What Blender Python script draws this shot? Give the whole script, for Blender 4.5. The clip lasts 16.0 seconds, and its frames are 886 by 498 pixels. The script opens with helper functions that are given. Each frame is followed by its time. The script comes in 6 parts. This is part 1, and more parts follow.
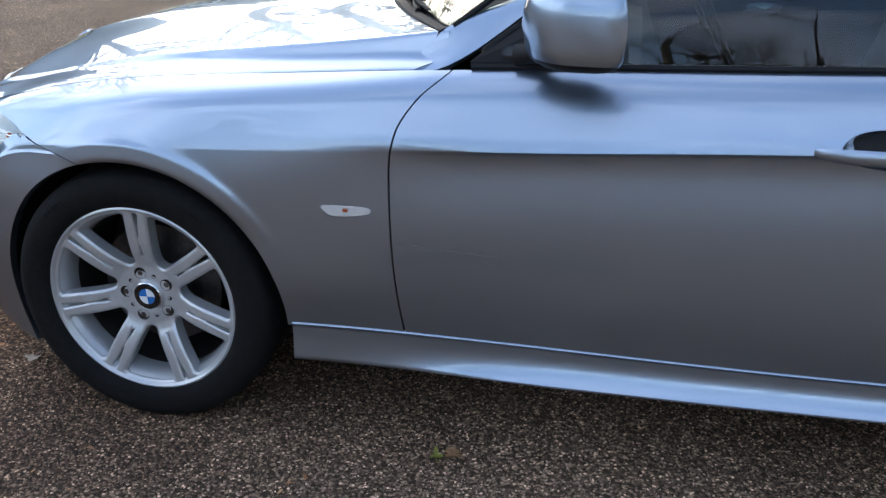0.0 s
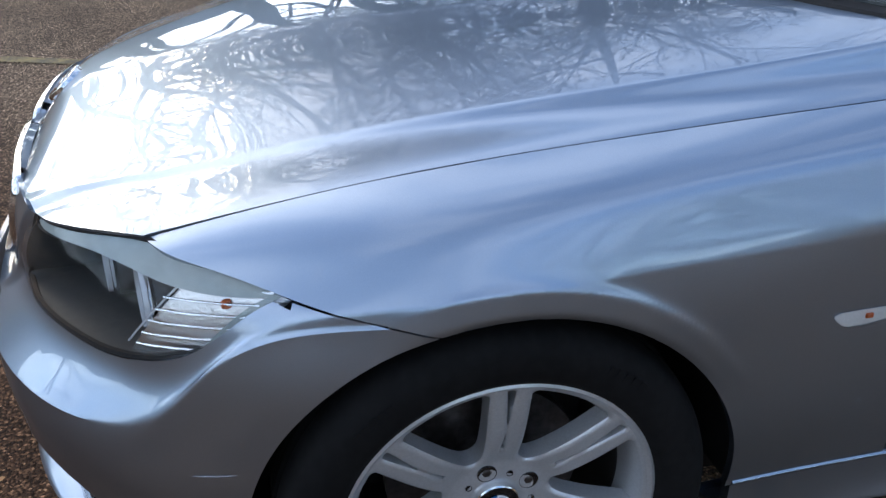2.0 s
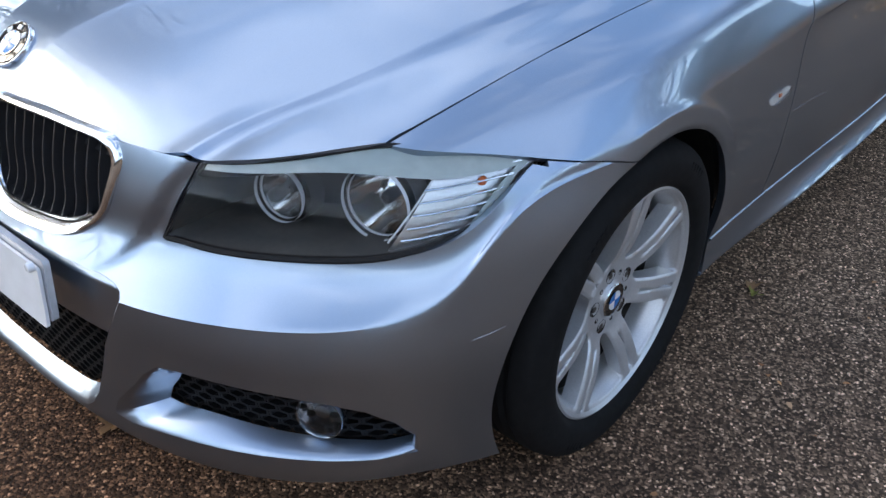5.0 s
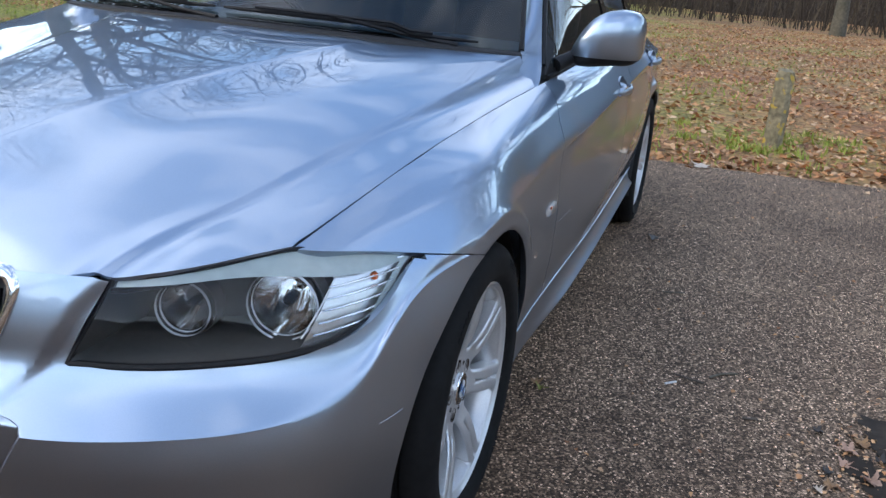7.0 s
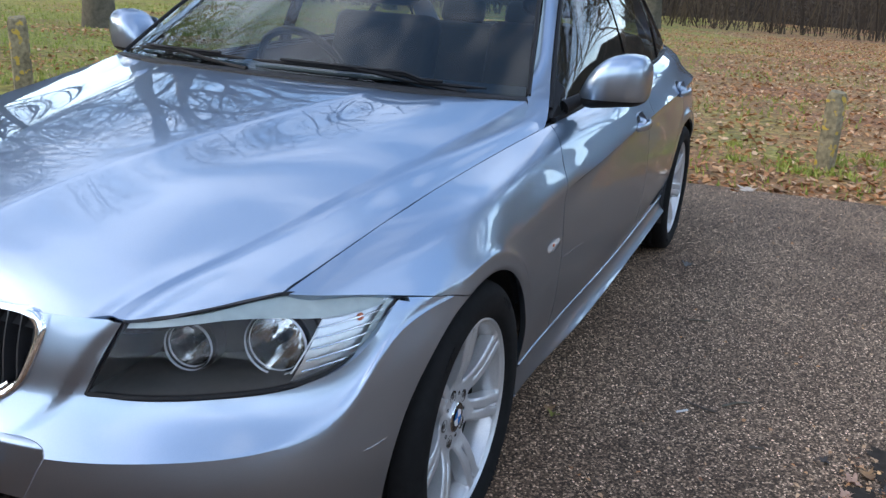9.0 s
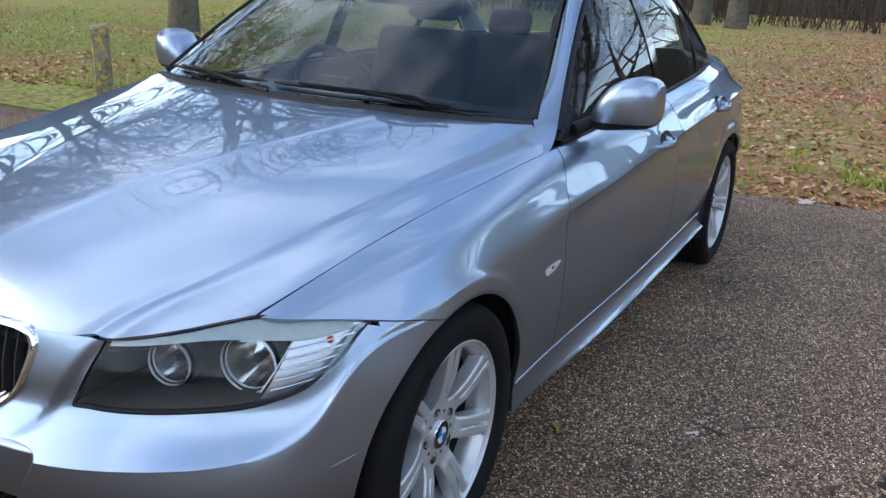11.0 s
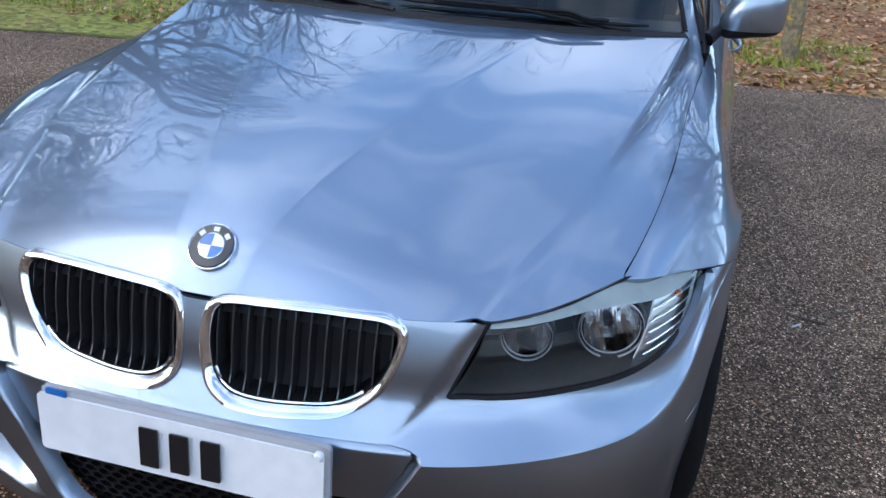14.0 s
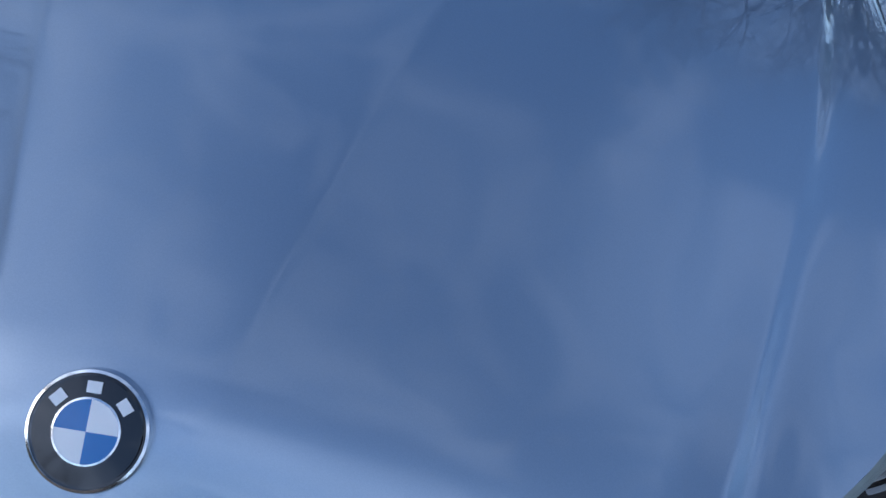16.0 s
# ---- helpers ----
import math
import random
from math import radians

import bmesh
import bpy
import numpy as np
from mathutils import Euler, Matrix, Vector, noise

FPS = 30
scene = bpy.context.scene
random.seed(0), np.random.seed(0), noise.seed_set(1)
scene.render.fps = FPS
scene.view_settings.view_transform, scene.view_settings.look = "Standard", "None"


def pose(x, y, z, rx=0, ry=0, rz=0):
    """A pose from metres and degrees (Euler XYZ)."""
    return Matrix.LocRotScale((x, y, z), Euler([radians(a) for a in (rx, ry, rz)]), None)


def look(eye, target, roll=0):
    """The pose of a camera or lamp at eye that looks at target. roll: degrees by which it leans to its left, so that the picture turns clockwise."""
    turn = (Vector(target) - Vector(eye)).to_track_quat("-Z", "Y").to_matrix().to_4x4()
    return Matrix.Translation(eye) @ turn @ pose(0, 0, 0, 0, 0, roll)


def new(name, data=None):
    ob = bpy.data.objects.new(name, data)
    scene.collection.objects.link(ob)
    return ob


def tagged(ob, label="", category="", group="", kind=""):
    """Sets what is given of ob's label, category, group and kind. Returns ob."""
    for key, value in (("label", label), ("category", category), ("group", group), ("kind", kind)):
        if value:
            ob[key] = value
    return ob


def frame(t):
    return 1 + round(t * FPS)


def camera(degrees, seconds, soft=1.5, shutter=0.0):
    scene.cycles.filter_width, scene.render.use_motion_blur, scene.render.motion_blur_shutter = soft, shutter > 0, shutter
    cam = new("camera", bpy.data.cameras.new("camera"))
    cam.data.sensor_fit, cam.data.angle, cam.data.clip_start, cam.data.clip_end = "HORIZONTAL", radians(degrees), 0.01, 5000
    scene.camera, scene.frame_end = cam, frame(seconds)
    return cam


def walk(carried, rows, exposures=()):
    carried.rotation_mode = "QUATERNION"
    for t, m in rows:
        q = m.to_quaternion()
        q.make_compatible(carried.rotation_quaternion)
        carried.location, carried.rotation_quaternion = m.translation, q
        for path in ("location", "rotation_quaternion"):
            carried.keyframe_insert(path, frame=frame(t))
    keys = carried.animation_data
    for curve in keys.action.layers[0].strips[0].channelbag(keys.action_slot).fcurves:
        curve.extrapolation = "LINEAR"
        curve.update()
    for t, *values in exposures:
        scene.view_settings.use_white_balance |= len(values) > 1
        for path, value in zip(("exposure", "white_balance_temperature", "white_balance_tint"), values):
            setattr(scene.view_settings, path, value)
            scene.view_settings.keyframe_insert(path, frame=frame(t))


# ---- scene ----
cam = camera(54.2, 16.0)
PATH = [
    (0, (1.028, -2.449, 1.232), (0.664, -0.654, 0.427), 0.9),
    (0.5, (0.724, -2.157, 1.19), (0.471, -0.41, 0.249), 0.6),
    (1, (0.372, -1.953, 1.186), (0.275, -0.209, 0.212), 0.8),
    (1.5, (0.0, -1.866, 1.222), (0.183, -0.101, 0.299), 0.8),
    (2, (-0.288, -1.715, 1.213), (0.114, 0.01, 0.285), 0.2),
    (2.5, (-0.594, -1.659, 1.213), (0.075, -0.04, 0.248), 0.5),
    (3, (-0.857, -1.581, 1.201), (0.039, -0.117, 0.175), 0.3),
    (3.2, (-0.925, -1.488, 1.198), (0.042, -0.119, 0.107), 1.3),
    (5.3, (-1.256, -1.381, 1.205), (0.198, -0.436, 0.209), 3.0),
    (5.5, (-1.271, -1.326, 1.213), (0.274, -0.502, 0.247), 3.0),
    (6, (-1.319, -1.277, 1.207), (0.352, -0.629, 0.319), 3.2),
    (6.5, (-1.419, -1.268, 1.179), (0.326, -0.639, 0.432), 4.5),
    (7, (-1.552, -1.252, 1.13), (0.262, -0.678, 0.514), 5.1),
    (7.5, (-1.594, -1.271, 1.048), (0.236, -0.718, 0.461), 5.2),
    (8, (-1.608, -1.278, 1.031), (0.217, -0.713, 0.44), 5.4),
    (8.5, (-1.609, -1.311, 1.132), (0.197, -0.706, 0.52), 4.5),
    (8.7, (-1.614, -1.355, 1.193), (0.176, -0.702, 0.585), 4.1),
    (10.8, (-1.552, -1.752, 1.304), (0.133, -0.834, 0.742), 2.7),
    (11, (-1.565, -1.636, 1.318), (0.118, -0.742, 0.712), 3.2),
    (11.5, (-1.729, -1.357, 1.347), (-0.055, -0.499, 0.669), 2.4),
    (12, (-1.773, -1.115, 1.308), (-0.078, -0.357, 0.565), 2.1),
    (12.5, (-1.941, -0.923, 1.291), (-0.196, -0.359, 0.492), 1.7),
    (13, (-2.054, -0.841, 1.236), (-0.327, -0.365, 0.347), 2.4),
    (13.2, (-2.046, -0.828, 1.277), (-0.351, -0.375, 0.317), 2.9),
    (13.5, (-2.033, -0.778, 1.272), (-0.303, -0.34, 0.369), 3.3),
    (14, (-1.79, -0.675, 1.342), (-0.022, -0.244, 0.513), 3.7),
    (14.5, (-1.482, -0.534, 1.331), (0.283, -0.124, 0.483), 3.1),
    (15, (-1.151, -0.261, 1.353), (0.448, -0.177, 0.164), 7.2),
    (15.2, (-1.055, -0.215, 1.329), (0.473, -0.223, 0.042), 9.5),
    (15.5, (-0.983, -0.208, 1.290), (0.508, -0.247, -0.043), 10.5),
    (16, (-0.958, -0.199, 1.250), (0.524, -0.26, -0.092), 11.1),
]
walk(cam, [(t, look(eye, target, roll)) for t, eye, target, roll in PATH],
     [(0, 1.55, 6650, 10), (1, 1.75, 6750, 10), (1.5, 1.4, 6700, 10), (2, 1.2, 6650, 10), (3, 1.2, 6700, 10), (5.5, 1.6, 6700, 10), (7, 1.7, 6700, 10), (11, 1.65, 6700, 10), (12.5, 1.5, 6650, 10), (13.5, 1.5, 6500, 10),
      (14, 1.5, 6250, 10), (15, 1.05, 5950, 10), (15.5, .47, 5780, 10), (16, .32, 5650, 10)])

# ---- sky, sun and exposure ----
SUN_AZ, SUN_EL = radians(118), radians(24)      # from +x towards +y
sun_dir = Vector((math.cos(SUN_EL) * math.cos(SUN_AZ), math.cos(SUN_EL) * math.sin(SUN_AZ), math.sin(SUN_EL)))
world = bpy.data.worlds.new("world")
scene.world = world
world.use_nodes = True
wn, wl = world.node_tree.nodes, world.node_tree.links
wn.clear()
w_out = wn.new("ShaderNodeOutputWorld")
w_bg = wn.new("ShaderNodeBackground")
w_sky = wn.new("ShaderNodeTexSky")
w_sky.sky_type = "NISHITA"
w_sky.sun_disc = False
w_sky.sun_elevation = SUN_EL
w_sky.sun_rotation = radians(90) - SUN_AZ
w_sky.air_density, w_sky.dust_density, w_sky.ozone_density = 1.0, 0.5, 3.0
w_co = wn.new("ShaderNodeTexCoord")
w_map = wn.new("ShaderNodeMapping")
w_map.inputs["Scale"].default_value = (1.0, 1.3, 2.6)
w_noise = wn.new("ShaderNodeTexNoise")
w_noise.inputs["Scale"].default_value = 2.3
w_noise.inputs["Detail"].default_value = 7.0
w_noise.inputs["Roughness"].default_value = 0.55
w_noise.inputs["Distortion"].default_value = 0.5
w_ramp = wn.new("ShaderNodeValToRGB")
w_ramp.color_ramp.elements[0].position, w_ramp.color_ramp.elements[0].color = 0.41, (0, 0, 0, 1)
w_ramp.color_ramp.elements[1].position, w_ramp.color_ramp.elements[1].color = 0.82, (1, 1, 1, 1)
w_mix = wn.new("ShaderNodeMix")
w_mix.data_type = "RGBA"
w_cloud = wn.new("ShaderNodeMix")
w_cloud.data_type, w_cloud.blend_type = "RGBA", "ADD"
w_cloud.inputs[0].default_value = 1.0
wl.new(w_co.outputs["Generated"], w_map.inputs["Vector"])
wl.new(w_map.outputs["Vector"], w_noise.inputs["Vector"])
w_sep = wn.new("ShaderNodeSeparateXYZ")
wl.new(w_co.outputs["Generated"], w_sep.inputs["Vector"])
w_low = wn.new("ShaderNodeMapRange")
w_low.inputs["From Min"].default_value, w_low.inputs["From Max"].default_value = 0.15, 0.95
w_low.inputs["To Min"].default_value, w_low.inputs["To Max"].default_value = 0.08, -0.07
wl.new(w_sep.outputs["Z"], w_low.inputs["Value"])
w_sum = wn.new("ShaderNodeMath")
wl.new(w_noise.outputs["Fac"], w_sum.inputs[0])
wl.new(w_low.outputs["Result"], w_sum.inputs[1])
wl.new(w_sum.outputs["Value"], w_ramp.inputs["Fac"])
wl.new(w_sky.outputs["Color"], w_cloud.inputs[6])
wl.new(w_ramp.outputs["Color"], w_mix.inputs[0])
wl.new(w_sky.outputs["Color"], w_mix.inputs[6])
wl.new(w_cloud.outputs[2], w_mix.inputs[7])
# thin cloud lit up round the sun
w_dot = wn.new("ShaderNodeVectorMath")
w_dot.operation = "DOT_PRODUCT"
w_dot.inputs[1].default_value = sun_dir
wl.new(w_co.outputs["Generated"], w_dot.inputs[0])
w_up = wn.new("ShaderNodeMath")
w_up.operation, w_up.use_clamp = "MAXIMUM", True
w_up.inputs[1].default_value = 0.0
wl.new(w_dot.outputs["Value"], w_up.inputs[0])
w_pow = wn.new("ShaderNodeMath")
w_pow.operation, w_pow.inputs[1].default_value = "POWER", 11.0
wl.new(w_up.outputs[0], w_pow.inputs[0])
w_lit = wn.new("ShaderNodeMapRange")
w_lit.inputs["From Min"].default_value, w_lit.inputs["From Max"].default_value = -0.6, 0.9
w_lit.inputs["To Min"].default_value, w_lit.inputs["To Max"].default_value = 4.4, 7.6
wl.new(w_dot.outputs["Value"], w_lit.inputs["Value"])
wl.new(w_lit.outputs["Result"], w_cloud.inputs[7])
w_halo = wn.new("ShaderNodeMix")
w_halo.data_type, w_halo.blend_type = "RGBA", "ADD"
wl.new(w_pow.outputs[0], w_halo.inputs[0])
wl.new(w_mix.outputs[2], w_halo.inputs[6])
w_halo.inputs[7].default_value = (7.0, 6.0, 4.4, 1)
wl.new(w_halo.outputs[2], w_bg.inputs["Color"])
w_bg.inputs["Strength"].default_value = 0.15
wl.new(w_bg.outputs["Background"], w_out.inputs["Surface"])
sun = new("sun", bpy.data.lights.new("sun", "SUN"))
sun.data.energy, sun.data.angle, sun.data.color = 0.5, radians(24), (1.0, 0.87, 0.70)
sun.matrix_world = look(sun_dir * 40, (0, 0, 0))


# ---- materials ----
def material(name, color, rough=0.5, metal=0.0, coat=0.0, bump=0.0, scale=40.0, spread=0.0, spec=0.5, dist=0.002, detail=6.0,
             color2=None, scale2=4.0, emit=0.0):
    """A principled material whose colour varies at two scales, with fine relief."""
    m = bpy.data.materials.new(name)
    m.use_nodes = True
    n, l = m.node_tree.nodes, m.node_tree.links
    b = n["Principled BSDF"]
    b.inputs["Roughness"].default_value = rough
    b.inputs["Metallic"].default_value = metal
    b.inputs["Coat Weight"].default_value = coat
    b.inputs["Coat Roughness"].default_value = 0.03
    b.inputs["Specular IOR Level"].default_value = spec
    b.inputs["Base Color"].default_value = (*color, 1)
    co = n.new("ShaderNodeTexCoord")
    if spread or color2:
        fine = n.new("ShaderNodeTexNoise")
        fine.inputs["Scale"].default_value, fine.inputs["Detail"].default_value = scale, detail
        broad = n.new("ShaderNodeTexNoise")
        broad.inputs["Scale"].default_value, broad.inputs["Detail"].default_value = scale2, 4.0
        add = n.new("ShaderNodeMath")
        add.operation = "ADD"
        half = n.new("ShaderNodeMath")
        half.operation, half.inputs[1].default_value = "MULTIPLY", 0.5
        ramp = n.new("ShaderNodeValToRGB")
        other = color2 or tuple(c * (1 - spread) for c in color)
        top = color if color2 else tuple(min(1, c * (1 + spread)) for c in color)
        ramp.color_ramp.elements[0].position, ramp.color_ramp.elements[0].color = 0.38, (*other, 1)
        ramp.color_ramp.elements[1].position, ramp.color_ramp.elements[1].color = 0.62, (*top, 1)
        for t in (fine, broad):
            l.new(co.outputs["Object"], t.inputs["Vector"])
        l.new(fine.outputs["Fac"], add.inputs[0])
        l.new(broad.outputs["Fac"], add.inputs[1])
        l.new(add.outputs[0], half.inputs[0])
        l.new(half.outputs[0], ramp.inputs["Fac"])
        l.new(ramp.outputs["Color"], b.inputs["Base Color"])
    if bump:
        t = n.new("ShaderNodeTexNoise")
        t.inputs["Scale"].default_value, t.inputs["Detail"].default_value = scale * 2, 5.0
        l.new(co.outputs["Object"], t.inputs["Vector"])
        k = n.new("ShaderNodeBump")
        k.inputs["Strength"].default_value, k.inputs["Distance"].default_value = bump, dist
        l.new(t.outputs["Fac"], k.inputs["Height"])
        l.new(k.outputs["Normal"], b.inputs["Normal"])
    if emit:
        b.inputs["Emission Color"].default_value, b.inputs["Emission Strength"].default_value = (*color, 1), emit
    return m


def glass(name, tint=(1, 1, 1), least=0.08, most=1.0, rough=0.0):
    """A thin clear sheet: it lets light straight through and mirrors by its angle."""
    m = bpy.data.materials.new(name)
    m.use_nodes = True
    n, l = m.node_tree.nodes, m.node_tree.links
    n.remove(n["Principled BSDF"])
    clear, gloss, mix, facing, power, lift = (n.new("ShaderNode" + k) for k in ("BsdfTransparent", "BsdfGlossy", "MixShader", "LayerWeight", "Math", "MapRange"))
    clear.inputs["Color"].default_value = (*tint, 1)
    gloss.inputs["Roughness"].default_value = rough
    facing.inputs["Blend"].default_value = 0.5
    power.operation, power.inputs[1].default_value = "POWER", 5.0
    lift.inputs["To Min"].default_value, lift.inputs["To Max"].default_value = least, most
    l.new(facing.outputs["Facing"], power.inputs[0])
    l.new(power.outputs[0], lift.inputs["Value"])
    l.new(lift.outputs["Result"], mix.inputs[0])
    l.new(clear.outputs[0], mix.inputs[1])
    l.new(gloss.outputs[0], mix.inputs[2])
    l.new(mix.outputs[0], n["Material Output"].inputs["Surface"])
    return m


def paint_material():
    """Silver-blue metallic paint: flakes under a clear coat, with faint orange peel and dust."""
    m = material("silver_blue_paint", (0.345, 0.417, 0.508), 0.35, 1.0, 1.0)
    n, l = m.node_tree.nodes, m.node_tree.links
    b = n["Principled BSDF"]
    co = n["Texture Coordinate"]
    flake = n.new("ShaderNodeTexVoronoi")
    flake.inputs["Scale"].default_value = 1400
    ramp = n.new("ShaderNodeValToRGB")
    ramp.color_ramp.elements[0].color, ramp.color_ramp.elements[1].color = (0.330, 0.401, 0.490, 1), (0.362, 0.436, 0.530, 1)
    l.new(co.outputs["Object"], flake.inputs["Vector"])
    l.new(flake.outputs["Color"], ramp.inputs["Fac"])
    l.new(ramp.outputs["Color"], b.inputs["Base Color"])
    dust = n.new("ShaderNodeTexNoise")
    dust.inputs["Scale"].default_value, dust.inputs["Detail"].default_value = 9.0, 8.0
    b.inputs["Coat IOR"].default_value = 1.64
    b.inputs["Specular Tint"].default_value = (0.40, 0.45, 0.51, 1)
    rr = n.new("ShaderNodeMapRange")
    rr.inputs["To Min"].default_value, rr.inputs["To Max"].default_value = 0.003, 0.018
    l.new(co.outputs["Object"], dust.inputs["Vector"])
    l.new(dust.outputs["Fac"], rr.inputs["Value"])
    l.new(rr.outputs["Result"], b.inputs["Coat Roughness"])
    return m


PAINT = paint_material()
BLACK = material("black_plastic", (0.010, 0.010, 0.011), 0.55, spec=0.22, spread=0.3, scale=120, bump=0.1, dist=0.0004)
MESH_BLACK = material("black_mesh_plastic", (0.004, 0.004, 0.0045), 0.5, spec=0.3)
INNER = material("black_inner_metal", (0.006, 0.006, 0.007), 0.7)
SLAT = material("satin_black_slat", (0.03, 0.03, 0.032), 0.22, spec=0.6, coat=0.5)
GLOSS_BLACK = material("gloss_black", (0.006, 0.006, 0.007), 0.08, coat=0.6)
RUBBER = material("tyre_rubber", (0.0075, 0.0073, 0.0073), 0.8, spec=0.18, spread=0.35, scale=60, bump=0.25, dist=0.0006)
ALLOY = material("silver_alloy_paint", (0.54, 0.545, 0.55), 0.33, 0.5, 0.4, spread=0.08, scale=300, scale2=8)
CHROME = material("chrome", (0.86, 0.87, 0.88), 0.14, 1.0)
MIRROR = material("lamp_reflector", (0.72, 0.73, 0.74), 0.05, 1.0, bump=0.06, scale=40, dist=0.001)
# alloy far darker than the rim: shade inside the wheel put into its colour
BARREL = material("shaded_alloy", (0.035, 0.033, 0.03), 0.5, 0.4, spread=0.3, scale=20)
STEEL = material("brake_steel", (0.10, 0.09, 0.085), 0.4, 0.9, spread=0.3, scale=80)
LENS = glass("clear_lens", (0.94, 0.95, 0.95), 0.025, 0.55)
LAMP_GREY = material("lamp_housing_grey", (0.060, 0.058, 0.055), 0.5, spread=0.15, scale=90)
TINT = glass("window_glass", (0.55, 0.62, 0.60), 0.06)
WHITE = material("white_plate_acrylic", (0.78, 0.79, 0.8), 0.25, spread=0.05, scale=30, coat=0.3)
BADGE_BLUE = material("badge_blue", (0.01, 0.15, 0.46), 0.15, coat=1.0)
BADGE_WHITE = material("badge_white", (0.8, 0.82, 0.84), 0.15, coat=1.0)
AMBER = material("amber_bulb", (0.5, 0.1, 0.02), 0.3)
INTERIOR = material("dark_interior_cloth", (0.02, 0.021, 0.024), 0.85, spread=0.3, scale=200)


# ---- mesh helpers ----
def mesh_object(name, verts, faces, mat, parent=None, smooth=True, sharp=40.0, label=""):
    me = bpy.data.meshes.new(name)
    me.from_pydata([tuple(map(float, v)) for v in verts], [], [tuple(f) for f in faces])
    bm = bmesh.new()
    bm.from_mesh(me)
    bmesh.ops.remove_doubles(bm, verts=bm.verts, dist=1e-6)
    if smooth:
        for f in bm.faces:
            f.smooth = True
        lim = radians(sharp)
        for e in bm.edges:
            if len(e.link_faces) == 2 and e.calc_face_angle(0) > lim:
                e.smooth = False
    bm.to_mesh(me)
    bm.free()
    me.materials.append(mat)
    ob = new(name, me)
    if parent:
        ob.parent = parent
    if label:
        tagged(ob, label)
    return ob


def hermite(xs, ys):
    """A smooth function through the points that does not overshoot."""
    xs, ys = np.array(xs, float), np.array(ys, float)
    d = np.diff(ys) / np.diff(xs)
    m = np.zeros(len(xs))
    m[0], m[-1] = d[0], d[-1]
    for i in range(1, len(xs) - 1):
        if d[i - 1] * d[i] > 0:
            h0, h1 = xs[i] - xs[i - 1], xs[i + 1] - xs[i]
            m[i] = (h0 + h1) * 3 / ((2 * h1 + h0) / d[i - 1] + (h1 + 2 * h0) / d[i])

    def f(x):
        x = np.clip(np.asarray(x, float), xs[0], xs[-1])
        i = np.clip(np.searchsorted(xs, x) - 1, 0, len(xs) - 2)
        h = xs[i + 1] - xs[i]
        t = (x - xs[i]) / h
        return ((2 * t**3 - 3 * t**2 + 1) * ys[i] + (t**3 - 2 * t**2 + t) * h * m[i]
                + (-2 * t**3 + 3 * t**2) * ys[i + 1] + (t**3 - t**2) * h * m[i + 1])
    return f


def hermite_rows(xs, ys, at):
    """The same for many rows of knots at once: xs, ys (rows, knots), at (rows,) or (rows, samples)."""
    xs, ys, at = np.asarray(xs, float), np.asarray(ys, float), np.asarray(at, float)
    flat = at.ndim == 1
    at = at[:, None] if flat else at
    h = np.diff(xs, axis=1)
    d = np.diff(ys, axis=1) / h
    m = np.zeros_like(ys)
    m[:, 0], m[:, -1] = d[:, 0], d[:, -1]
    same = d[:, :-1] * d[:, 1:] > 0
    d0, d1 = np.where(same, d[:, :-1], 1.0), np.where(same, d[:, 1:], 1.0)
    h0, h1 = h[:, :-1], h[:, 1:]
    m[:, 1:-1] = np.where(same, (h0 + h1) * 3 / ((2 * h1 + h0) / d0 + (h1 + 2 * h0) / d1), 0.0)
    at = np.clip(at, xs[:, :1], xs[:, -1:])
    i = np.clip((at[..., None] > xs[:, None, :]).sum(-1) - 1, 0, xs.shape[1] - 2)
    pick = lambda a, k: np.take_along_axis(a, k, 1)
    x0, hh = pick(xs, i), pick(h, i)
    t = (at - x0) / hh
    out = ((2 * t**3 - 3 * t**2 + 1) * pick(ys, i) + (t**3 - 2 * t**2 + t) * hh * pick(m, i)
           + (3 * t**2 - 2 * t**3) * pick(ys, i + 1) + (t**3 - t**2) * hh * pick(m, i + 1))
    return out[:, 0] if flat else out


def faired(values, stiff, weight=None, breaks=None):
    """Smooths evenly spaced rows: stiff penalises the third difference, weight holds rows, breaks (0..1) frees the bend there."""
    v = np.asarray(values, float)
    n = len(v)
    w = np.ones(n) if weight is None else np.asarray(weight, float)
    d = np.diff(np.eye(n), 3, axis=0)
    k = np.ones(n - 3) if breaks is None else np.array([1 - breaks[i:i + 4].max() for i in range(n - 3)])
    return np.linalg.solve(np.diag(w) + stiff * d.T @ (k[:, None] * d), (v.T * w).T)


def fair_curve(xs, ys, wave=0.5, n=240):
    """A curve close to the points with no ripple shorter than wave."""
    f = hermite(xs, ys)
    u = np.linspace(xs[0], xs[-1], n)
    g = faired(f(u), (wave / (2 * math.pi * (u[1] - u[0]))) ** 6)
    fine = np.linspace(xs[0], xs[-1], 1500)
    i = np.clip(((fine - u[0]) / (u[1] - u[0])).astype(int), 1, n - 3)
    t = (fine - u[i]) / (u[1] - u[0])
    c = 0.5 * (2 * g[i] + t * (g[i + 1] - g[i - 1]) + t**2 * (2 * g[i - 1] - 5 * g[i] + 4 * g[i + 1] - g[i + 2]) + t**3 * (3 * g[i] - g[i - 1] - 3 * g[i + 1] + g[i + 2]))
    return lambda x: np.interp(x, fine, c)


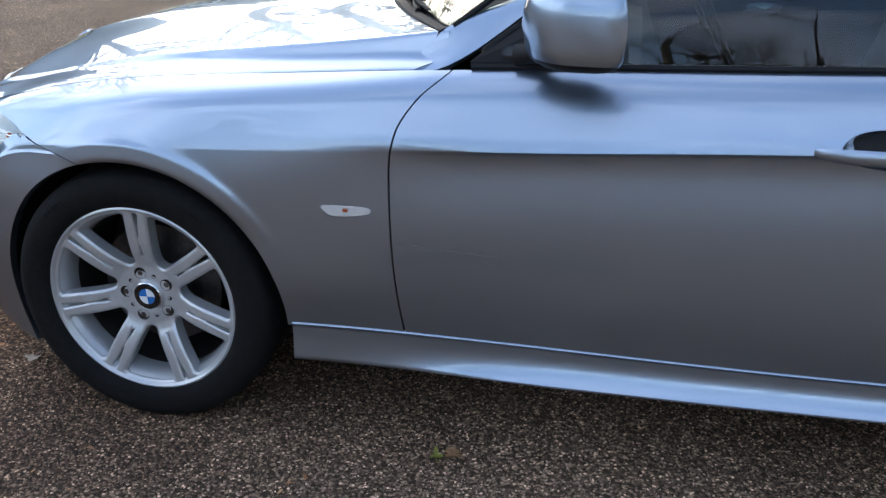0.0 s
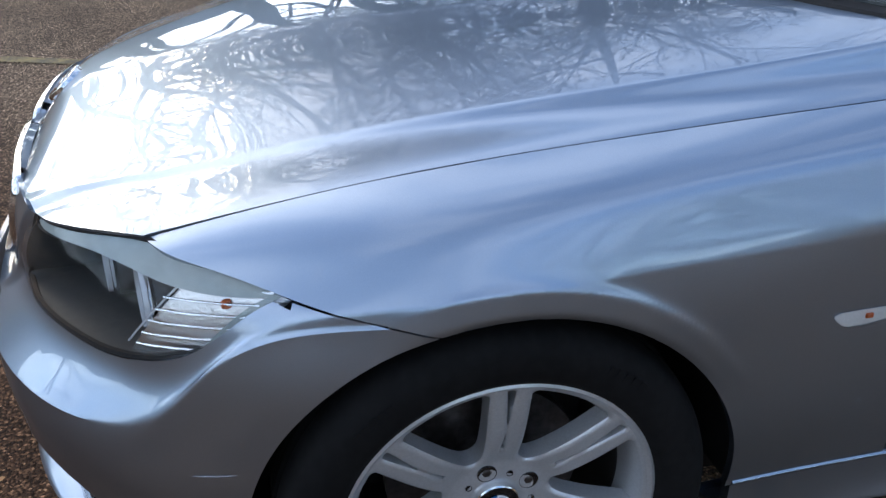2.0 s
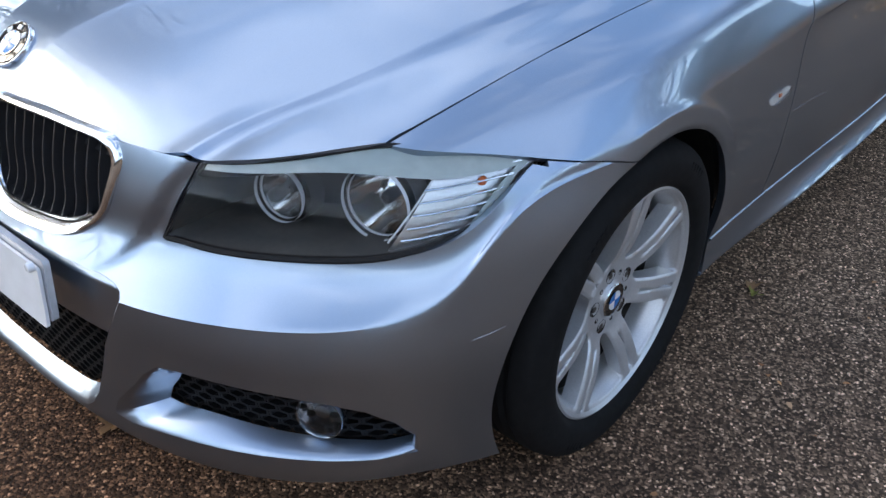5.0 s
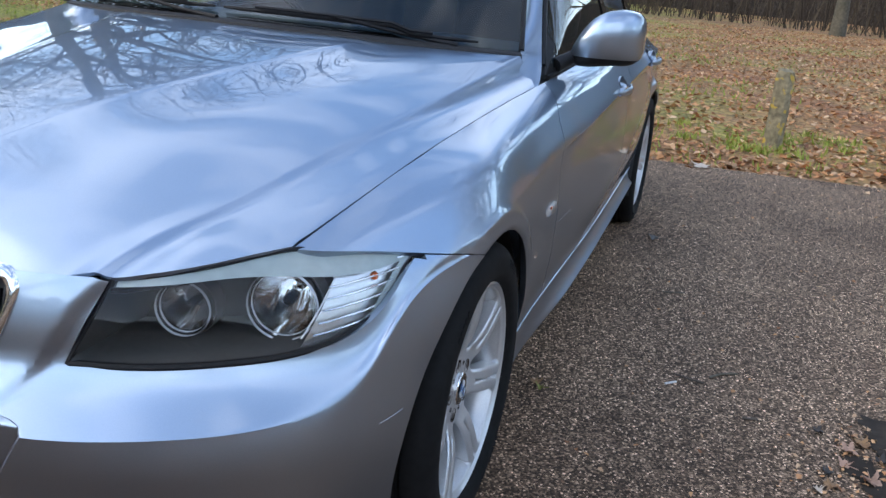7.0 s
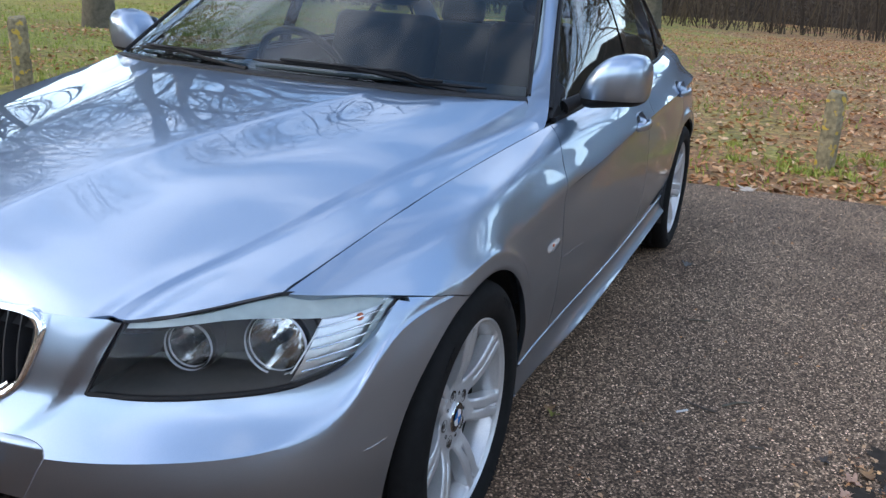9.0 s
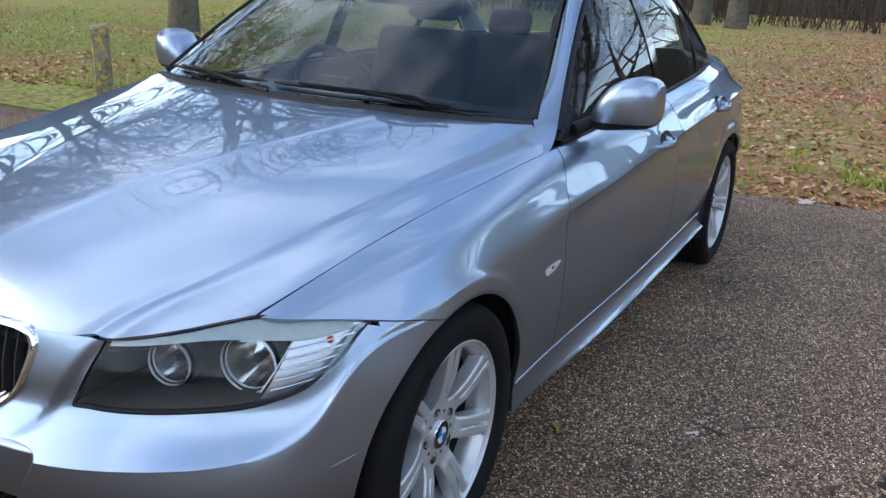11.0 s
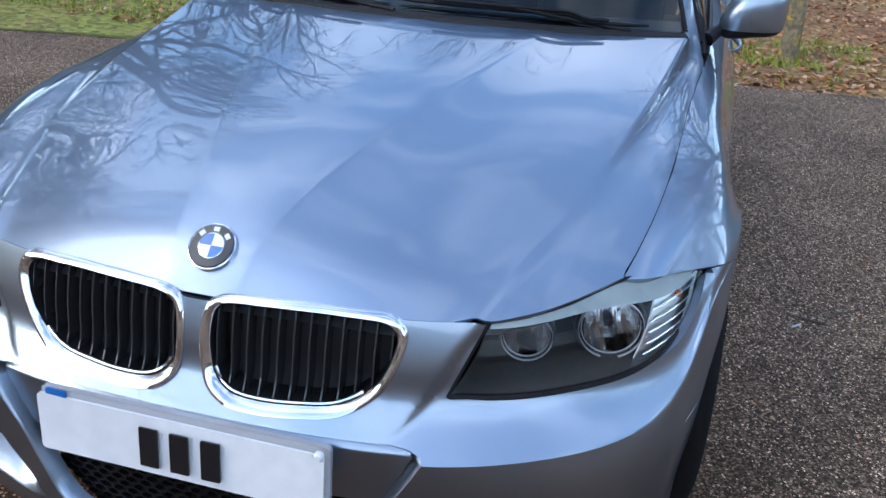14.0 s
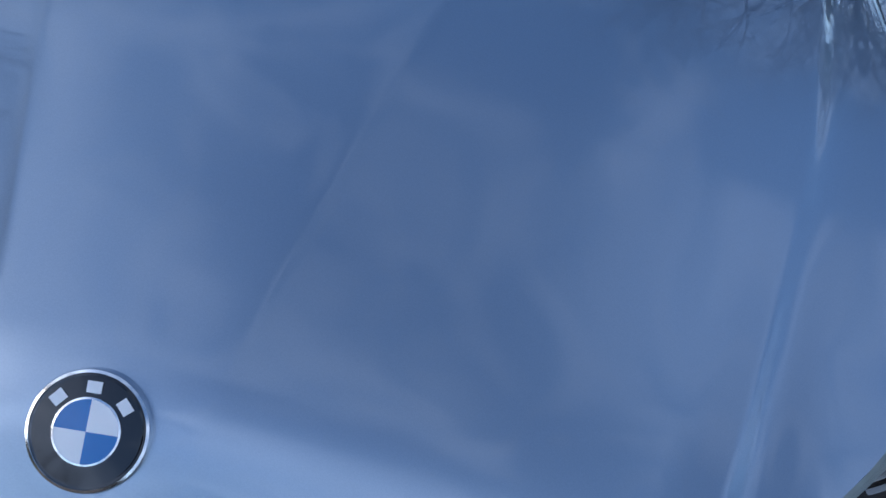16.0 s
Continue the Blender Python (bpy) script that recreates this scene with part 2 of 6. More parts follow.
def polyline(points, n=40, closed=False):
    """A smooth curve through the points, as n points evenly spaced along it."""
    p = np.array(points, float)
    if closed:
        p = np.vstack([p[-2:], p, p[:3]])
    t = np.r_[0, np.cumsum(np.linalg.norm(np.diff(p, axis=0), axis=1) ** 0.5 + 1e-9)]
    lo, hi = (t[2], t[-3]) if closed else (t[0], t[-1])
    tangent = np.gradient(p, t, axis=0)
    out = []
    for u in np.linspace(lo, hi, n * 8 + 1):
        i = min(max(np.searchsorted(t, u) - 1, 0), len(t) - 2)
        h = t[i + 1] - t[i]
        s = (u - t[i]) / h
        out.append((2 * s**3 - 3 * s**2 + 1) * p[i] + (s**3 - 2 * s**2 + s) * h * tangent[i]
                   + (3 * s**2 - 2 * s**3) * p[i + 1] + (s**3 - s**2) * h * tangent[i + 1])
    out = np.array(out)
    a = np.r_[0, np.cumsum(np.linalg.norm(np.diff(out, axis=0), axis=1))]
    u = np.linspace(0, a[-1], n + 1)[:-1] if closed else np.linspace(0, a[-1], n)
    return np.stack([np.interp(u, a, out[:, k]) for k in range(out.shape[1])], 1)


def grid_faces(ni, nj, flip=False):
    i, j = np.meshgrid(np.arange(ni - 1), np.arange(nj - 1), indexing="ij")
    a = (i * nj + j).ravel()
    f = np.stack([a, a + nj, a + nj + 1, a + 1], 1)
    return [list(q) for q in (f[:, ::-1] if flip else f).tolist()]


def clip(verts, faces, g):
    """Keeps the part of a mesh where g is positive, cut cleanly along g = 0."""
    verts = np.asarray(verts, float)
    val = np.asarray(g(verts), float)
    val[np.abs(val) < 5e-5] = 5e-5
    vs, cuts, kept = verts.tolist(), {}, []
    for f in faces:
        inside = [val[i] > 0 for i in f]
        if all(inside):
            kept.append(f)
            continue
        if not any(inside):
            continue
        q = []
        for k, i in enumerate(f):
            j = f[(k + 1) % len(f)]
            if val[i] > 0:
                q.append(i)
            if (val[i] > 0) != (val[j] > 0):
                key = (min(i, j), max(i, j))
                if key not in cuts:
                    w = val[i] / (val[i] - val[j])
                    cuts[key] = len(vs)
                    vs.append((verts[i] * (1 - w) + verts[j] * w).tolist())
                q.append(cuts[key])
        if len(q) > 2:
            kept.append(q)
    used = sorted({i for f in kept for i in f})
    at = {i: k for k, i in enumerate(used)}
    return np.array([vs[i] for i in used]).reshape(-1, 3), [[at[i] for i in f] for f in kept]


def inside_polygon(poly, a, b):
    """Signed distance to a closed polygon in the coordinates a, b (axis numbers): positive inside."""
    poly = np.asarray(poly, float)
    nxt = np.roll(poly, -1, axis=0)

    def g(v):
        p = np.stack([v[:, a], v[:, b]], 1)[:, None, :]
        e = (nxt - poly)[None]
        w = p - poly[None]
        t = np.clip((w * e).sum(-1) / ((e * e).sum(-1) + 1e-12), 0, 1)
        dist = np.linalg.norm(w - e * t[..., None], axis=-1).min(1)
        up = (poly[None, :, 1] <= p[..., 1]) & (nxt[None, :, 1] > p[..., 1])
        dn = (poly[None, :, 1] > p[..., 1]) & (nxt[None, :, 1] <= p[..., 1])
        cr = e[..., 0] * w[..., 1] - e[..., 1] * w[..., 0]
        odd = ((up & (cr > 0)).sum(1) - (dn & (cr < 0)).sum(1)) != 0
        return np.where(odd, dist, -dist)
    return g


def flanged(verts, faces, depth=0.012):
    """Gives the open edges of a panel a return that goes inwards."""
    verts = np.asarray(verts, float)
    normal = np.zeros_like(verts)
    count = {}
    for size in {len(f) for f in faces}:
        group = np.array([f for f in faces if len(f) == size])
        p = verts[group]
        q = np.roll(p, -1, axis=1)
        nn = np.cross(p - p[:, :1], q - p[:, :1]).sum(1)
        for k in range(size):
            np.add.at(normal, group[:, k], nn)
    for f in faces:
        for k in range(len(f)):
            a, c = f[k - 1], f[k]
            key = (a, c) if a < c else (c, a)
            count[key] = None if key in count else (a, c)
    normal /= np.linalg.norm(normal, axis=1, keepdims=True) + 1e-12
    edge = [e for e in count.values() if e]
    ring, vs, out = {}, verts.tolist(), [list(f) for f in faces]
    for a, b in edge:
        for i in (a, b):
            if i not in ring:
                ring[i] = len(vs)
                vs.append((verts[i] - normal[i] * depth).tolist())
        out.append([b, a, ring[a], ring[b]])
    return vs, out


def mirrored(verts, faces):
    v = np.array(verts, float)
    v[:, 1] *= -1
    return v, [list(f)[::-1] for f in faces]


def both_sides(name, verts, faces, mat, parent, label="", sharp=35.0):
    """A panel on the car's near side and its mirror image."""
    a = mesh_object(name, verts, faces, mat, parent, True, sharp, label)
    v, f = mirrored(verts, faces)
    b = mesh_object(name, v, f, mat, parent, True, sharp, label)
    return a, b


def tube(path, radius, sides=8, closed=False, cap=True):
    """Vertices and faces of a tube along a path; radius may be a list."""
    p = np.array(path, float)
    n = len(p)
    r = np.broadcast_to(np.asarray(radius, float), (n,))
    d = np.roll(p, -1, 0) - np.roll(p, 1, 0) if closed else np.gradient(p, axis=0)
    d /= np.linalg.norm(d, axis=1, keepdims=True) + 1e-12
    ref = np.array([0.0, 0, 1]) if abs(d[:, 2]).mean() < 0.8 else np.array([1.0, 0, 0])
    u = np.stack([d[:, 1] * ref[2] - d[:, 2] * ref[1], d[:, 2] * ref[0] - d[:, 0] * ref[2], d[:, 0] * ref[1] - d[:, 1] * ref[0]], 1)
    u /= np.sqrt((u * u).sum(1, keepdims=True)) + 1e-12
    w = np.stack([u[:, 1] * d[:, 2] - u[:, 2] * d[:, 1], u[:, 2] * d[:, 0] - u[:, 0] * d[:, 2], u[:, 0] * d[:, 1] - u[:, 1] * d[:, 0]], 1)
    a = 2 * math.pi * np.arange(sides) / sides
    vs = (p[:, None] + r[:, None, None] * (np.cos(a)[None, :, None] * u[:, None] + np.sin(a)[None, :, None] * w[:, None])).reshape(-1, 3).tolist()
    fs = []
    for i in range(n if closed else n - 1):
        for k in range(sides):
            a, b = i * sides + k, i * sides + (k + 1) % sides
            c, e = ((i + 1) % n) * sides + (k + 1) % sides, ((i + 1) % n) * sides + k
            fs.append([a, e, c, b])
    if cap and not closed:
        fs.append(list(range(sides)))
        fs.append(list(range((n - 1) * sides, n * sides))[::-1])
    return vs, fs


def join(*meshes):
    vs, fs = [], []
    for v, f in meshes:
        k = len(vs)
        vs += [tuple(x) for x in v]
        fs += [[i + k for i in q] for q in f]
    return vs, fs


def box(x0, x1, y0, y1, z0, z1):
    v = [(x, y, z) for x in (x0, x1) for y in (y0, y1) for z in (z0, z1)]
    return v, [[0, 1, 3, 2], [4, 6, 7, 5], [0, 4, 5, 1], [2, 3, 7, 6], [0, 2, 6, 4], [1, 5, 7, 3]]


def bevelled(v, f, width=0.004, seg=2):
    bm = bmesh.new()
    vv = [bm.verts.new(p) for p in v]
    for q in f:
        bm.faces.new([vv[i] for i in q])
    bmesh.ops.recalc_face_normals(bm, faces=bm.faces)
    bmesh.ops.bevel(bm, geom=list(bm.edges), offset=width, segments=seg, affect="EDGES", profile=0.5)
    bm.verts.index_update()
    out = [v.co[:] for v in bm.verts], [[v.index for v in q.verts] for q in bm.faces]
    bm.free()
    return out


def revolve(profile, sides=64, axis_origin=(0, 0, 0)):
    """Profile of (radius, y) turned round the y axis."""
    vs, fs = [], []
    n = len(profile)
    for k in range(sides):
        a = 2 * math.pi * k / sides
        for r, y in profile:
            vs.append((axis_origin[0] + r * math.cos(a), axis_origin[1] + y, axis_origin[2] + r * math.sin(a)))
    for k in range(sides):
        for i in range(n - 1):
            a, b = k * n + i, k * n + i + 1
            c, d = ((k + 1) % sides) * n + i + 1, ((k + 1) % sides) * n + i
            fs.append([a, b, c, d])
    return vs, fs


# ---- the car: shape of the body ----
# Front axle at x = 0, nose towards -x, near flank at negative y. Half widths below are positive.
HUB_Z, WHEELBASE = 0.312, 2.76
SX = [-.46, -.26, -.10, .10, .35, .60, .72, 1.4, 2.3, 3.0, 3.45, 3.72]
SIDE_HALF = [  # rows from the top edge down: half widths at the stations SX
    [.655, .698, .716, .73, .744, .767, .778, .792, .768, .69, .61, .53],
    [.69, .748, .78, .792, .796, .808, .812, .828, .812, .742, .66, .58],
    [.715, .788, .838, .838, .833, .846, .85, .866, .856, .80, .72, .62],
    [.74, .822, .867, .865, .86, .872, .875, .887, .88, .842, .76, .66],
    [.75, .838, .876, .875, .868, .867, .869, .881, .875, .847, .77, .67],
    [.77, .853, .877, .878, .869, .872, .873, .886, .882, .868, .8, .7],
    [.78, .856, .872, .874, .868, .867, .868, .88, .876, .862, .8, .7],
    [.77, .845, .858, .858, .845, .846, .847, .856, .852, .838, .78, .68],
]
SIDE_LEVEL = [  # the same rows: heights
    [.7, .757, .789, .813, .836, .86, .87, .905, .945, .965, .962, .94],
    [.69, .735, .768, .798, .818, .84, .848, .882, .915, .935, .93, .91],
    [.672, .692, .727, .75, .772, .78, .786, .826, .85, .865, .855, .84],
    [.65, .66, .684, .69, .702, .7235, .73, .779, .818, .83, .82, .8],
    [.62, .62, .63, .632, .654, .7035, .71, .759, .798, .8, .79, .77],
    [.56, .56, .56, .58, .59, .59, .59, .6, .61, .61, .61, .6],
    [.44, .44, .44, .44, .44, .44, .44, .445, .455, .46, .46, .46],
    [.27, .27, .27, .278, .292, .299, .301, .312, .334, .345, .36, .4],
]
SIDE = list(zip(SIDE_HALF, SIDE_LEVEL))
SIDE_Y = [fair_curve(SX, a) for a, b in SIDE]
SIDE_Z = [fair_curve(SX, b) for a, b in SIDE]
ARCH_F, ARCH_R = (0.0, 0.300, 0.352), (2.765, 0.300, 0.356)


def smoothstep(x):
    x = np.clip(x, 0, 1)
    return x * x * (3 - 2 * x)


def arch_lip(pts):
    """The raised band round the wheel arches, filleted into the flank; takes and gives an array of points at negative y."""
    for cx, cz, r in (ARCH_F, ARCH_R):
        d = np.hypot(pts[..., 0] - cx, pts[..., 2] - cz)
        lip = 0.8705 if cx < 1 else 0.882
        high = smoothstep((pts[..., 2] - 0.46) / 0.16) * smoothstep((pts[..., 0] - cx + .17) / .16)
        band = lip + 0.004 - 0.10 * np.clip(d - r, 0, .05) - 1.5 * np.clip(d - r - .040, 0, None)
        y = -pts[..., 1]
        k = 0.008
        soft = k * np.logaddexp(y / k, band / k)
        y = y * (1 - high) + soft * high
        pts[..., 1] = -(y - 0.006 * np.clip((r + 0.010 - d) / 0.010, 0, 1) ** 2 * high)
    return pts


def flank_master(nx=600, nu=60, nl=100):
    """The whole near flank as one even sheet, with its shoulder line crisp along the doors and fading out over the front wheel."""
    xs = np.linspace(SX[0], SX[-1], nx)
    top, line, low = (SIDE_Z[k](xs)[:, None] for k in (0, 3, 7))
    z = np.concatenate([top + (line - top) * np.linspace(0, 1, nu + 1)[None, :-1], line + (low - line) * np.linspace(0, 1, nl)[None]], 1)
    y = hermite_rows(-np.stack([f(xs) for f in SIDE_Z], 1), np.stack([f(xs) for f in SIDE_Y], 1), -z)
    hold = np.ones(nu + nl)
    hold[0], hold[nu], hold[-1] = 60, 4, 10
    for i, x in enumerate(xs):
        crisp = np.zeros(nu + nl)
        crisp[nu] = smoothstep((x - .40) / .34)
        h = hold.copy()
        h[nu] = 1 + 8 * crisp[nu]
        y[i] = faired(y[i], 6e4, h, crisp)
    y = faired(y, (.42 / (2 * math.pi * (xs[1] - xs[0]))) ** 6)
    under = np.clip(line - z, 0, None) / .034
    y = y - .0065 * smoothstep((xs[:, None] - .44) / .36) * under * np.exp(1 - under)
    return xs, y, z


FLANK_X, FLANK_Y, FLANK_Z = flank_master()
LEVELS = np.linspace(.12, 1.0, 221)
FLANK_AT = np.array([np.interp(LEVELS, z[::-1], y[::-1]) for y, z in zip(FLANK_Y, FLANK_Z)])


def side_surface(x0, x1, first=0):
    """The near flank between two stations, from the top edge down."""
    i0, i1 = max(np.searchsorted(FLANK_X, x0) - 1, 0), min(np.searchsorted(FLANK_X, x1) + 1, len(FLANK_X))
    y, z = FLANK_Y[i0:i1, first:], FLANK_Z[i0:i1, first:]
    pts = arch_lip(np.stack([np.broadcast_to(FLANK_X[i0:i1, None], y.shape), -y, z], -1))
    v, f = pts.reshape(-1, 3), grid_faces(*y.shape, True)
    return clip(*clip(v, f, lambda p: p[:, 0] - x0), lambda p: x1 - p[:, 0])


def outside_circle(c):
    return lambda v: np.hypot(v[:, 0] - c[0], v[:, 2] - c[1]) - c[2]


# lower edge of the wing and lamp: height over half width
LAMP_TOP = polyline([(-.605, -.468, .671), (-.585, -.52, .680), (-.535, -.585, .692), (-.478, -.633, .702), (-.437, -.666, .706),
                     (-.35, -.738, .694), (-.257, -.802, .677)], 40)
LAMP_LOW = polyline([(-.651, -.419, .548), (-.620, -.52, .5515), (-.568, -.610, .555), (-.500, -.695, .562), (-.440, -.742, .574),
                     (-.370, -.778, .600), (-.310, -.795, .635), (-.257, -.802, .677)], 40)
WING_LINE = ([-.46, -.437, -.35, -.257, -.17, -.099, -.05], [.709, .706, .694, .677, .659, .641, .628])
wing_z = hermite(*WING_LINE)
gap_x = hermite([.20, .302, .404, .501, .591, .677, .754, .817, .869, .90], [.635, .622, .609, .600, .596, .594, .605, .642, .703, .74])

# nose profile: height, foremost x, half width
NOSE_Z = [.10, .135, .20, .27, .36, .44, .50, .55, .60, .67, .73]
NOSE_LINE = .4645
nose_below = fair_curve([.10, .135, .20, .27, .36, .42, NOSE_LINE], [-.70, -.735, -.748, -.752, -.758, -.764, -.7695], .12)
nose_above = fair_curve([NOSE_LINE, .49, .515, .54, .556, .60, .67, .73], [-.7695, -.7475, -.7270, -.7095, -.7040, -.699, -.682, -.66], .07)
nose_w = fair_curve(NOSE_Z, [.80, .825, .842, .858, .868, .873, .876, .878, .878, .856, .81], .2)


def nose_x(z):
    return np.where(z < NOSE_LINE, nose_below(z), nose_above(z))


crease_lift = fair_curve([0, .40, .58, .68, .73, .76, .78, .80, .815, .83, .845, .9], [0, 0, .006, .010, .016, .027, .043, .078, .110, .150, .18, .20], .06)
nose_edge = hermite([.48, .51, .567, .631, .67, .72], [.33, .372, .408, .441, .468, .49])
front_top = hermite([0, .02, .075, .17, .26, .35, .447, .468, .52, .585, .633, .666, .738, .802, .90],
                    [.668, .669, .683, .689, .688, .680, .680, .673, .682, .694, .704, .708, .696, .679, .63])


def nose_power(z):
    """The corners are squarer low down."""
    return 2.5 + 0.30 * smoothstep((0.54 - np.asarray(z, float)) / 0.14)


def nose_point(q, c, z):
    """A point of the front end from the share of the half width, its cosine term and the height."""
    y = np.abs(q) * nose_w(z)
    zz = z - crease_lift(y) * smoothstep((z - 0.36) / 0.08) * smoothstep((0.74 - z) / 0.08)
    x = nose_x(zz) + 0.75 * (1 - c)
    bulge = smoothstep((nose_edge(z) + 0.004 - y) / 0.022) * smoothstep((z - 0.468) / 0.07)
    x = x - 0.011 * bulge + 0.005
    return x, np.sign(q) * y


def side_half(x, z):
    """Half width of the flank at a station and height."""
    i = np.clip((np.asarray(x, float) - FLANK_X[0]) / (FLANK_X[1] - FLANK_X[0]), 0, len(FLANK_X) - 1.001)
    j = np.clip((np.asarray(z, float) - LEVELS[0]) / (LEVELS[1] - LEVELS[0]), 0, len(LEVELS) - 1.001)
    a, b = i.astype(int), j.astype(int)
    u, v = i - a, j - b
    return ((FLANK_AT[a, b] * (1 - u) + FLANK_AT[a + 1, b] * u) * (1 - v)
            + (FLANK_AT[a, b + 1] * (1 - u) + FLANK_AT[a + 1, b + 1] * u) * v)


def nose_at(y, z, inset=0.0):
    """The front end's surface at a half width and height."""
    y, z = np.asarray(y, float), np.asarray(z, float)
    q = np.clip(y / nose_w(z), -0.9995, 0.9995)
    k = nose_power(z)
    x, yy = nose_point(q, (1 - np.abs(q) ** k) ** (1 / k), z)
    return np.stack([x + inset, yy, z], -1)


def nose_grid(z0, z1, below, above, nphi, phi=1.5):
    """Rows that follow the crease of the front end; gives an array (across, up, 3)."""
    a = np.linspace(-phi, phi, nphi)
    line = np.full(nphi, NOSE_LINE)
    for k in range(30):
        y = np.abs(np.sin(a)) ** (2 / nose_power(line)) * nose_w(line)
        line = line * .5 + .5 * np.minimum(NOSE_LINE + crease_lift(y) * smoothstep((line - 0.36) / 0.08) * smoothstep((0.74 - line) / 0.08), z1 - .02)
    t0, t1 = np.linspace(0, 1, below + 1)[:-1], np.linspace(0, 1, above)
    Z = np.concatenate([z0 + (line[:, None] - z0) * t0, line[:, None] + (z1 - line[:, None]) * t1], 1)
    A = np.broadcast_to(a[:, None], Z.shape)
    k = 2 / nose_power(Z)
    Q, C = np.sign(A) * np.abs(np.sin(A)) ** k, np.abs(np.cos(A)) ** k
    x, y = nose_point(Q, C, Z)
    return np.stack([x, y, Z], -1)


def half_to_full(points):
    """A closed outline from its points at positive y, from the top centre round to the bottom centre."""
    return [(y, z) for y, z in points] + [(-y, z) for y, z in points[::-1]]


def dense(points, n):
    """The closed outline with n straight steps between each two of its points."""
    p = np.array(points, float)
    q = np.roll(p, -1, 0)
    return np.concatenate([[a + (b - a) * k / n for k in range(n)] for a, b in zip(p, q)])


KIDNEY = polyline([(.021, .640), (.019, .590), (.030, .538), (.060, .514), (.105, .507), (.185, .510), (.266, .523), (.318, .560),
                   (.344, .620), (.348, .655), (.332, .675), (.25, .683), (.12, .681), (.05, .675), (.028, .662)], 72, True)
CENTRE = half_to_full([(0, .487), (.30, .487), (.35, .486), (.378, .482), (.396, .475), (.404, .465), (.376, .414), (.344, .359), (.321, .302),
                       (.287, .228), (.262, .194), (.235, .172), (.20, .158), (.08, .149), (0, .147)])
CENTRE_IN = half_to_full([(0, .478), (.30, .478), (.34, .478), (.362, .475), (.376, .470), (.382, .460), (.358, .412), (.330, .358), (.300, .290),
                          (.276, .240), (.254, .213), (.228, .198), (.195, .189), (.08, .181), (0, .180)])
FOG = dense(polyline([(.318, .200), (.40, .310), (.435, .352), (.47, .361), (.56, .361), (.66, .350), (.722, .326), (.752, .288), (.764, .245), (.756, .212),
                      (.705, .213), (.60, .216), (.45, .209)], 26, True), 3)
FOG_IN = dense(polyline([(.395, .240), (.428, .300), (.452, .338), (.48, .347), (.56, .346), (.66, .335), (.712, .311), (.740, .277), (.746, .243), (.730, .226),
                         (.67, .230), (.60, .236), (.48, .243)], 26, True), 3)
KIDNEY_R = [(y, z) for y, z in KIDNEY]
KIDNEY_L = [(-y, z) for y, z in KIDNEY]
LAMP_POLY = [(p[1], p[2]) for p in LAMP_TOP] + [(p[1], p[2]) for p in LAMP_LOW[::-1][1:]]

car = tagged(new("car"), "parked silver-blue metallic four-door saloon car with double-spoke alloy wheels on tarmac", "car")

# front bumper
rows = nose_grid(0.152, 0.715, 92, 66, 300, 1.53)
w = smoothstep((rows[..., 0] + .50) / .26)
rows[..., 1] = np.sign(rows[..., 1]) * (np.abs(rows[..., 1]) * (1 - w) + side_half(rows[..., 0], rows[..., 2]) * w)
bend = np.zeros(rows.shape[1])
bend[92] = 1
corner = smoothstep((np.abs(rows[..., 1]) - .55) / .12)[..., None]
n = rows.shape[1]
level = rows.transpose(1, 0, 2).reshape(n, -1)
tip = smoothstep((np.abs(rows[..., 1]) - .70) / .08)[..., None]
creased, plain = (faired(level, 1500.0, None, k).reshape(n, -1, 3).transpose(1, 0, 2) for k in (bend, None))
flat = faired((creased * (1 - tip) + plain * tip).reshape(len(rows), -1), 15000.0).reshape(rows.shape)
rows[..., :2] = (rows * (1 - corner) + flat * corner)[..., :2]
near = rows[..., 0] > -.47
side = np.where(rows[near][:, 1:2] > 0, -1.0, 1.0) * np.array((0, 1, 0)) + np.array((1, 0, 1))
rows[near] = arch_lip(rows[near] * side) * side
v, f = rows.reshape(-1, 3), grid_faces(len(rows), n, True)
v, f = clip(v, f, lambda p: np.maximum(front_top(np.abs(p[:, 1])) - 0.003 - p[:, 2], 20 * (p[:, 0] + 0.262)))
v, f = clip(v, f, lambda p: np.maximum(wing_z(p[:, 0]) - 0.0015 - p[:, 2], -0.272 - p[:, 0]))
for sgn in (1, -1):
    v, f = clip(v, f, lambda p: -inside_polygon([(sgn * a, b) for a, b in LAMP_POLY], 1, 2)(p) - 0.002)
    v, f = clip(v, f, lambda p: -inside_polygon([(sgn * a, b) for a, b in KIDNEY], 1, 2)(p))
    v, f = clip(v, f, lambda p: -inside_polygon([(sgn * a, b) for a, b in FOG], 1, 2)(p))
v, f = clip(v, f, lambda p: -inside_polygon(CENTRE, 1, 2)(p))
v, f = clip(v, f, outside_circle(ARCH_F))
v, f = clip(v, f, lambda p: -0.06 - p[:, 0])
bumper = mesh_object("front_bumper", *flanged(v, f, 0.018), PAINT, car, True, 22)


def scoop(outer, inner, depth_out, depth_in, steps=7):
    """The painted wall of an opening, rolled from its outer edge back to its inner one."""
    o, i = np.array(outer), np.array(inner)
    rows = []
    for k in range(steps):
        w = k / (steps - 1)
        p = o * (1 - w) + i * w
        d = depth_out + (depth_in - depth_out) * w ** 1.6
        rows.append(nose_at(p[:, 0], p[:, 1], d))
    n = len(o)
    vs = np.concatenate(rows)
    fs = [[k * n + a, k * n + (a + 1) % n, (k + 1) * n + (a + 1) % n, (k + 1) * n + a] for k in range(steps - 1) for a in range(n)]
    return vs, fs


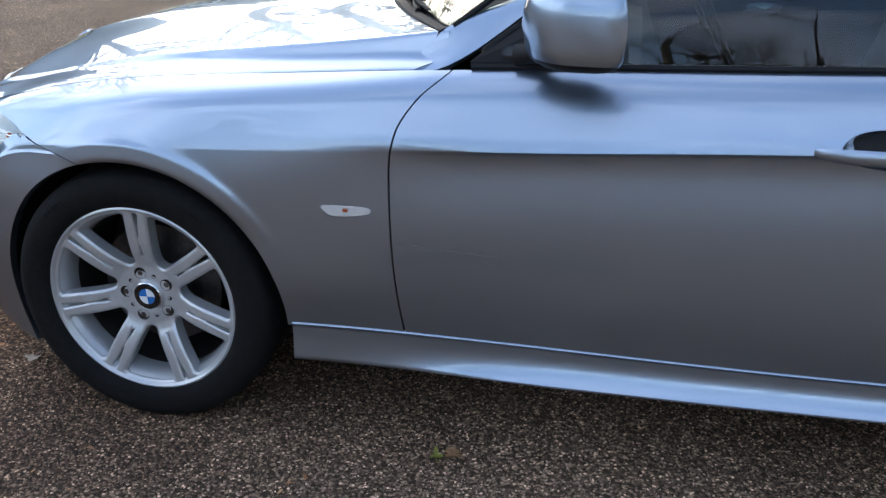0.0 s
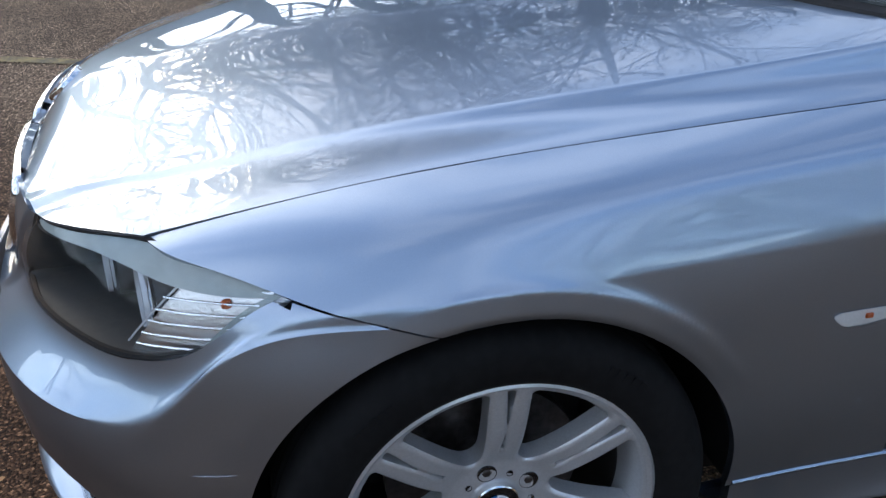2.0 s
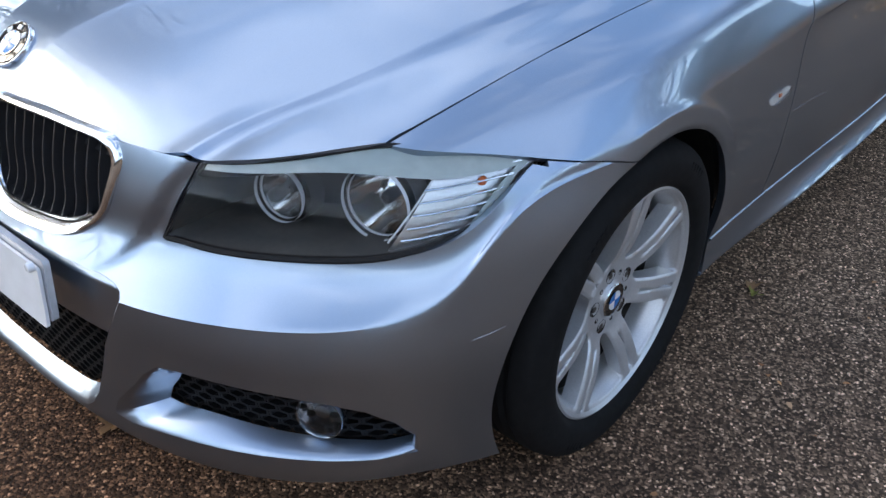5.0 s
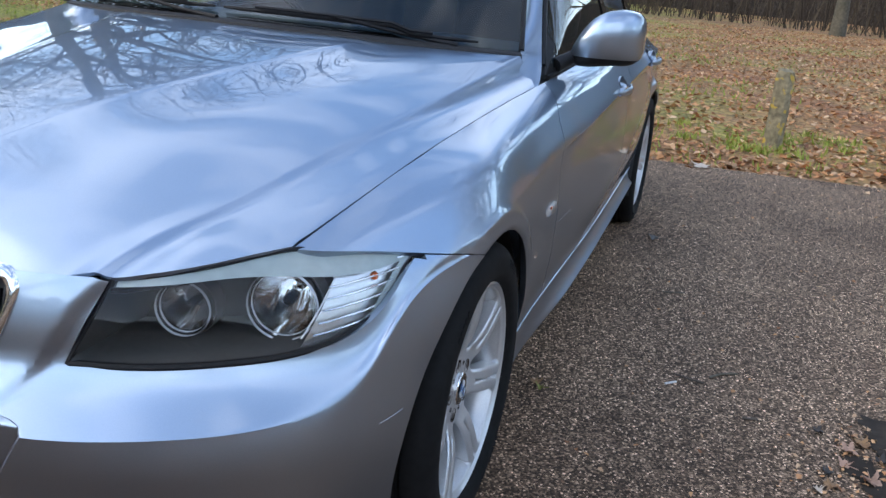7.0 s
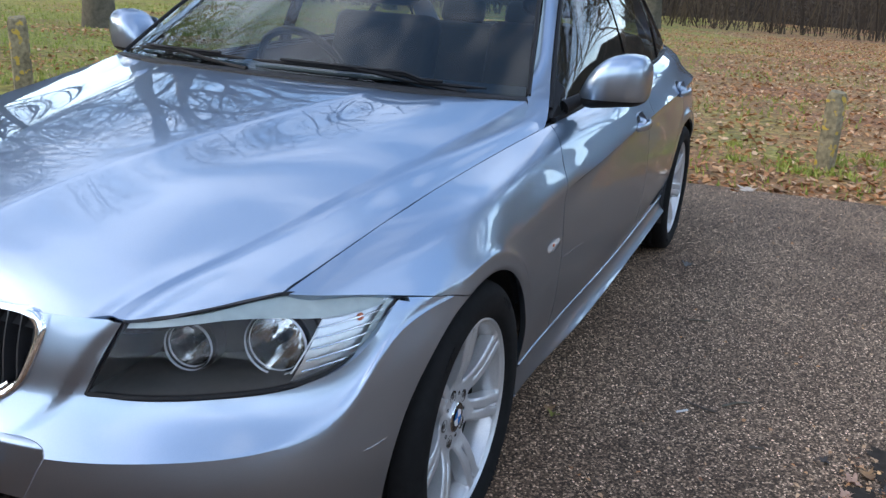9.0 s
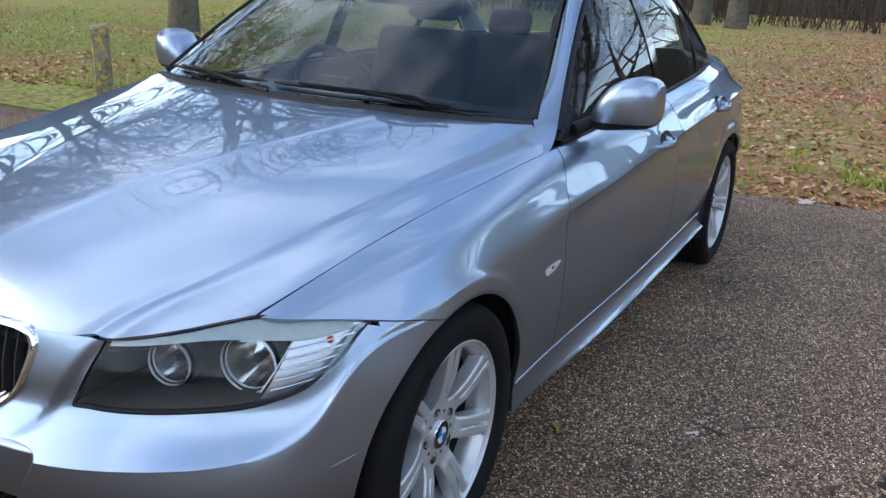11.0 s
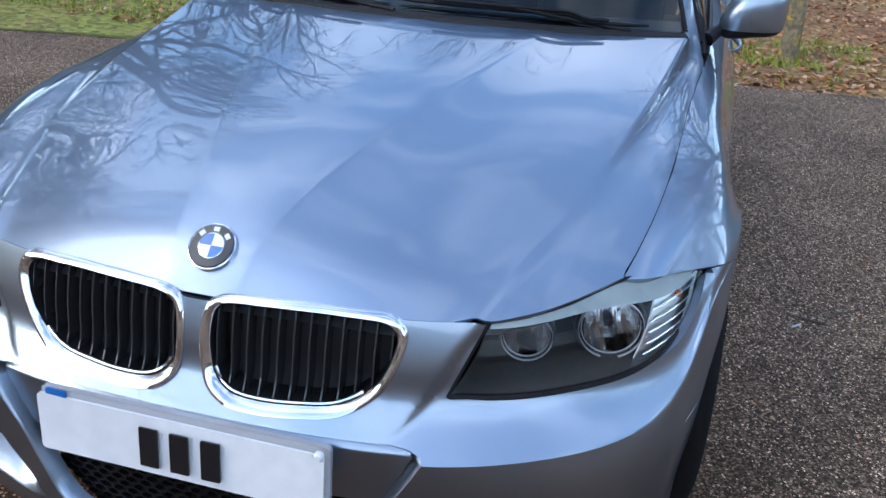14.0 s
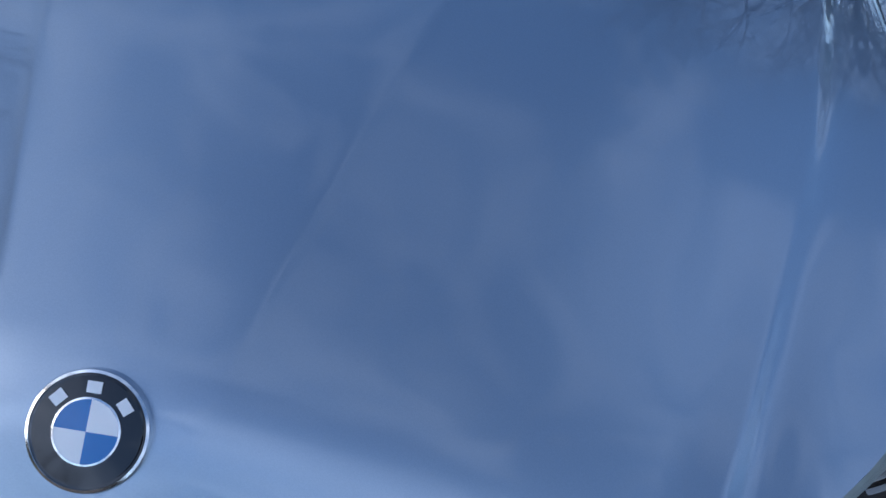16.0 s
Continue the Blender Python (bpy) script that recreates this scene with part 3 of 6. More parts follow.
def nose_patch(poly, inset, n=70):
    p = np.array(poly)
    y = np.linspace(p[:, 0].min() - .01, p[:, 0].max() + .01, n)
    z = np.linspace(p[:, 1].min() - .01, p[:, 1].max() + .01, n // 2)
    Y, Z = np.meshgrid(y, z, indexing="ij")
    v = nose_at(Y, Z, inset).reshape(-1, 3)
    return clip(v, grid_faces(n, n // 2, True), inside_polygon(poly, 1, 2))


def honeycomb(poly, inset, cell, bar, flat=0.55):
    """Hexagonal mesh that follows the nose inside an outline: one thin frame a cell."""
    p = np.array(poly)
    ok = inside_polygon(poly, 0, 1)
    vs, fs = [], []
    row = 0
    z = p[:, 1].min()
    while z < p[:, 1].max():
        y = p[:, 0].min() + (cell * 0.5 if row % 2 else 0)
        while y < p[:, 0].max():
            if ok(np.array([[y, z]]))[0] > -cell * 0.35:
                k = len(vs)
                for r, d in ((cell * 0.5, 0.0), (cell * 0.5 - bar, 0.0), (cell * 0.5 - bar, 0.014)):
                    for a in range(6):
                        t = math.pi / 3 * a + math.pi / 6
                        q = nose_at(y + r * math.cos(t) * 1.13, z + r * math.sin(t) * 1.13 * flat, inset + d)
                        vs.append(tuple(q))
                for a in range(6):
                    b = (a + 1) % 6
                    fs.append([k + a, k + 6 + a, k + 6 + b, k + b])
                    fs.append([k + 6 + a, k + 12 + a, k + 12 + b, k + 6 + b])
            y += cell
        z += cell * 0.86 * flat
        row += 1
    return vs, fs


mesh_object("bumper_centre_surround", *scoop(dense(CENTRE, 4), dense(CENTRE_IN, 4), 0.0, 0.034), PAINT, car, True, 60)
panel_poly = [(0, .479), (.30, .479), (.34, .479), (.363, .476), (.377, .471), (.383, .46), (.36, .412), (.333, .357),
              (-.333, .357), (-.36, .412), (-.383, .46), (-.377, .471), (-.363, .476), (-.34, .479), (-.30, .479)]
mesh_object("plate_panel", *flanged(*nose_patch(panel_poly, 0.026, 100), 0.02), PAINT, car)
low_poly = [(0, .360), (.331, .360), (.300, .290), (.276, .240), (.254, .213), (.228, .198), (.195, .189), (.08, .181), (-.08, .181), (-.195, .189),
            (-.228, .198), (-.254, .213), (-.276, .240), (-.300, .290), (-.331, .360)]
mesh_object("centre_grille_mesh", *honeycomb(low_poly, 0.045, 0.030, 0.0032), MESH_BLACK, car, False)
mesh_object("centre_grille_backing", *nose_patch([(a * 1.04, .29 + (b - .29) * 1.1) for a, b in low_poly], 0.085), INNER, car)
for sgn in (-1, 1):
    o = [(sgn * a, b) for a, b in FOG]
    i = [(sgn * a, b) for a, b in FOG_IN]
    sv, sf = scoop(o, i, 0.0, 0.048)
    surround = mesh_object("fog_lamp_surround", sv, sf if sgn > 0 else [q[::-1] for q in sf], PAINT, car, True, 60)
    mesh_object("fog_lamp_mesh", *honeycomb(i, 0.055, 0.030, 0.0036), MESH_BLACK, surround, False)
    mesh_object("fog_lamp_backing", *nose_patch([(.57 * sgn + (a - .57 * sgn) * 1.08, .285 + (b - .285) * 1.2) for a, b in i], 0.09), INNER, surround)

# kidney grilles
for sgn in (-1, 1):
    k = [(sgn * a, b) for a, b in KIDNEY]
    kidney = tagged(new("kidney_grille"), "chrome-framed kidney grille with black slats")
    kidney.parent = car
    c = np.mean(KIDNEY, axis=0)
    rings = []
    for scale_, d in ((1.045, 0.004), (1.04, -0.003), (1.015, -0.008), (0.955, -0.008), (0.905, 0.003), (0.88, 0.022), (0.865, 0.05)):
        q = np.array([((c[0] + (a - c[0]) * (1 - (1 - scale_) * 0.75)) * sgn, c[1] + (b - c[1]) * (1 - (1 - scale_) * 1.25)) for a, b in KIDNEY])
        rings.append(nose_at(q[:, 0], q[:, 1], d))
    n = len(KIDNEY)
    fs = [[r * n + a, r * n + (a + 1) % n, (r + 1) * n + (a + 1) % n, (r + 1) * n + a] for r in range(4) for a in range(n)]
    fs = fs if sgn < 0 else [q[::-1] for q in fs]
    mesh_object("chrome_frame", np.concatenate(rings[:5]), fs, CHROME, kidney, True, 70)
    fs = [[r * n + a, r * n + (a + 1) % n, (r + 1) * n + (a + 1) % n, (r + 1) * n + a] for r in range(2) for a in range(n)]
    mesh_object("inner_sleeve", np.concatenate(rings[4:]), fs if sgn < 0 else [q[::-1] for q in fs], BLACK, kidney)
    inner = inside_polygon([((c[0] + (a - c[0]) * 0.93) * sgn, c[1] + (b - c[1]) * 0.90) for a, b in KIDNEY], 0, 1)
    mesh_object("backing", *nose_patch([(a * 1.0, b) for a, b in k], 0.06), INNER, kidney)
    for m in range(12):
        y = sgn * (0.040 + 0.0262 * m)
        zs = [z for z in np.linspace(.50, .70, 120) if inner(np.array([[y, z]]))[0] > 0]
        if len(zs) < 8:
            continue
        zz = np.linspace(zs[0] - .004, zs[-1] + .004, 14)
        rows = []
        for z in zz:
            for dy, d in ((-.0013, .004), (.0013, .004), (.0013, .034), (-.0013, .034)):
                rows.append(nose_at(y + dy + 0.0, z, d + 0.004))
        sf = [[4 * a + b, 4 * a + (b + 1) % 4, 4 * a + 4 + (b + 1) % 4, 4 * a + 4 + b] for a in range(13) for b in range(4)]
        mesh_object("slat", rows, sf, SLAT, kidney, False)
    low = [q for q in polyline([((c[0] + (a - c[0]) * .90) * sgn, c[1] + (b - c[1]) * .84) for a, b in KIDNEY], 60, True) if q[1] < .56]
    low = sorted(low, key=lambda q: q[0])
    mesh_object("chrome_lower_bar", *tube(nose_at(np.array(low)[:, 0], np.array(low)[:, 1], 0.004), 0.0032, 6), CHROME, kidney)

# bonnet
BX = [-.70, -.672, -.655, -.625, -.58, -.50, -.40, -.25, 0, .25, .45, .70]
bonnet_c = fair_curve(BX, [.648, .670, .692, .728, .757, .788, .817, .853, .894, .926, .951, .985], .10)
crease_in = fair_curve([-.70, -.56, -.43, -.25, -.05, .30, .70], [.060, .090, .121, .172, .225, .315, .41])
bonnet_o = fair_curve([-.70, -.66, -.615, -.56, -.48, -.395, -.286, -.156, .034, .286, .45, .62, .70],
                   [.640, .654, .678, .702, .725, .745, .775, .806, .840, .876, .899, .926, .940], .15)
crease_out = fair_curve([-.70, -.56, -.395, -.286, -.156, .034, .286, .60, .70], [.42, .465, .519, .552, .582, .619, .660, .70, .715])
shut_front = hermite([-.70, -.437] + SX[1:7], [.663, .663] + SIDE[0][0][1:7])


def shut_y(x):
    w = smoothstep((np.asarray(x, float) + .44) / .05)
    return shut_front(x) * (1 - w) + np.interp(x, FLANK_X, FLANK_Y[:, 0]) * w


shut_low = hermite([-.70, -.66, -.60, -.55, -.48, -.437] + SX[1:7], [.585, .61, .645, .670, .697, .708] + SIDE[0][1][1:7])


def shut_z(x):
    w = smoothstep((np.asarray(x, float) + .44) / .05)
    return shut_low(x) * (1 - w) + np.interp(x, FLANK_X, FLANK_Z[:, 0]) * w


front_x = hermite([0, .03, .11, .257, .39, .528, .674, .80, .88, .955, 1.0], [-.676, -.676, -.672, -.666, -.660, -.652, -.617, -.580, -.535, -.478, -.437])
rear_x = hermite([0, .25, .5, .7, .85, .925, .94, 1.0], [.42, .435, .49, .565, .645, .682, .684, .620])


def bonnet_z(x, y):
    """Height of the bonnet at the points x, y."""
    zc, zo, zs = bonnet_c(x), bonnet_o(x), shut_z(x)
    yi, yo, ys = crease_in(x), crease_out(x), shut_y(x)
    drop = 0.011 * smoothstep((x + .62) / .2)
    zi = zc - .030 * yi - .0007 - drop * .06
    crown = .030 * yi
    ky = [0 * yi, yi * .5, yi - .004, yi + .004, (yi + yo) / 2, yo - .004, yo + .004, yo + .024, ys, ys + .05]
    kz = [zc, zc - crown * .25, zc - crown + .0003, zi, zi - (zi - zo) * .40, zo + .0005, zo - .0012, zo - .024 * 1.7 * (zo - zs) / (ys - yo), zs, zs - .045]
    return hermite_rows(np.stack([-a for a in ky[:0:-1]] + ky, 1), np.stack(kz[:0:-1] + kz, 1), y)


def bonnet_grid(nu=150):
    """Columns that follow the creases, so that these stay crisp."""
    half = np.concatenate([np.linspace(0, .94, 12), [.98, 1.0, 1.01], np.linspace(1.03, 1.97, 26), [1.99, 2.0, 2.025], np.linspace(2.06, 3.0, 22)])
    v = np.concatenate([-half[:0:-1], half])

    def across(x):
        a = np.abs(v)[:, None]
        yi, yo, ys = crease_in(x), crease_out(x), shut_y(x)
        return np.where(a < 1, a * yi, np.where(a < 2, yi + (a - 1) * (yo - yi), yo + (a - 2) * (ys - yo)))

    ends = []
    for curve, x in ((front_x, np.full((len(v), 1), -.65)), (rear_x, np.full((len(v), 1), .45))):
        for k in range(60):
            x = x * .4 + .6 * curve(across(x) / shut_y(x))
        ends.append(x)
    x = ends[0] + (ends[1] - ends[0]) * np.linspace(0, 1, nu) ** 1.35
    y = across(x) * np.sign(v)[:, None]
    z = bonnet_z(x.ravel(), y.ravel()).reshape(x.shape)
    side = np.abs(y[:, 0])
    lift = (front_top(side) + .0035 - z[:, 0]) * smoothstep((side - .40) / .06)
    z += lift[:, None] * np.clip(1 - np.linspace(0, 1, nu)[None] ** 1.35 / .30, 0, 1) ** 2
    return np.stack([x, y, z], -1).reshape(-1, 3), grid_faces(len(v), nu, True)


bv, bf = bonnet_grid()
bv = clip(bv, bf, lambda p: shut_y(p[:, 0]) - 0.0014 - np.abs(p[:, 1]))
bonnet = mesh_object("bonnet", *flanged(*bv, 0.007), PAINT, car, True, 35)

# flank panels
def bowl_outline(x, z):
    """The rim of the hollow behind a door handle."""
    return [(x + .078 * math.cos(a), z + (.036 if math.sin(a) > 0 else .034) * math.sin(a)) for a in np.linspace(0, 2 * math.pi, 49)[:-1]]


fv, ff = side_surface(-.455, 0.78)
fv, ff = clip(fv, ff, lambda p: gap_x(p[:, 2]) - 0.002 - p[:, 0])
fv, ff = clip(fv, ff, lambda p: p[:, 2] - np.where(p[:, 0] < -.05, wing_z(p[:, 0]), 0) - 0.0008)
fv, ff = clip(fv, ff, outside_circle(ARCH_F))
fv, ff = clip(fv, ff, lambda p: np.maximum(p[:, 0] - 0.0, p[:, 2] - 0.5))
both_sides("front_wing", *flanged(fv, ff, 0.014), PAINT, car)
B_GAP, C_GAP = 1.715, 2.63
dv, df = side_surface(0.55, B_GAP - 0.002)
dv, df = clip(dv, df, lambda p: p[:, 0] - gap_x(p[:, 2]) - 0.002)
dv, df = clip(dv, df, lambda p: -inside_polygon(bowl_outline(1.497, .792), 0, 2)(p))
doors = both_sides("front_door", *flanged(dv, df, 0.014), PAINT, car)
rv, rf = side_surface(B_GAP + 0.002, C_GAP - 0.002)
rv, rf = clip(rv, rf, lambda p: np.hypot(p[:, 0] - ARCH_R[0], p[:, 2] - ARCH_R[1]) - ARCH_R[2] - 0.075)
rv, rf = clip(rv, rf, lambda p: -inside_polygon(bowl_outline(2.43, .828), 0, 2)(p))
rear_doors = both_sides("rear_door", *flanged(rv, rf, 0.014), PAINT, car)
qv, qf = side_surface(2.25, 3.71)
qv, qf = clip(qv, qf, outside_circle(ARCH_R))
qv, qf = clip(qv, qf, lambda p: np.maximum(p[:, 0] - C_GAP - 0.002, ARCH_R[2] + 0.071 - np.hypot(p[:, 0] - ARCH_R[0], p[:, 2] - ARCH_R[1])))
both_sides("rear_quarter", *flanged(qv, qf, 0.014), PAINT, car)

# side skirts
sill_z = hermite([.3, .371, .62, 1.4, 2.42], [.293, .296, .304, .314, .338])
rows = []
lip = [(-.016, .013), (-.003, .008), (.003, .0045), (.0042, .002), (.003, -.0015), (.0, -.004)]
flare = [(.024 * ((z - .02) / .07) ** 2.2 if z > .02 else 0, -z) for z in np.linspace(.008, .09, 20)]
prof = [(y, z, 0) for y, z in lip] + [(-.0015, z, y) for y, z in flare] + [(-.002, -.095, .0245), (-.006, -.101, .020), (-.016, -.109, .012), (-.04, -.113, 0), (-.09, -.11, 0)]
xs = np.linspace(.362, 2.44, 90)
for x in xs:
    for y, z, out in prof:
        y += float(SIDE_Y[7](x)) + out * (.12 + .88 * smoothstep((x - .42) / .55))
        rows.append((x, -y, float(sill_z(x)) + z * (0.92 - 0.15 * smoothstep((x - .4) / 1.2))))
sv, sf = np.array(rows), grid_faces(len(xs), len(prof), True)
sv, sf = clip(sv, sf, outside_circle(ARCH_F))
sv, sf = clip(sv, sf, outside_circle(ARCH_R))
both_sides("side_skirt", *flanged(sv, sf, 0.02), PAINT, car)

# dark inner shell behind the gaps, and the wheel houses
iv, jf = side_surface(-.44, 3.6, 1)
iv = np.array(iv)
iv[:, 1] += 0.022
iv, jf = clip(iv, jf, lambda p: np.hypot(p[:, 0] - ARCH_F[0], p[:, 2] - ARCH_F[1]) - 0.37)
iv, jf = clip(iv, jf, lambda p: np.hypot(p[:, 0] - ARCH_R[0], p[:, 2] - ARCH_R[1]) - 0.37)
iv, jf = clip(iv, jf, lambda p: p[:, 2] - np.where(p[:, 0] < -.05, wing_z(p[:, 0]) + .012, 0))
both_sides("inner_shell", iv, jf, INNER, car)
ib = bv[0].copy()
ib[:, 2] -= 0.025
mesh_object("bonnet_underside", ib, [q[::-1] for q in bv[1]], INNER, car)
for cx, cz, r in (ARCH_F, ARCH_R):
    prof = [(r + 0.004, 0.0), (r + 0.02, .04), (r + 0.02, .34), (.05, .35)]
    wv, wf = revolve([(a, -.868 + b) for a, b in prof], 48, (cx, 0, cz))
    wv, wf = clip(wv, wf, lambda p: p[:, 2] - np.where(p[:, 0] - cx > .1, .275, .205))
    wv, wf = clip(wv, wf, lambda p: np.maximum(p[:, 1] + .838, cx + .15 - p[:, 0]))
    wv, wf = clip(wv, wf, lambda p: np.maximum(p[:, 1] + 0.79, p[:, 0] + 0.12))
    both_sides("wheel_house", wv, wf, INNER, car)
mesh_object("underbody", *box(-.42, 3.5, -.68, .68, .17, .21), INNER, car, False)
mesh_object("bulkhead", *box(-.45, .55, -.46, .46, .22, .62), INNER, car, False)

# greenhouse
RAIL_X = [.74, .90, 1.10, 1.30, 1.50, 1.80, 2.15, 2.45, 2.70, 2.95]
rail_y = hermite(RAIL_X, [.752, .705, .648, .600, .578, .568, .572, .595, .635, .685])
rail_z = hermite(RAIL_X, [.905, 1.025, 1.165, 1.285, 1.345, 1.383, 1.362, 1.280, 1.150, .985])
belt_y, belt_z = SIDE_Y[0], SIDE_Z[0]
rows = []
xs = np.linspace(.78, 2.86, 90)
for x in xs:
    for w in np.linspace(0, 1, 16):
        b = np.array((x, float(belt_y(x)) - .012, float(belt_z(x)) + .008))
        t = np.array((x, float(rail_y(x)) + .004, float(rail_z(x)) - .02))
        p = b * (1 - w) + t * w
        rows.append((p[0], -(p[1] + 0.018 * math.sin(math.pi * w)), p[2]))
gv, gf = np.array(rows), grid_faces(90, 16, False)
for name, x0, x1, owner in (("front_window", .80, 1.70, doors), ("rear_window", 1.78, 2.42, rear_doors), ("quarter_window", 2.46, 2.80, rear_doors)):
    a, b = clip(gv, gf, lambda p: np.minimum(p[:, 0] - x0, x1 - p[:, 0]))
    n, o = mesh_object(name, a, b, TINT, owner[0]), mesh_object(name, *mirrored(a, b), TINT, owner[1])
    n.visible_shadow = o.visible_shadow = False
for x0, x1, owner in ((1.70, 1.78, doors), (2.42, 2.46, rear_doors)):
    a, b = clip(gv + np.array((0, -.004, 0)), gf, lambda p: np.minimum(p[:, 0] - x0, x1 - p[:, 0]))
    mesh_object("window_pillar_trim", *flanged(a, b, .01), GLOSS_BLACK, owner[0])
    mesh_object("window_pillar_trim", *flanged(*mirrored(a, b), .01), GLOSS_BLACK, owner[1])
belt = [(x, -(float(belt_y(x)) - .004), float(belt_z(x)) + .006) for x in np.linspace(.74, 2.84, 60)]
tv, tf = tube(belt, 0.007, 6)
both_sides("window_seal", tv, tf, BLACK, car)
rim = [(x, -(float(rail_y(x)) + .008), float(rail_z(x)) - .016) for x in np.linspace(.76, 2.86, 60)]
tv, tf = tube(rim, 0.008, 6)
both_sides("window_frame_seal", tv, tf, BLACK, car)
# painted rail from the screen's foot over the doors
screen_y = hermite([.68, .9, 1.1, 1.28, 1.36], [.712, .655, .600, .552, .535])
rows = []
xs = np.linspace(.60, 2.95, 104)
for x in xs:
    ry, rz = float(rail_y(max(x, .70))), float(rail_z(max(x, .74)))
    if x < .74:
        ry, rz = float(np.interp(x, FLANK_X, FLANK_Y[:, 0])) - .001 - .25 * max(0, x - .66), .868 + (x - .66) * .46
    sy = float(screen_y(x)) if x < 1.32 else .535 + .02 * smoothstep((x - 1.6) / .8)
    sz = rz + 0.022 + 0.016 * smoothstep((x - 1.0) / .4) if x > .80 else rz + .04
    if x < .80:
        sz = .939 + (x - .677) * .74
    for w in np.linspace(0, 1, 10):
        y = ry * (1 - w) + sy * w
        z = rz * (1 - w) + sz * w + .012 * math.sin(math.pi * w)
        k = smoothstep((x - .66) / .13)
        z = z * k + (float(bonnet_z(np.array([min(x, .70)]), np.array([y]))[0]) - .004 + .5 * max(0, x - .70)) * (1 - k)
        rows.append((x, -y, z))
av = np.array(rows).reshape(104, 10, 3)
av[..., 1:] = faired(av[..., 1:].reshape(104, -1), 60.0).reshape(104, 10, 2)
av, af = av.reshape(-1, 3), grid_faces(104, 10, False)
both_sides("roof_rail", *flanged(av, af, .012), PAINT, car)
roof_z = hermite([1.28, 1.4, 1.6, 1.85, 2.1, 2.35, 2.5], [1.345, 1.378, 1.408, 1.421, 1.412, 1.375, 1.34])
rows = []
xs = np.linspace(1.24, 2.5, 50)
for x in xs:
    for w in np.linspace(-1, 1, 31):
        y = w * (.536 + .02 * smoothstep((x - 1.6) / .8))
        xx = x + (.0 if x > 1.6 else (1.6 - x) / .36 * .07 * w * w - .03 * (1.6 - x) / .36)
        rows.append((xx, y, float(roof_z(x)) + .012 - .030 * w * w))
mesh_object("roof", *flanged(np.array(rows), grid_faces(50, 31), .012), PAINT, car)
# windscreen
rows = []
for i, u in enumerate(np.linspace(0, 1, 40)):
    for w in np.linspace(-1, 1, 41):
        a = np.array((.455 + .235 * abs(w) ** 2.2, w * .708, .962 - .020 * w * w))
        b = np.array((1.235 + .06 * w * w, w * .532, 1.358 - .022 * w * w))
        p = a * (1 - u) + b * u
        p[2] += 0.030 * math.sin(math.pi * u) * (1 - 0.3 * w * w)
        rows.append(tuple(p))
SCREEN = np.array(rows)
screen = mesh_object("windscreen", SCREEN, grid_faces(40, 41), TINT, car)
screen.visible_shadow = False
edge = [SCREEN[i * 41] for i in range(40)]
tv, tf = tube(edge, 0.007, 6)
both_sides("screen_seal", tv, tf, BLACK, car)
cowl = [SCREEN[k] + np.array((-.016, 0, -.022)) for k in range(41)]
mesh_object("scuttle_panel", *tube(cowl, [.020] * 41, 8), INNER, car)
border = np.array([SCREEN[i * 41 + k] + np.array((.001, 0, -.004)) for i in range(3) for k in range(41)])
mesh_object("screen_border", border, grid_faces(3, 41), GLOSS_BLACK, screen)
# rear screen, boot and rear bumper
rows = []
for u in np.linspace(0, 1, 20):
    for w in np.linspace(-1, 1, 21):
        a = np.array((2.50 + .03 * w * w, w * .55, 1.345 - .03 * w * w))
        b = np.array((3.02 - .08 * w * w, w * .64, 1.045 - .015 * w * w))
        rows.append(tuple(a * (1 - u) + b * u + np.array((0, 0, .02 * math.sin(math.pi * u)))))
rs = mesh_object("rear_screen", np.array(rows), grid_faces(20, 21), TINT, car)
rs.visible_shadow = False
rows = []
for x in np.linspace(2.86, 3.70, 40):
    ys, zs = float(SIDE_Y[0](min(x, 3.7))), float(SIDE_Z[0](min(x, 3.7)))
    for w in np.linspace(-1, 1, 31):
        rows.append((x, w * (ys - .002), zs + .075 * (1 - abs(w) ** 2.6) * (1 - .25 * smoothstep((x - 3.4) / .3))))
mesh_object("boot_lid", *flanged(np.array(rows), grid_faces(40, 31), .02), PAINT, car)
rows = []
for u in np.linspace(0, 1, 30):
    z = .96 - u * .76
    for w in np.linspace(-1, 1, 41):
        a = abs(w)
        hw = .525 + .14 * smoothstep((.95 - z) / .3)
        rows.append((3.70 + .055 * math.sin(math.pi * min(1, u * 1.2)) - .16 * a ** 3, w * hw, z + (.02 * (1 - a) if u < .05 else 0)))
mesh_object("rear_end_panel", *flanged(np.array(rows), grid_faces(30, 41, True), .02), PAINT, car)


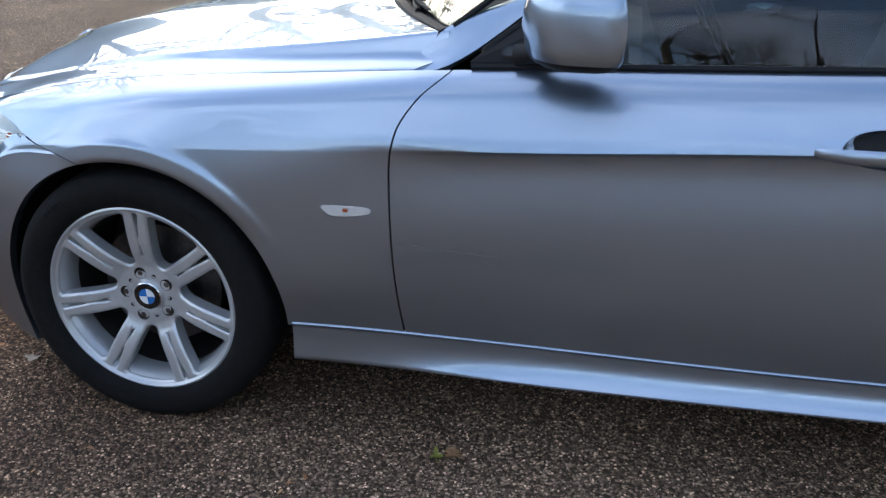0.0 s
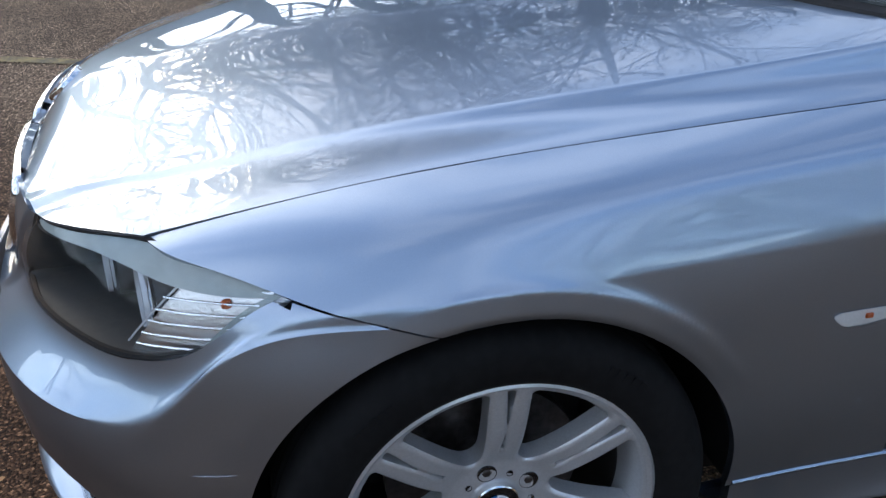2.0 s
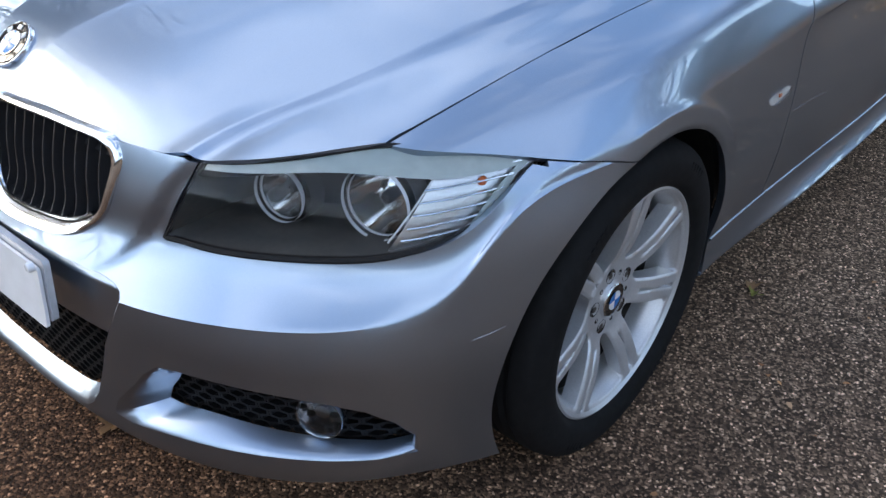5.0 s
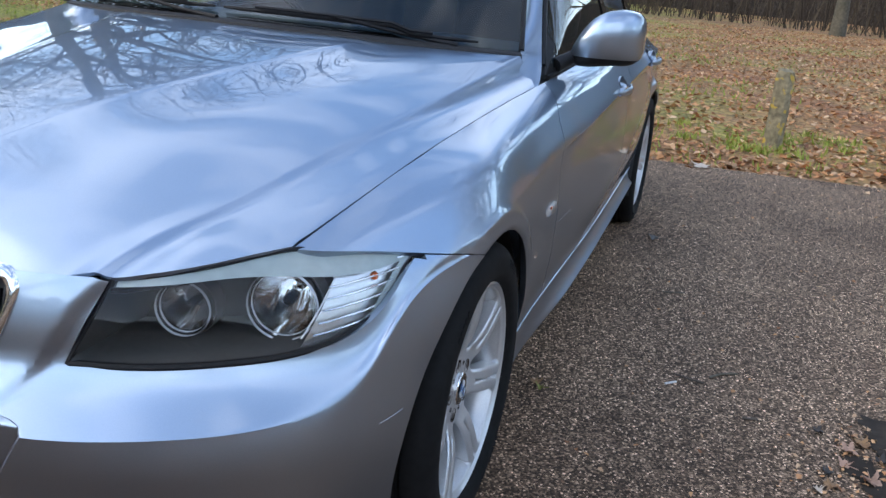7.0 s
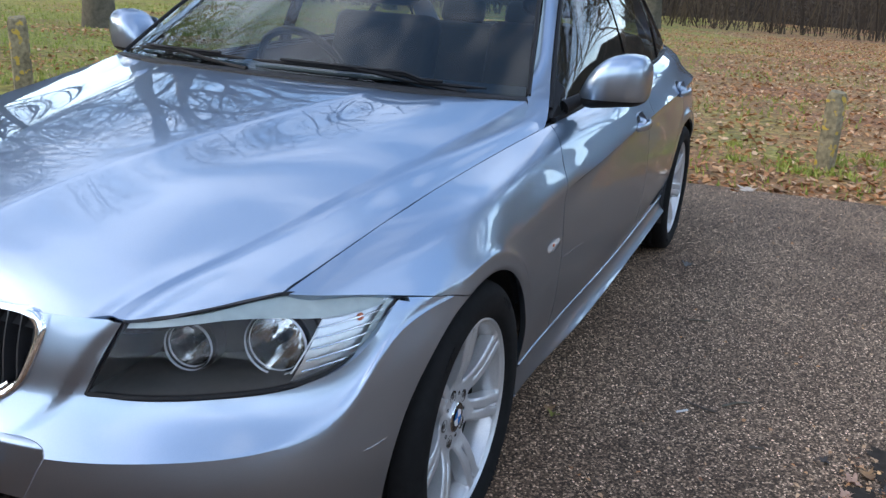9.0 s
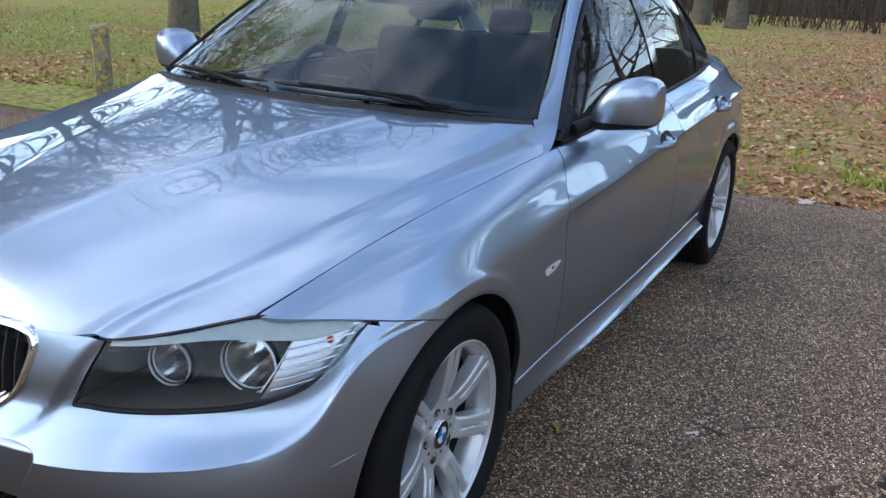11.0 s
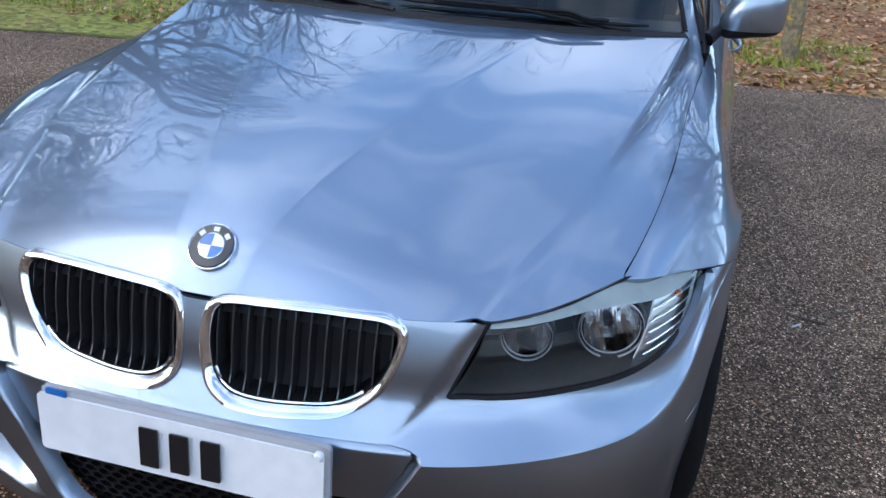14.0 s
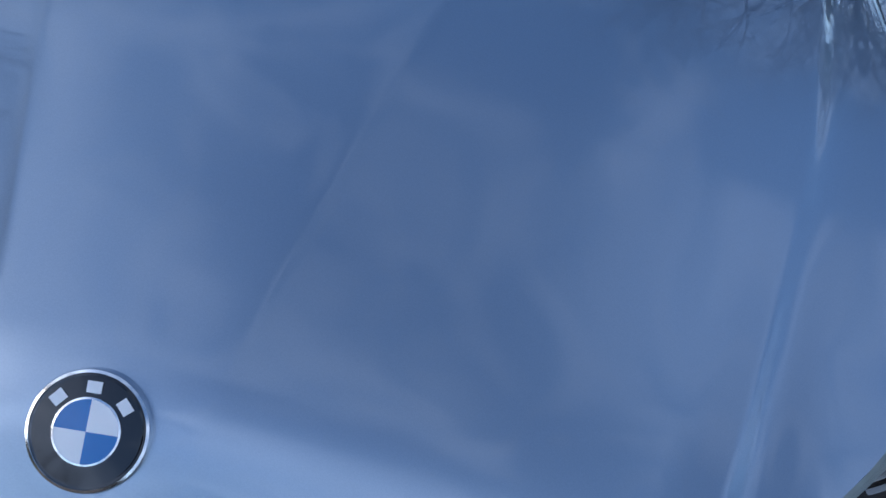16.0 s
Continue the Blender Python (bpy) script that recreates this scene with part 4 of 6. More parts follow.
# wheels
def rim_meshes():
    """A double-spoke alloy rim about the origin, its face towards -y."""
    prof = polyline([(.178, .16), (.196, .15), (.198, .05), (.200, -.02), (.204, -.070), (.214, -.090), (.2200, -.099), (.2265, -.1045),
                     (.2305, -.1035), (.2320, -.098), (.230, -.080)], 44)
    barrel = revolve([tuple(p) for p in prof], 96)
    # one seventh of the face: a spoke split by a slot, with half a window on each side
    beta = math.pi / 7
    half = lambda r: .0262 + .0030 * (r - .09) / .12
    fillet = .0165
    c = (half(.09) + fillet) / math.sin(beta)
    arc = [(c + fillet * math.cos(a), fillet * math.sin(a)) for a in np.linspace(math.pi / 2 + beta, 3 * math.pi / 2 - beta, 15)]
    side = [(r * math.cos(beta) + half(r) * math.sin(beta), r * math.sin(beta) - half(r) * math.cos(beta)) for r in np.linspace(.112, .2065, 12)]
    rim_a = math.atan2(side[-1][1], side[-1][0])
    outer = [(.2135 * math.cos(a), .2135 * math.sin(a)) for a in np.linspace(rim_a * .90, -rim_a * .90, 13)]
    window = np.array(arc + [(u, -v) for u, v in side] + outer[::-1] + side[::-1])
    slot = np.array([(.097 + .0038 * (1 - math.cos(a)), .0038 * math.sin(a)) for a in np.linspace(-math.pi / 2, -3 * math.pi / 2, 7)][::-1]
                    + [(.2145, .0062), (.2165, .0), (.2145, -.0062)])
    face_y = hermite([.031, .045, .057, .072, .086, .105, .15, .20, .224], [-.0650, -.0690, -.0685, -.0680, -.0715, -.0800, -.0912, -.0970, -.0990])
    spokes = []
    R, T = np.meshgrid(np.linspace(.031, .224, 62), np.linspace(-beta, beta, 70), indexing="ij")
    sheet = np.stack([R * np.cos(T), np.zeros_like(R), R * np.sin(T)], -1).reshape(-1, 3)
    turn = lambda p, a: np.stack([p[:, 0] * math.cos(a) - p[:, 1] * math.sin(a), p[:, 0] * math.sin(a) + p[:, 1] * math.cos(a)], 1)
    holes = [inside_polygon(turn(window, beta), 0, 2), inside_polygon(turn(window, -beta), 0, 2), inside_polygon(slot, 0, 2)]
    v, f = sheet, grid_faces(62, 70)
    for g in holes:
        v, f = clip(v, f, lambda p: -g(p))
    v, f = flanged(v, f, .034)
    v = np.array(v)
    back = np.abs(v[:, 1]) > .01
    y = face_y(np.hypot(v[:, 0], v[:, 2]))
    for g, wide, deep in zip(holes, (.008, .008, .0045), (.0045, .0045, .0028)):
        y = y + np.where(back, 0, deep * np.clip(1 - np.abs(g(v)) / wide, 0, 1) ** 2)
    v[:, 1] = y + np.where(back, .036, 0)
    for k in range(7):
        a = math.pi / 2 + 2 * math.pi * k / 7
        p = np.array(v)
        spokes.append((np.stack([p[:, 0] * math.cos(a) - p[:, 2] * math.sin(a), p[:, 1], p[:, 0] * math.sin(a) + p[:, 2] * math.cos(a)], 1), f))
    return barrel, spokes


def quarter_disc(radius, y, a0, a1, n=12):
    v = [(0, y, 0)] + [(radius * math.cos(a), y, radius * math.sin(a)) for a in np.linspace(a0, a1, n)]
    return v, [[0, i, i + 1] for i in range(1, n)]


def make_wheel(name, x, y, tilt):
    wheel = new(name)
    wheel.parent = car
    wheel.matrix_basis = pose(x, y, HUB_Z, 0, tilt, 0)
    tyre = polyline([(.200, .115), (.222, .116), (.262, .122), (.295, .114), (.311, .095), (.3145, .05), (.315, 0), (.3145, -.05), (.311, -.088), (.304, -.104),
                     (.285, -.1165), (.262, -.1185), (.243, -.114), (.232, -.104), (.224, -.098)], 64)
    tv, tf = revolve([tuple(p) for p in tyre], 120)
    tv = np.array(tv)
    rr = np.hypot(tv[:, 0], tv[:, 2])
    for groove in (-.055, -.02, .02, .055):
        cut = (np.abs(tv[:, 1] - groove) < .0045) & (rr > .308)
        tv[cut, 0] *= .977
        tv[cut, 2] *= .977
    t = mesh_object("tyre", tv, tf, RUBBER, wheel)
    # raised ring and blank bars where the maker's words stand
    for a in (0.9, 2.2, 4.1, 5.3):
        bars = []
        for k in range(5):
            b = a + k * .05
            p = np.array([((.276 + s) * math.cos(b + w), -.1192, (.276 + s) * math.sin(b + w)) for s, w in ((-.007, -.016), (.007, -.016), (.007, .016), (-.007, .016))])
            bars.append((np.concatenate([p, p + (0, .003, 0)]), [[0, 1, 2, 3], [4, 7, 6, 5], [0, 4, 5, 1], [1, 5, 6, 2], [2, 6, 7, 3], [3, 7, 4, 0]]))
        mesh_object("sidewall_mark", *join(*bars), RUBBER, t, False)
    barrel, spokes = rim_meshes()
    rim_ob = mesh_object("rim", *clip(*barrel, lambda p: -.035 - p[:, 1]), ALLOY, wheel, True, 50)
    # inner half of the rim, coloured dark for the shade behind the spokes
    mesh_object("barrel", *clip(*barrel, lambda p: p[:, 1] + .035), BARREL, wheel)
    for s in spokes:
        mesh_object("spoke", *s, ALLOY, rim_ob, True, 42)
    for k in range(5):
        a = math.pi / 2 + .3 + 2 * math.pi * k / 5
        c = (.057 * math.cos(a), .0130, .057 * math.sin(a))
        mesh_object("bolt_well", *revolve([(.0150, -.074), (.0145, -.0825), (.0132, -.0815), (.0, -.0810)], 20, c), GLOSS_BLACK, wheel)
        mesh_object("wheel_bolt", *revolve([(.0075, -.078), (.0075, -.0815), (.0055, -.0825), (.0, -.0825)], 6, c), STEEL, wheel, True, 30)
    for k in range(5):
        a = math.pi / 2 + .3 + 2 * math.pi * (k + .5) / 5
        c = (.053 * math.cos(a), .0128, .053 * math.sin(a))
        mesh_object("index_hole", *revolve([(.0055, -.076), (.005, -.0825), (.004, -.0815), (.0, -.0815)], 14, c), GLOSS_BLACK, wheel)
    cap = mesh_object("centre_cap", *revolve([(.0335, -.064), (.0335, -.073), (.032, -.0755), (.0, -.0765)], 40), GLOSS_BLACK, wheel)
    mesh_object("cap_edge", *revolve([(.0345, -.066), (.0345, -.0745), (.0325, -.0762), (.0322, -.0745)], 40), CHROME, cap)
    for k in range(4):
        q = quarter_disc(.0195, -.0772, math.pi / 2 * k + .1, math.pi / 2 * (k + 1) + .1)
        mesh_object("badge_quarter", q[0], q[1], BADGE_BLUE if k % 2 else BADGE_WHITE, cap, False)
    mesh_object("brake_disc", *revolve([(.07, -.045), (.072, .0), (.15, .0), (.15, .022), (.07, .022)], 48), STEEL, wheel)
    mesh_object("wheel_back", *revolve([(.20, .12), (.0, .12)], 32), INNER, wheel)
    return wheel


for nm, x in (("front_wheel", 0.0), ("rear_wheel", WHEELBASE)):
    off = 0.0 if x < 1 else .012
    make_wheel(nm, x, -.752 - off, 2)
    w2 = make_wheel(nm, x, .752 + off, 20)
    w2.matrix_basis = pose(x, .752 + off, HUB_Z, 0, 20, 180)


# ---- lamps, badges and fittings of the car ----
def lamp_point(u, v, inset=0.0):
    """A point of the headlamp's cover: u from its inner to its outer end, v from the top down."""
    k = np.linspace(0, 1, len(LAMP_TOP))
    t = np.array([np.interp(u, k, LAMP_TOP[:, c]) for c in range(3)])
    b = np.array([np.interp(u, k, LAMP_LOW[:, c]) for c in range(3)])
    p = t * (1 - v) + b * v
    out = np.array((-.78, -.60 - .25 * u, 0.12))
    out /= np.linalg.norm(out)
    swell = 0.016 * 4 * v * (1 - v) * (1 - u ** 4) + 0.002
    return p + out * (swell - inset)


def lamp_patch(u0, u1, v0, v1, inset, nu=40, nv=16):
    """v0 and v1 may be functions of u, u0 and u1 of v's share."""
    f = lambda a, s: a(s) if callable(a) else a
    pts = []
    for s in np.linspace(0, 1, nu):
        for r in np.linspace(0, 1, nv):
            u = f(u0, r) + (f(u1, r) - f(u0, r)) * s
            v = f(v0, u) + (f(v1, u) - f(v0, u)) * r
            pts.append(lamp_point(u, v, inset))
    return np.array(pts), grid_faces(nu, nv, True)


def lamp_ring(u, v, radius, inset, squash=1.0):
    """Centre and axes of a round part seated in the lamp, facing forwards."""
    c = lamp_point(u, v, inset)
    ahead = Vector((-.93, -.30, .05)).normalized()
    right = ahead.cross(Vector((0, 0, 1))).normalized()
    upv = right.cross(ahead)
    return c, np.array(ahead), np.array(right), np.array(upv)


def turned(c, ahead, right, upv, profile, sides=40):
    """A profile of (radius, distance ahead) turned about the axis ahead."""
    vs, fs = [], []
    n = len(profile)
    for k in range(sides):
        a = 2 * math.pi * k / sides
        for r, d in profile:
            vs.append(c + ahead * d + r * (math.cos(a) * right + math.sin(a) * upv))
    for k in range(sides):
        for i in range(n - 1):
            a, b = k * n + i, k * n + i + 1
            e, d = ((k + 1) % sides) * n + i + 1, ((k + 1) % sides) * n + i
            fs.append([a, d, e, b])
    return vs, fs


def flip_y(m, sgn):
    return m if sgn < 0 else mirrored(*m)


def fluted_bowl(c, ahead, right, upv, radius, depth, pitch=.007):
    """A reflector bowl pressed into upright flutes."""
    rows = []
    for s in np.linspace(1, .02, 26):
        for k in range(72):
            a = 2 * math.pi * k / 72
            x, z = radius * s * math.cos(a), radius * s * math.sin(a)
            d = .008 - depth * (1 - s ** 2.4) + .0014 * abs(math.sin(math.pi * x / pitch)) * min(1, (1 - s) * 8) * min(1, s * 3)
            rows.append(c + ahead * d + right * x + upv * z)
    fs = [[r * 72 + k, (r + 1) * 72 + k, (r + 1) * 72 + (k + 1) % 72, r * 72 + (k + 1) % 72] for r in range(25) for k in range(72)]
    return rows, [q[::-1] for q in fs]


MILK = material("milky_light_guide", (0.36, 0.41, 0.39), 0.35, spread=0.1, scale=60, coat=0.4)
INDICATOR = material("silver_indicator_reflector", (0.78, 0.78, 0.78), 0.28, 1.0, bump=0.5, scale=110, dist=0.002)
HALO = material("bright_halo_ring", (0.60, 0.61, 0.62), 0.15, 0.0, coat=1.0)
for sgn in (-1, 1):
    lamp = tagged(new("headlamp"), "clear headlamp with two round reflectors and a ribbed indicator")
    lamp.parent = car
    o = lamp_patch(0, 1, 0, 1, 0.0, 60, 24)
    cover = mesh_object("cover", *flip_y(o, sgn), LENS, lamp)
    cover.visible_shadow = False
    lower = lambda u: 0.985
    brow = lambda u: 0.09 + 0.05 * u / .3 + 0.10 * smoothstep((u - .28) / .4)
    edge_u = lambda r: 0.675 - 0.125 * r
    back = []
    for u in np.linspace(0.005, .995, 40):
        for v in np.linspace(0, 1, 16):
            p = lamp_point(u, .01 + .975 * v, .006)
            deep = .165 * smoothstep(min(v / .12, (1 - v) / .05)) * smoothstep(u / .08) * (1 - .72 * smoothstep((u - .50) / .2)) * (1 - smoothstep((u - .9) / .1))
            back.append(p + np.array((.95, .28, 0)) * deep)
    mesh_object("housing", *flip_y((np.array(back), grid_faces(40, 16, True)), sgn), LAMP_GREY, lamp)
    mesh_object("light_guide", *flip_y(lamp_patch(.02, .97, .012, brow, 0.010, 50, 8), sgn), MILK, lamp)
    mesh_object("indicator_reflector", *flip_y(lamp_patch(edge_u, .995, lambda u: brow(u) - .02, .985, 0.020, 24, 16), sgn), INDICATOR, lamp)
    for k in range(6):
        v = .30 + .115 * k
        u0 = edge_u(v) + .015
        z0 = lamp_point(u0, v, .012)[2]
        end = 0.930 - 0.034 * k
        path = []
        for u in np.linspace(u0, end, 8):
            share = (u - u0) / (end - u0)
            path.append(min((lamp_point(u, w, .012) for w in np.linspace(.02, .98, 97)), key=lambda p: abs(p[2] - z0 - .010 * share)))
        mesh_object("indicator_rib", *flip_y(tube(path, [.0017] * 7 + [.0024], 6), sgn), CHROME, lamp)
    mesh_object("indicator_margin", *flip_y(lamp_patch(lambda r: .955 - .20 * r, lambda r: .992 - .16 * r, .20, .95, 0.010, 10, 20), sgn), MILK, lamp)
    mesh_object("indicator_edge", *flip_y(tube([lamp_point(edge_u(r), .26 + .62 * r, .016) for r in np.linspace(0, 1, 10)], .0016, 6), sgn), HALO, lamp)
    c, ah, ri, up_ = lamp_ring(.80, .45, .012, .018)
    mesh_object("indicator_bulb", *flip_y(turned(c, ah, ri, up_, [(.0, .007), (.005, .005), (.007, 0), (.006, -.006)], 16), sgn), AMBER, lamp)
    for c, r in (((-.500, -.517, .606), .0435), ((-.438, -.652, .618), .0560)):
        c = np.array(c)
        ah = np.array(Vector((-.96, -.20, .03)).normalized())
        ri = np.array(Vector(ah).cross(Vector((0, 0, 1))).normalized())
        up_ = np.cross(ri, ah)
        mesh_object("reflector", *flip_y(fluted_bowl(c, ah, ri, up_, r * .97, r * 1.75), sgn), MIRROR, lamp)
        halo = turned(c, ah, ri, up_, [(r * .985, .013), (r * .99, .0175), (r * 1.0, .019), (r * 1.012, .0175), (r * 1.016, .013)], 48)
        mesh_object("halo_ring", *flip_y(halo, sgn), HALO, lamp)
        inner = turned(c, ah, ri, up_, [(r * .905, .005), (r * .908, .009), (r * .918, .0095), (r * .926, .006)], 48)
        mesh_object("inner_ring", *flip_y(inner, sgn), HALO, lamp)
        mesh_object("ring_seat", *flip_y(turned(c, ah, ri, up_, [(r * 1.06, .0), (r * 1.12, .004), (r * 1.15, -.03)], 48), sgn), LAMP_GREY, lamp)
        shield = turned(c - up_ * r * .05, ah, ri, up_, [(r * .16, -.05), (r * .17, -.018), (r * .12, -.012), (0, -.010)], 24)
        mesh_object("bulb_shield", *flip_y(shield, sgn), GLOSS_BLACK, lamp)
    for rim_, thick in ((LAMP_TOP, .0038), (LAMP_LOW, .0056)):
        mesh_object("seal", *flip_y(tube(rim_[:-2] + np.array((0.004, 0.003, 0)), [thick] * 30 + [thick * k / 9 for k in range(8, 0, -1)], 6), sgn), BLACK, lamp)
    mesh_object("seal", *flip_y(tube([LAMP_TOP[0] + np.array((.004, 0, 0)), LAMP_LOW[0] + np.array((.004, 0, 0))], .0045, 6), sgn), BLACK, lamp)

# fog lamps
FOG_MIRROR = material("dull_fog_reflector", (0.42, 0.42, 0.43), 0.12, 1.0)
for sgn in (-1, 1):
    c = np.array((-.555, -.645, .292))
    ah = np.array(Vector((-.9, -.42, .02)).normalized())
    ri = np.array(Vector(ah).cross(Vector((0, 0, 1))).normalized())
    up_ = np.cross(ri, ah)
    fog = tagged(new("fog_lamp"), "round clear fog lamp in a chrome ring")
    fog.parent = car
    mesh_object("reflector", *flip_y(fluted_bowl(c, ah, ri, up_, .037, .045, .008), sgn), FOG_MIRROR, fog)
    mesh_object("ring", *flip_y(turned(c, ah, ri, up_, [(.0368, .012), (.0372, .018), (.0380, .0185), (.0390, .015), (.0395, .0)], 40), sgn), CHROME, fog)
    lens = mesh_object("lens", *flip_y(turned(c, ah, ri, up_, [(.037, .016), (.033, .024), (.02, .030), (0, .032), (0, .029), (.02, .027), (.033, .021), (.037, .013)], 36), sgn), LENS, fog)
    lens.visible_shadow = False
    mesh_object("bulb_shield", *flip_y(turned(c, ah, ri, up_, [(.012, -.02), (.012, .004), (0, .006)], 20), sgn), GLOSS_BLACK, fog)

# round badge on the bonnet
bx = -.623
bz = float(bonnet_z(np.array([bx]), np.array([0.0]))[0])
sl = float(bonnet_z(np.array([bx + .03]), np.array([0.0]))[0] - bonnet_z(np.array([bx - .03]), np.array([0.0]))[0]) / .06
ah = np.array(Vector((-sl, 0, 1)).normalized())
ri = np.array((0.0, -1, 0))
up_ = np.cross(ah, ri)
c = np.array((bx, 0, bz)) + ah * .001
badge = tagged(new("bonnet_badge"), "round black-ringed badge with blue and white quarters")
badge.parent = car
mesh_object("disc", *turned(c, ah, ri, up_, [(.0395, .004), (.037, .0065), (.022, .0072), (0, .0076)], 64), GLOSS_BLACK, badge)
mesh_object("edge_ring", *turned(c, ah, ri, up_, [(.0425, -.012), (.0425, .003), (.0415, .0055), (.0395, .0062), (.0385, .005)], 64), CHROME, badge)
mesh_object("inner_ring", *turned(c, ah, ri, up_, [(.0232, .006), (.0232, .0085), (.0218, .0088), (.0216, .007)], 48), CHROME, badge)
for k in range(4):
    a = np.linspace(math.pi / 2 * k, math.pi / 2 * (k + 1), 14)
    q = [c + ah * .0086] + [c + ah * .0084 + .0219 * (math.cos(t) * ri + math.sin(t) * up_) for t in a]
    mesh_object("quarter", q, [[0, m, m + 1] for m in range(1, 14)], BADGE_BLUE if k % 2 else BADGE_WHITE, badge, False)
for t in (math.pi / 2 + .85, math.pi / 2, math.pi / 2 - .85):
    q = []
    for h in (.0072, .0082):
        for r, w in ((.0265, -.19), (.0345, -.15), (.0345, .15), (.0265, .19)):
            q.append(c + ah * h + r * (math.cos(t + w) * ri + math.sin(t + w) * up_))
    mesh_object("badge_mark", q, [[4, 5, 6, 7], [0, 4, 7, 3], [1, 5, 4, 0], [2, 6, 5, 1], [3, 7, 6, 2]], BADGE_WHITE, badge, False)


# number plate with a white cover sheet over it
def plate_board(y0, y1, z0, z1, x_low, x_top, thick, r=.008):
    out = []
    for cy, cz, a0 in ((y1 - r, z1 - r, 0), (y0 + r, z1 - r, 90), (y0 + r, z0 + r, 180), (y1 - r, z0 + r, 270)):
        for a in np.linspace(a0, a0 + 90, 6):
            y, z = cy + r * math.cos(radians(a)), cz + r * math.sin(radians(a))
            w = (z - z0) / (z1 - z0)
            out.append((x_low * (1 - w) + x_top * w + .10 * (y - .0) ** 2, y, z))
    n = len(out)
    vs = out + [(p[0] + thick, p[1], p[2]) for p in out]
    fs = [list(range(n))[::-1], list(range(n, 2 * n))] + [[i, (i + 1) % n, n + (i + 1) % n, n + i] for i in range(n)]
    return vs, fs


plate = tagged(new("number_plate"), "white plate cover clipped over the front number plate")
plate.parent = car
CLEAR_EDGE = material("plate_holder_grey", (0.42, 0.43, 0.45), 0.2, coat=0.6)
mesh_object("plate", *plate_board(-.266, .256, .380, .490, -.776, -.772, .010), CLEAR_EDGE, plate, False)
mesh_object("cover_sheet", *plate_board(-.258, .262, .368, .478, -.7835, -.779, .005), WHITE, plate, False)
mesh_object("blue_tab", *plate_board(.205, .245, .470, .4895, -.7765, -.7765, .004, .003), BADGE_BLUE, plate, False)
INK = material("black_ink", (0.01, 0.01, 0.011), 0.35)
for k in range(3):
    y = .048 - .056 * k
    mesh_object("lettering_bar", *plate_board(y - .017, y + .017, .386, .460, -.7846, -.7806, .003, .002), INK, plate, False)
mesh_object("screw_cap", *turned(np.array((-.779, -.252, .482)), np.array((-1.0, 0, 0)), np.array((0, -1.0, 0)), np.array((0, 0, 1.0)), [(.0085, -.004), (.0085, .003), (.006, .006), (0, .0068)], 20), BADGE_WHITE, plate)

# indicator on each wing
MARKER_BASE = material("pale_marker_reflector", (0.78, 0.78, 0.76), 0.2, 0.3, bump=.6, scale=90, dist=.002)
for sgn in (-1, 1):
    out = polyline([(.450, .592), (.455, .596), (.50, .599), (.545, .599), (.558, .594), (.555, .587), (.53, .580), (.49, .5745), (.470, .575), (.460, .581)], 40, True)
    cx, cz = out.mean(0)
    rings = []
    for s, d in ((1.04, -.002), (1.02, .003), (.96, .006), (.8, .0085), (.5, .0105), (.05, .0115)):
        for x, z in out:
            rings.append((cx + (x - cx) * s, -float(side_half(x, z)) + .001 - d * 1.25, cz + (z - cz) * s))
    n = len(out)
    fs = [[r * n + a, r * n + (a + 1) % n, (r + 1) * n + (a + 1) % n, (r + 1) * n + a] for r in range(5) for a in range(n)]
    marker = tagged(new("side_indicator"), "clear side indicator with an amber bulb")
    marker.parent = car
    mesh_object("base", *flip_y(([(x, -float(side_half(x, z)) - .001, z) for x, z in out], [list(range(n))]), sgn), MARKER_BASE, marker)
    lens = mesh_object("lens", *flip_y((rings, fs), sgn), LENS, marker)
    lens.visible_shadow = False
    mesh_object("bulb", *flip_y(box(.498, .508, -float(side_half(.503, .59)) - .005, -float(side_half(.503, .59)) - .0015, .587, .593), sgn), AMBER, marker, False)

# door handles
for pair, x, z, y in ((doors, 1.497, .792, .886), (rear_doors, 2.43, .826, .888)):
    for sgn, door in zip((-1, 1), pair):
        rim_ = bowl_outline(x, z + .002)
        rings = []
        for s, d in ((1.0, .001), (.97, -.006), (.88, -.016), (.6, -.024), (.05, -.026)):
            for px, pz in rim_:
                yy = y - .001 + (-.006 if pz < z - .01 else -.012 * smoothstep((pz - z + .005) / .03))
                rings.append((x + (px - x) * s, -(yy + d), z + (pz - z) * s))
        n = len(rim_)
        fs = [[r * n + a, (r + 1) * n + a, (r + 1) * n + (a + 1) % n, r * n + (a + 1) % n] for r in range(4) for a in range(n)]
        mesh_object("handle_bowl", *flip_y((rings, [q[::-1] for q in fs]), sgn), PAINT, door)
        rows = []
        st = np.linspace(0, 1, 26)
        for t in st:
            px = x - .124 + .214 * t
            grow = math.sin(math.pi * min(max(t, .001), .999)) ** .35
            hh = .004 + .010 * grow
            bow = .004 + .024 * math.sin(math.pi * t) ** .6
            for a in np.linspace(0, 2 * math.pi, 13)[:-1]:
                rows.append((px, -(y - .002 + bow + .007 * grow * math.cos(a)), z - .006 + hh * math.sin(a) + .004 * t))
        fs = [[i * 12 + a, i * 12 + (a + 1) % 12, i * 12 + 12 + (a + 1) % 12, i * 12 + 12 + a] for i in range(25) for a in range(12)]
        mesh_object("handle", *flip_y((rows, fs), sgn), PAINT, door)

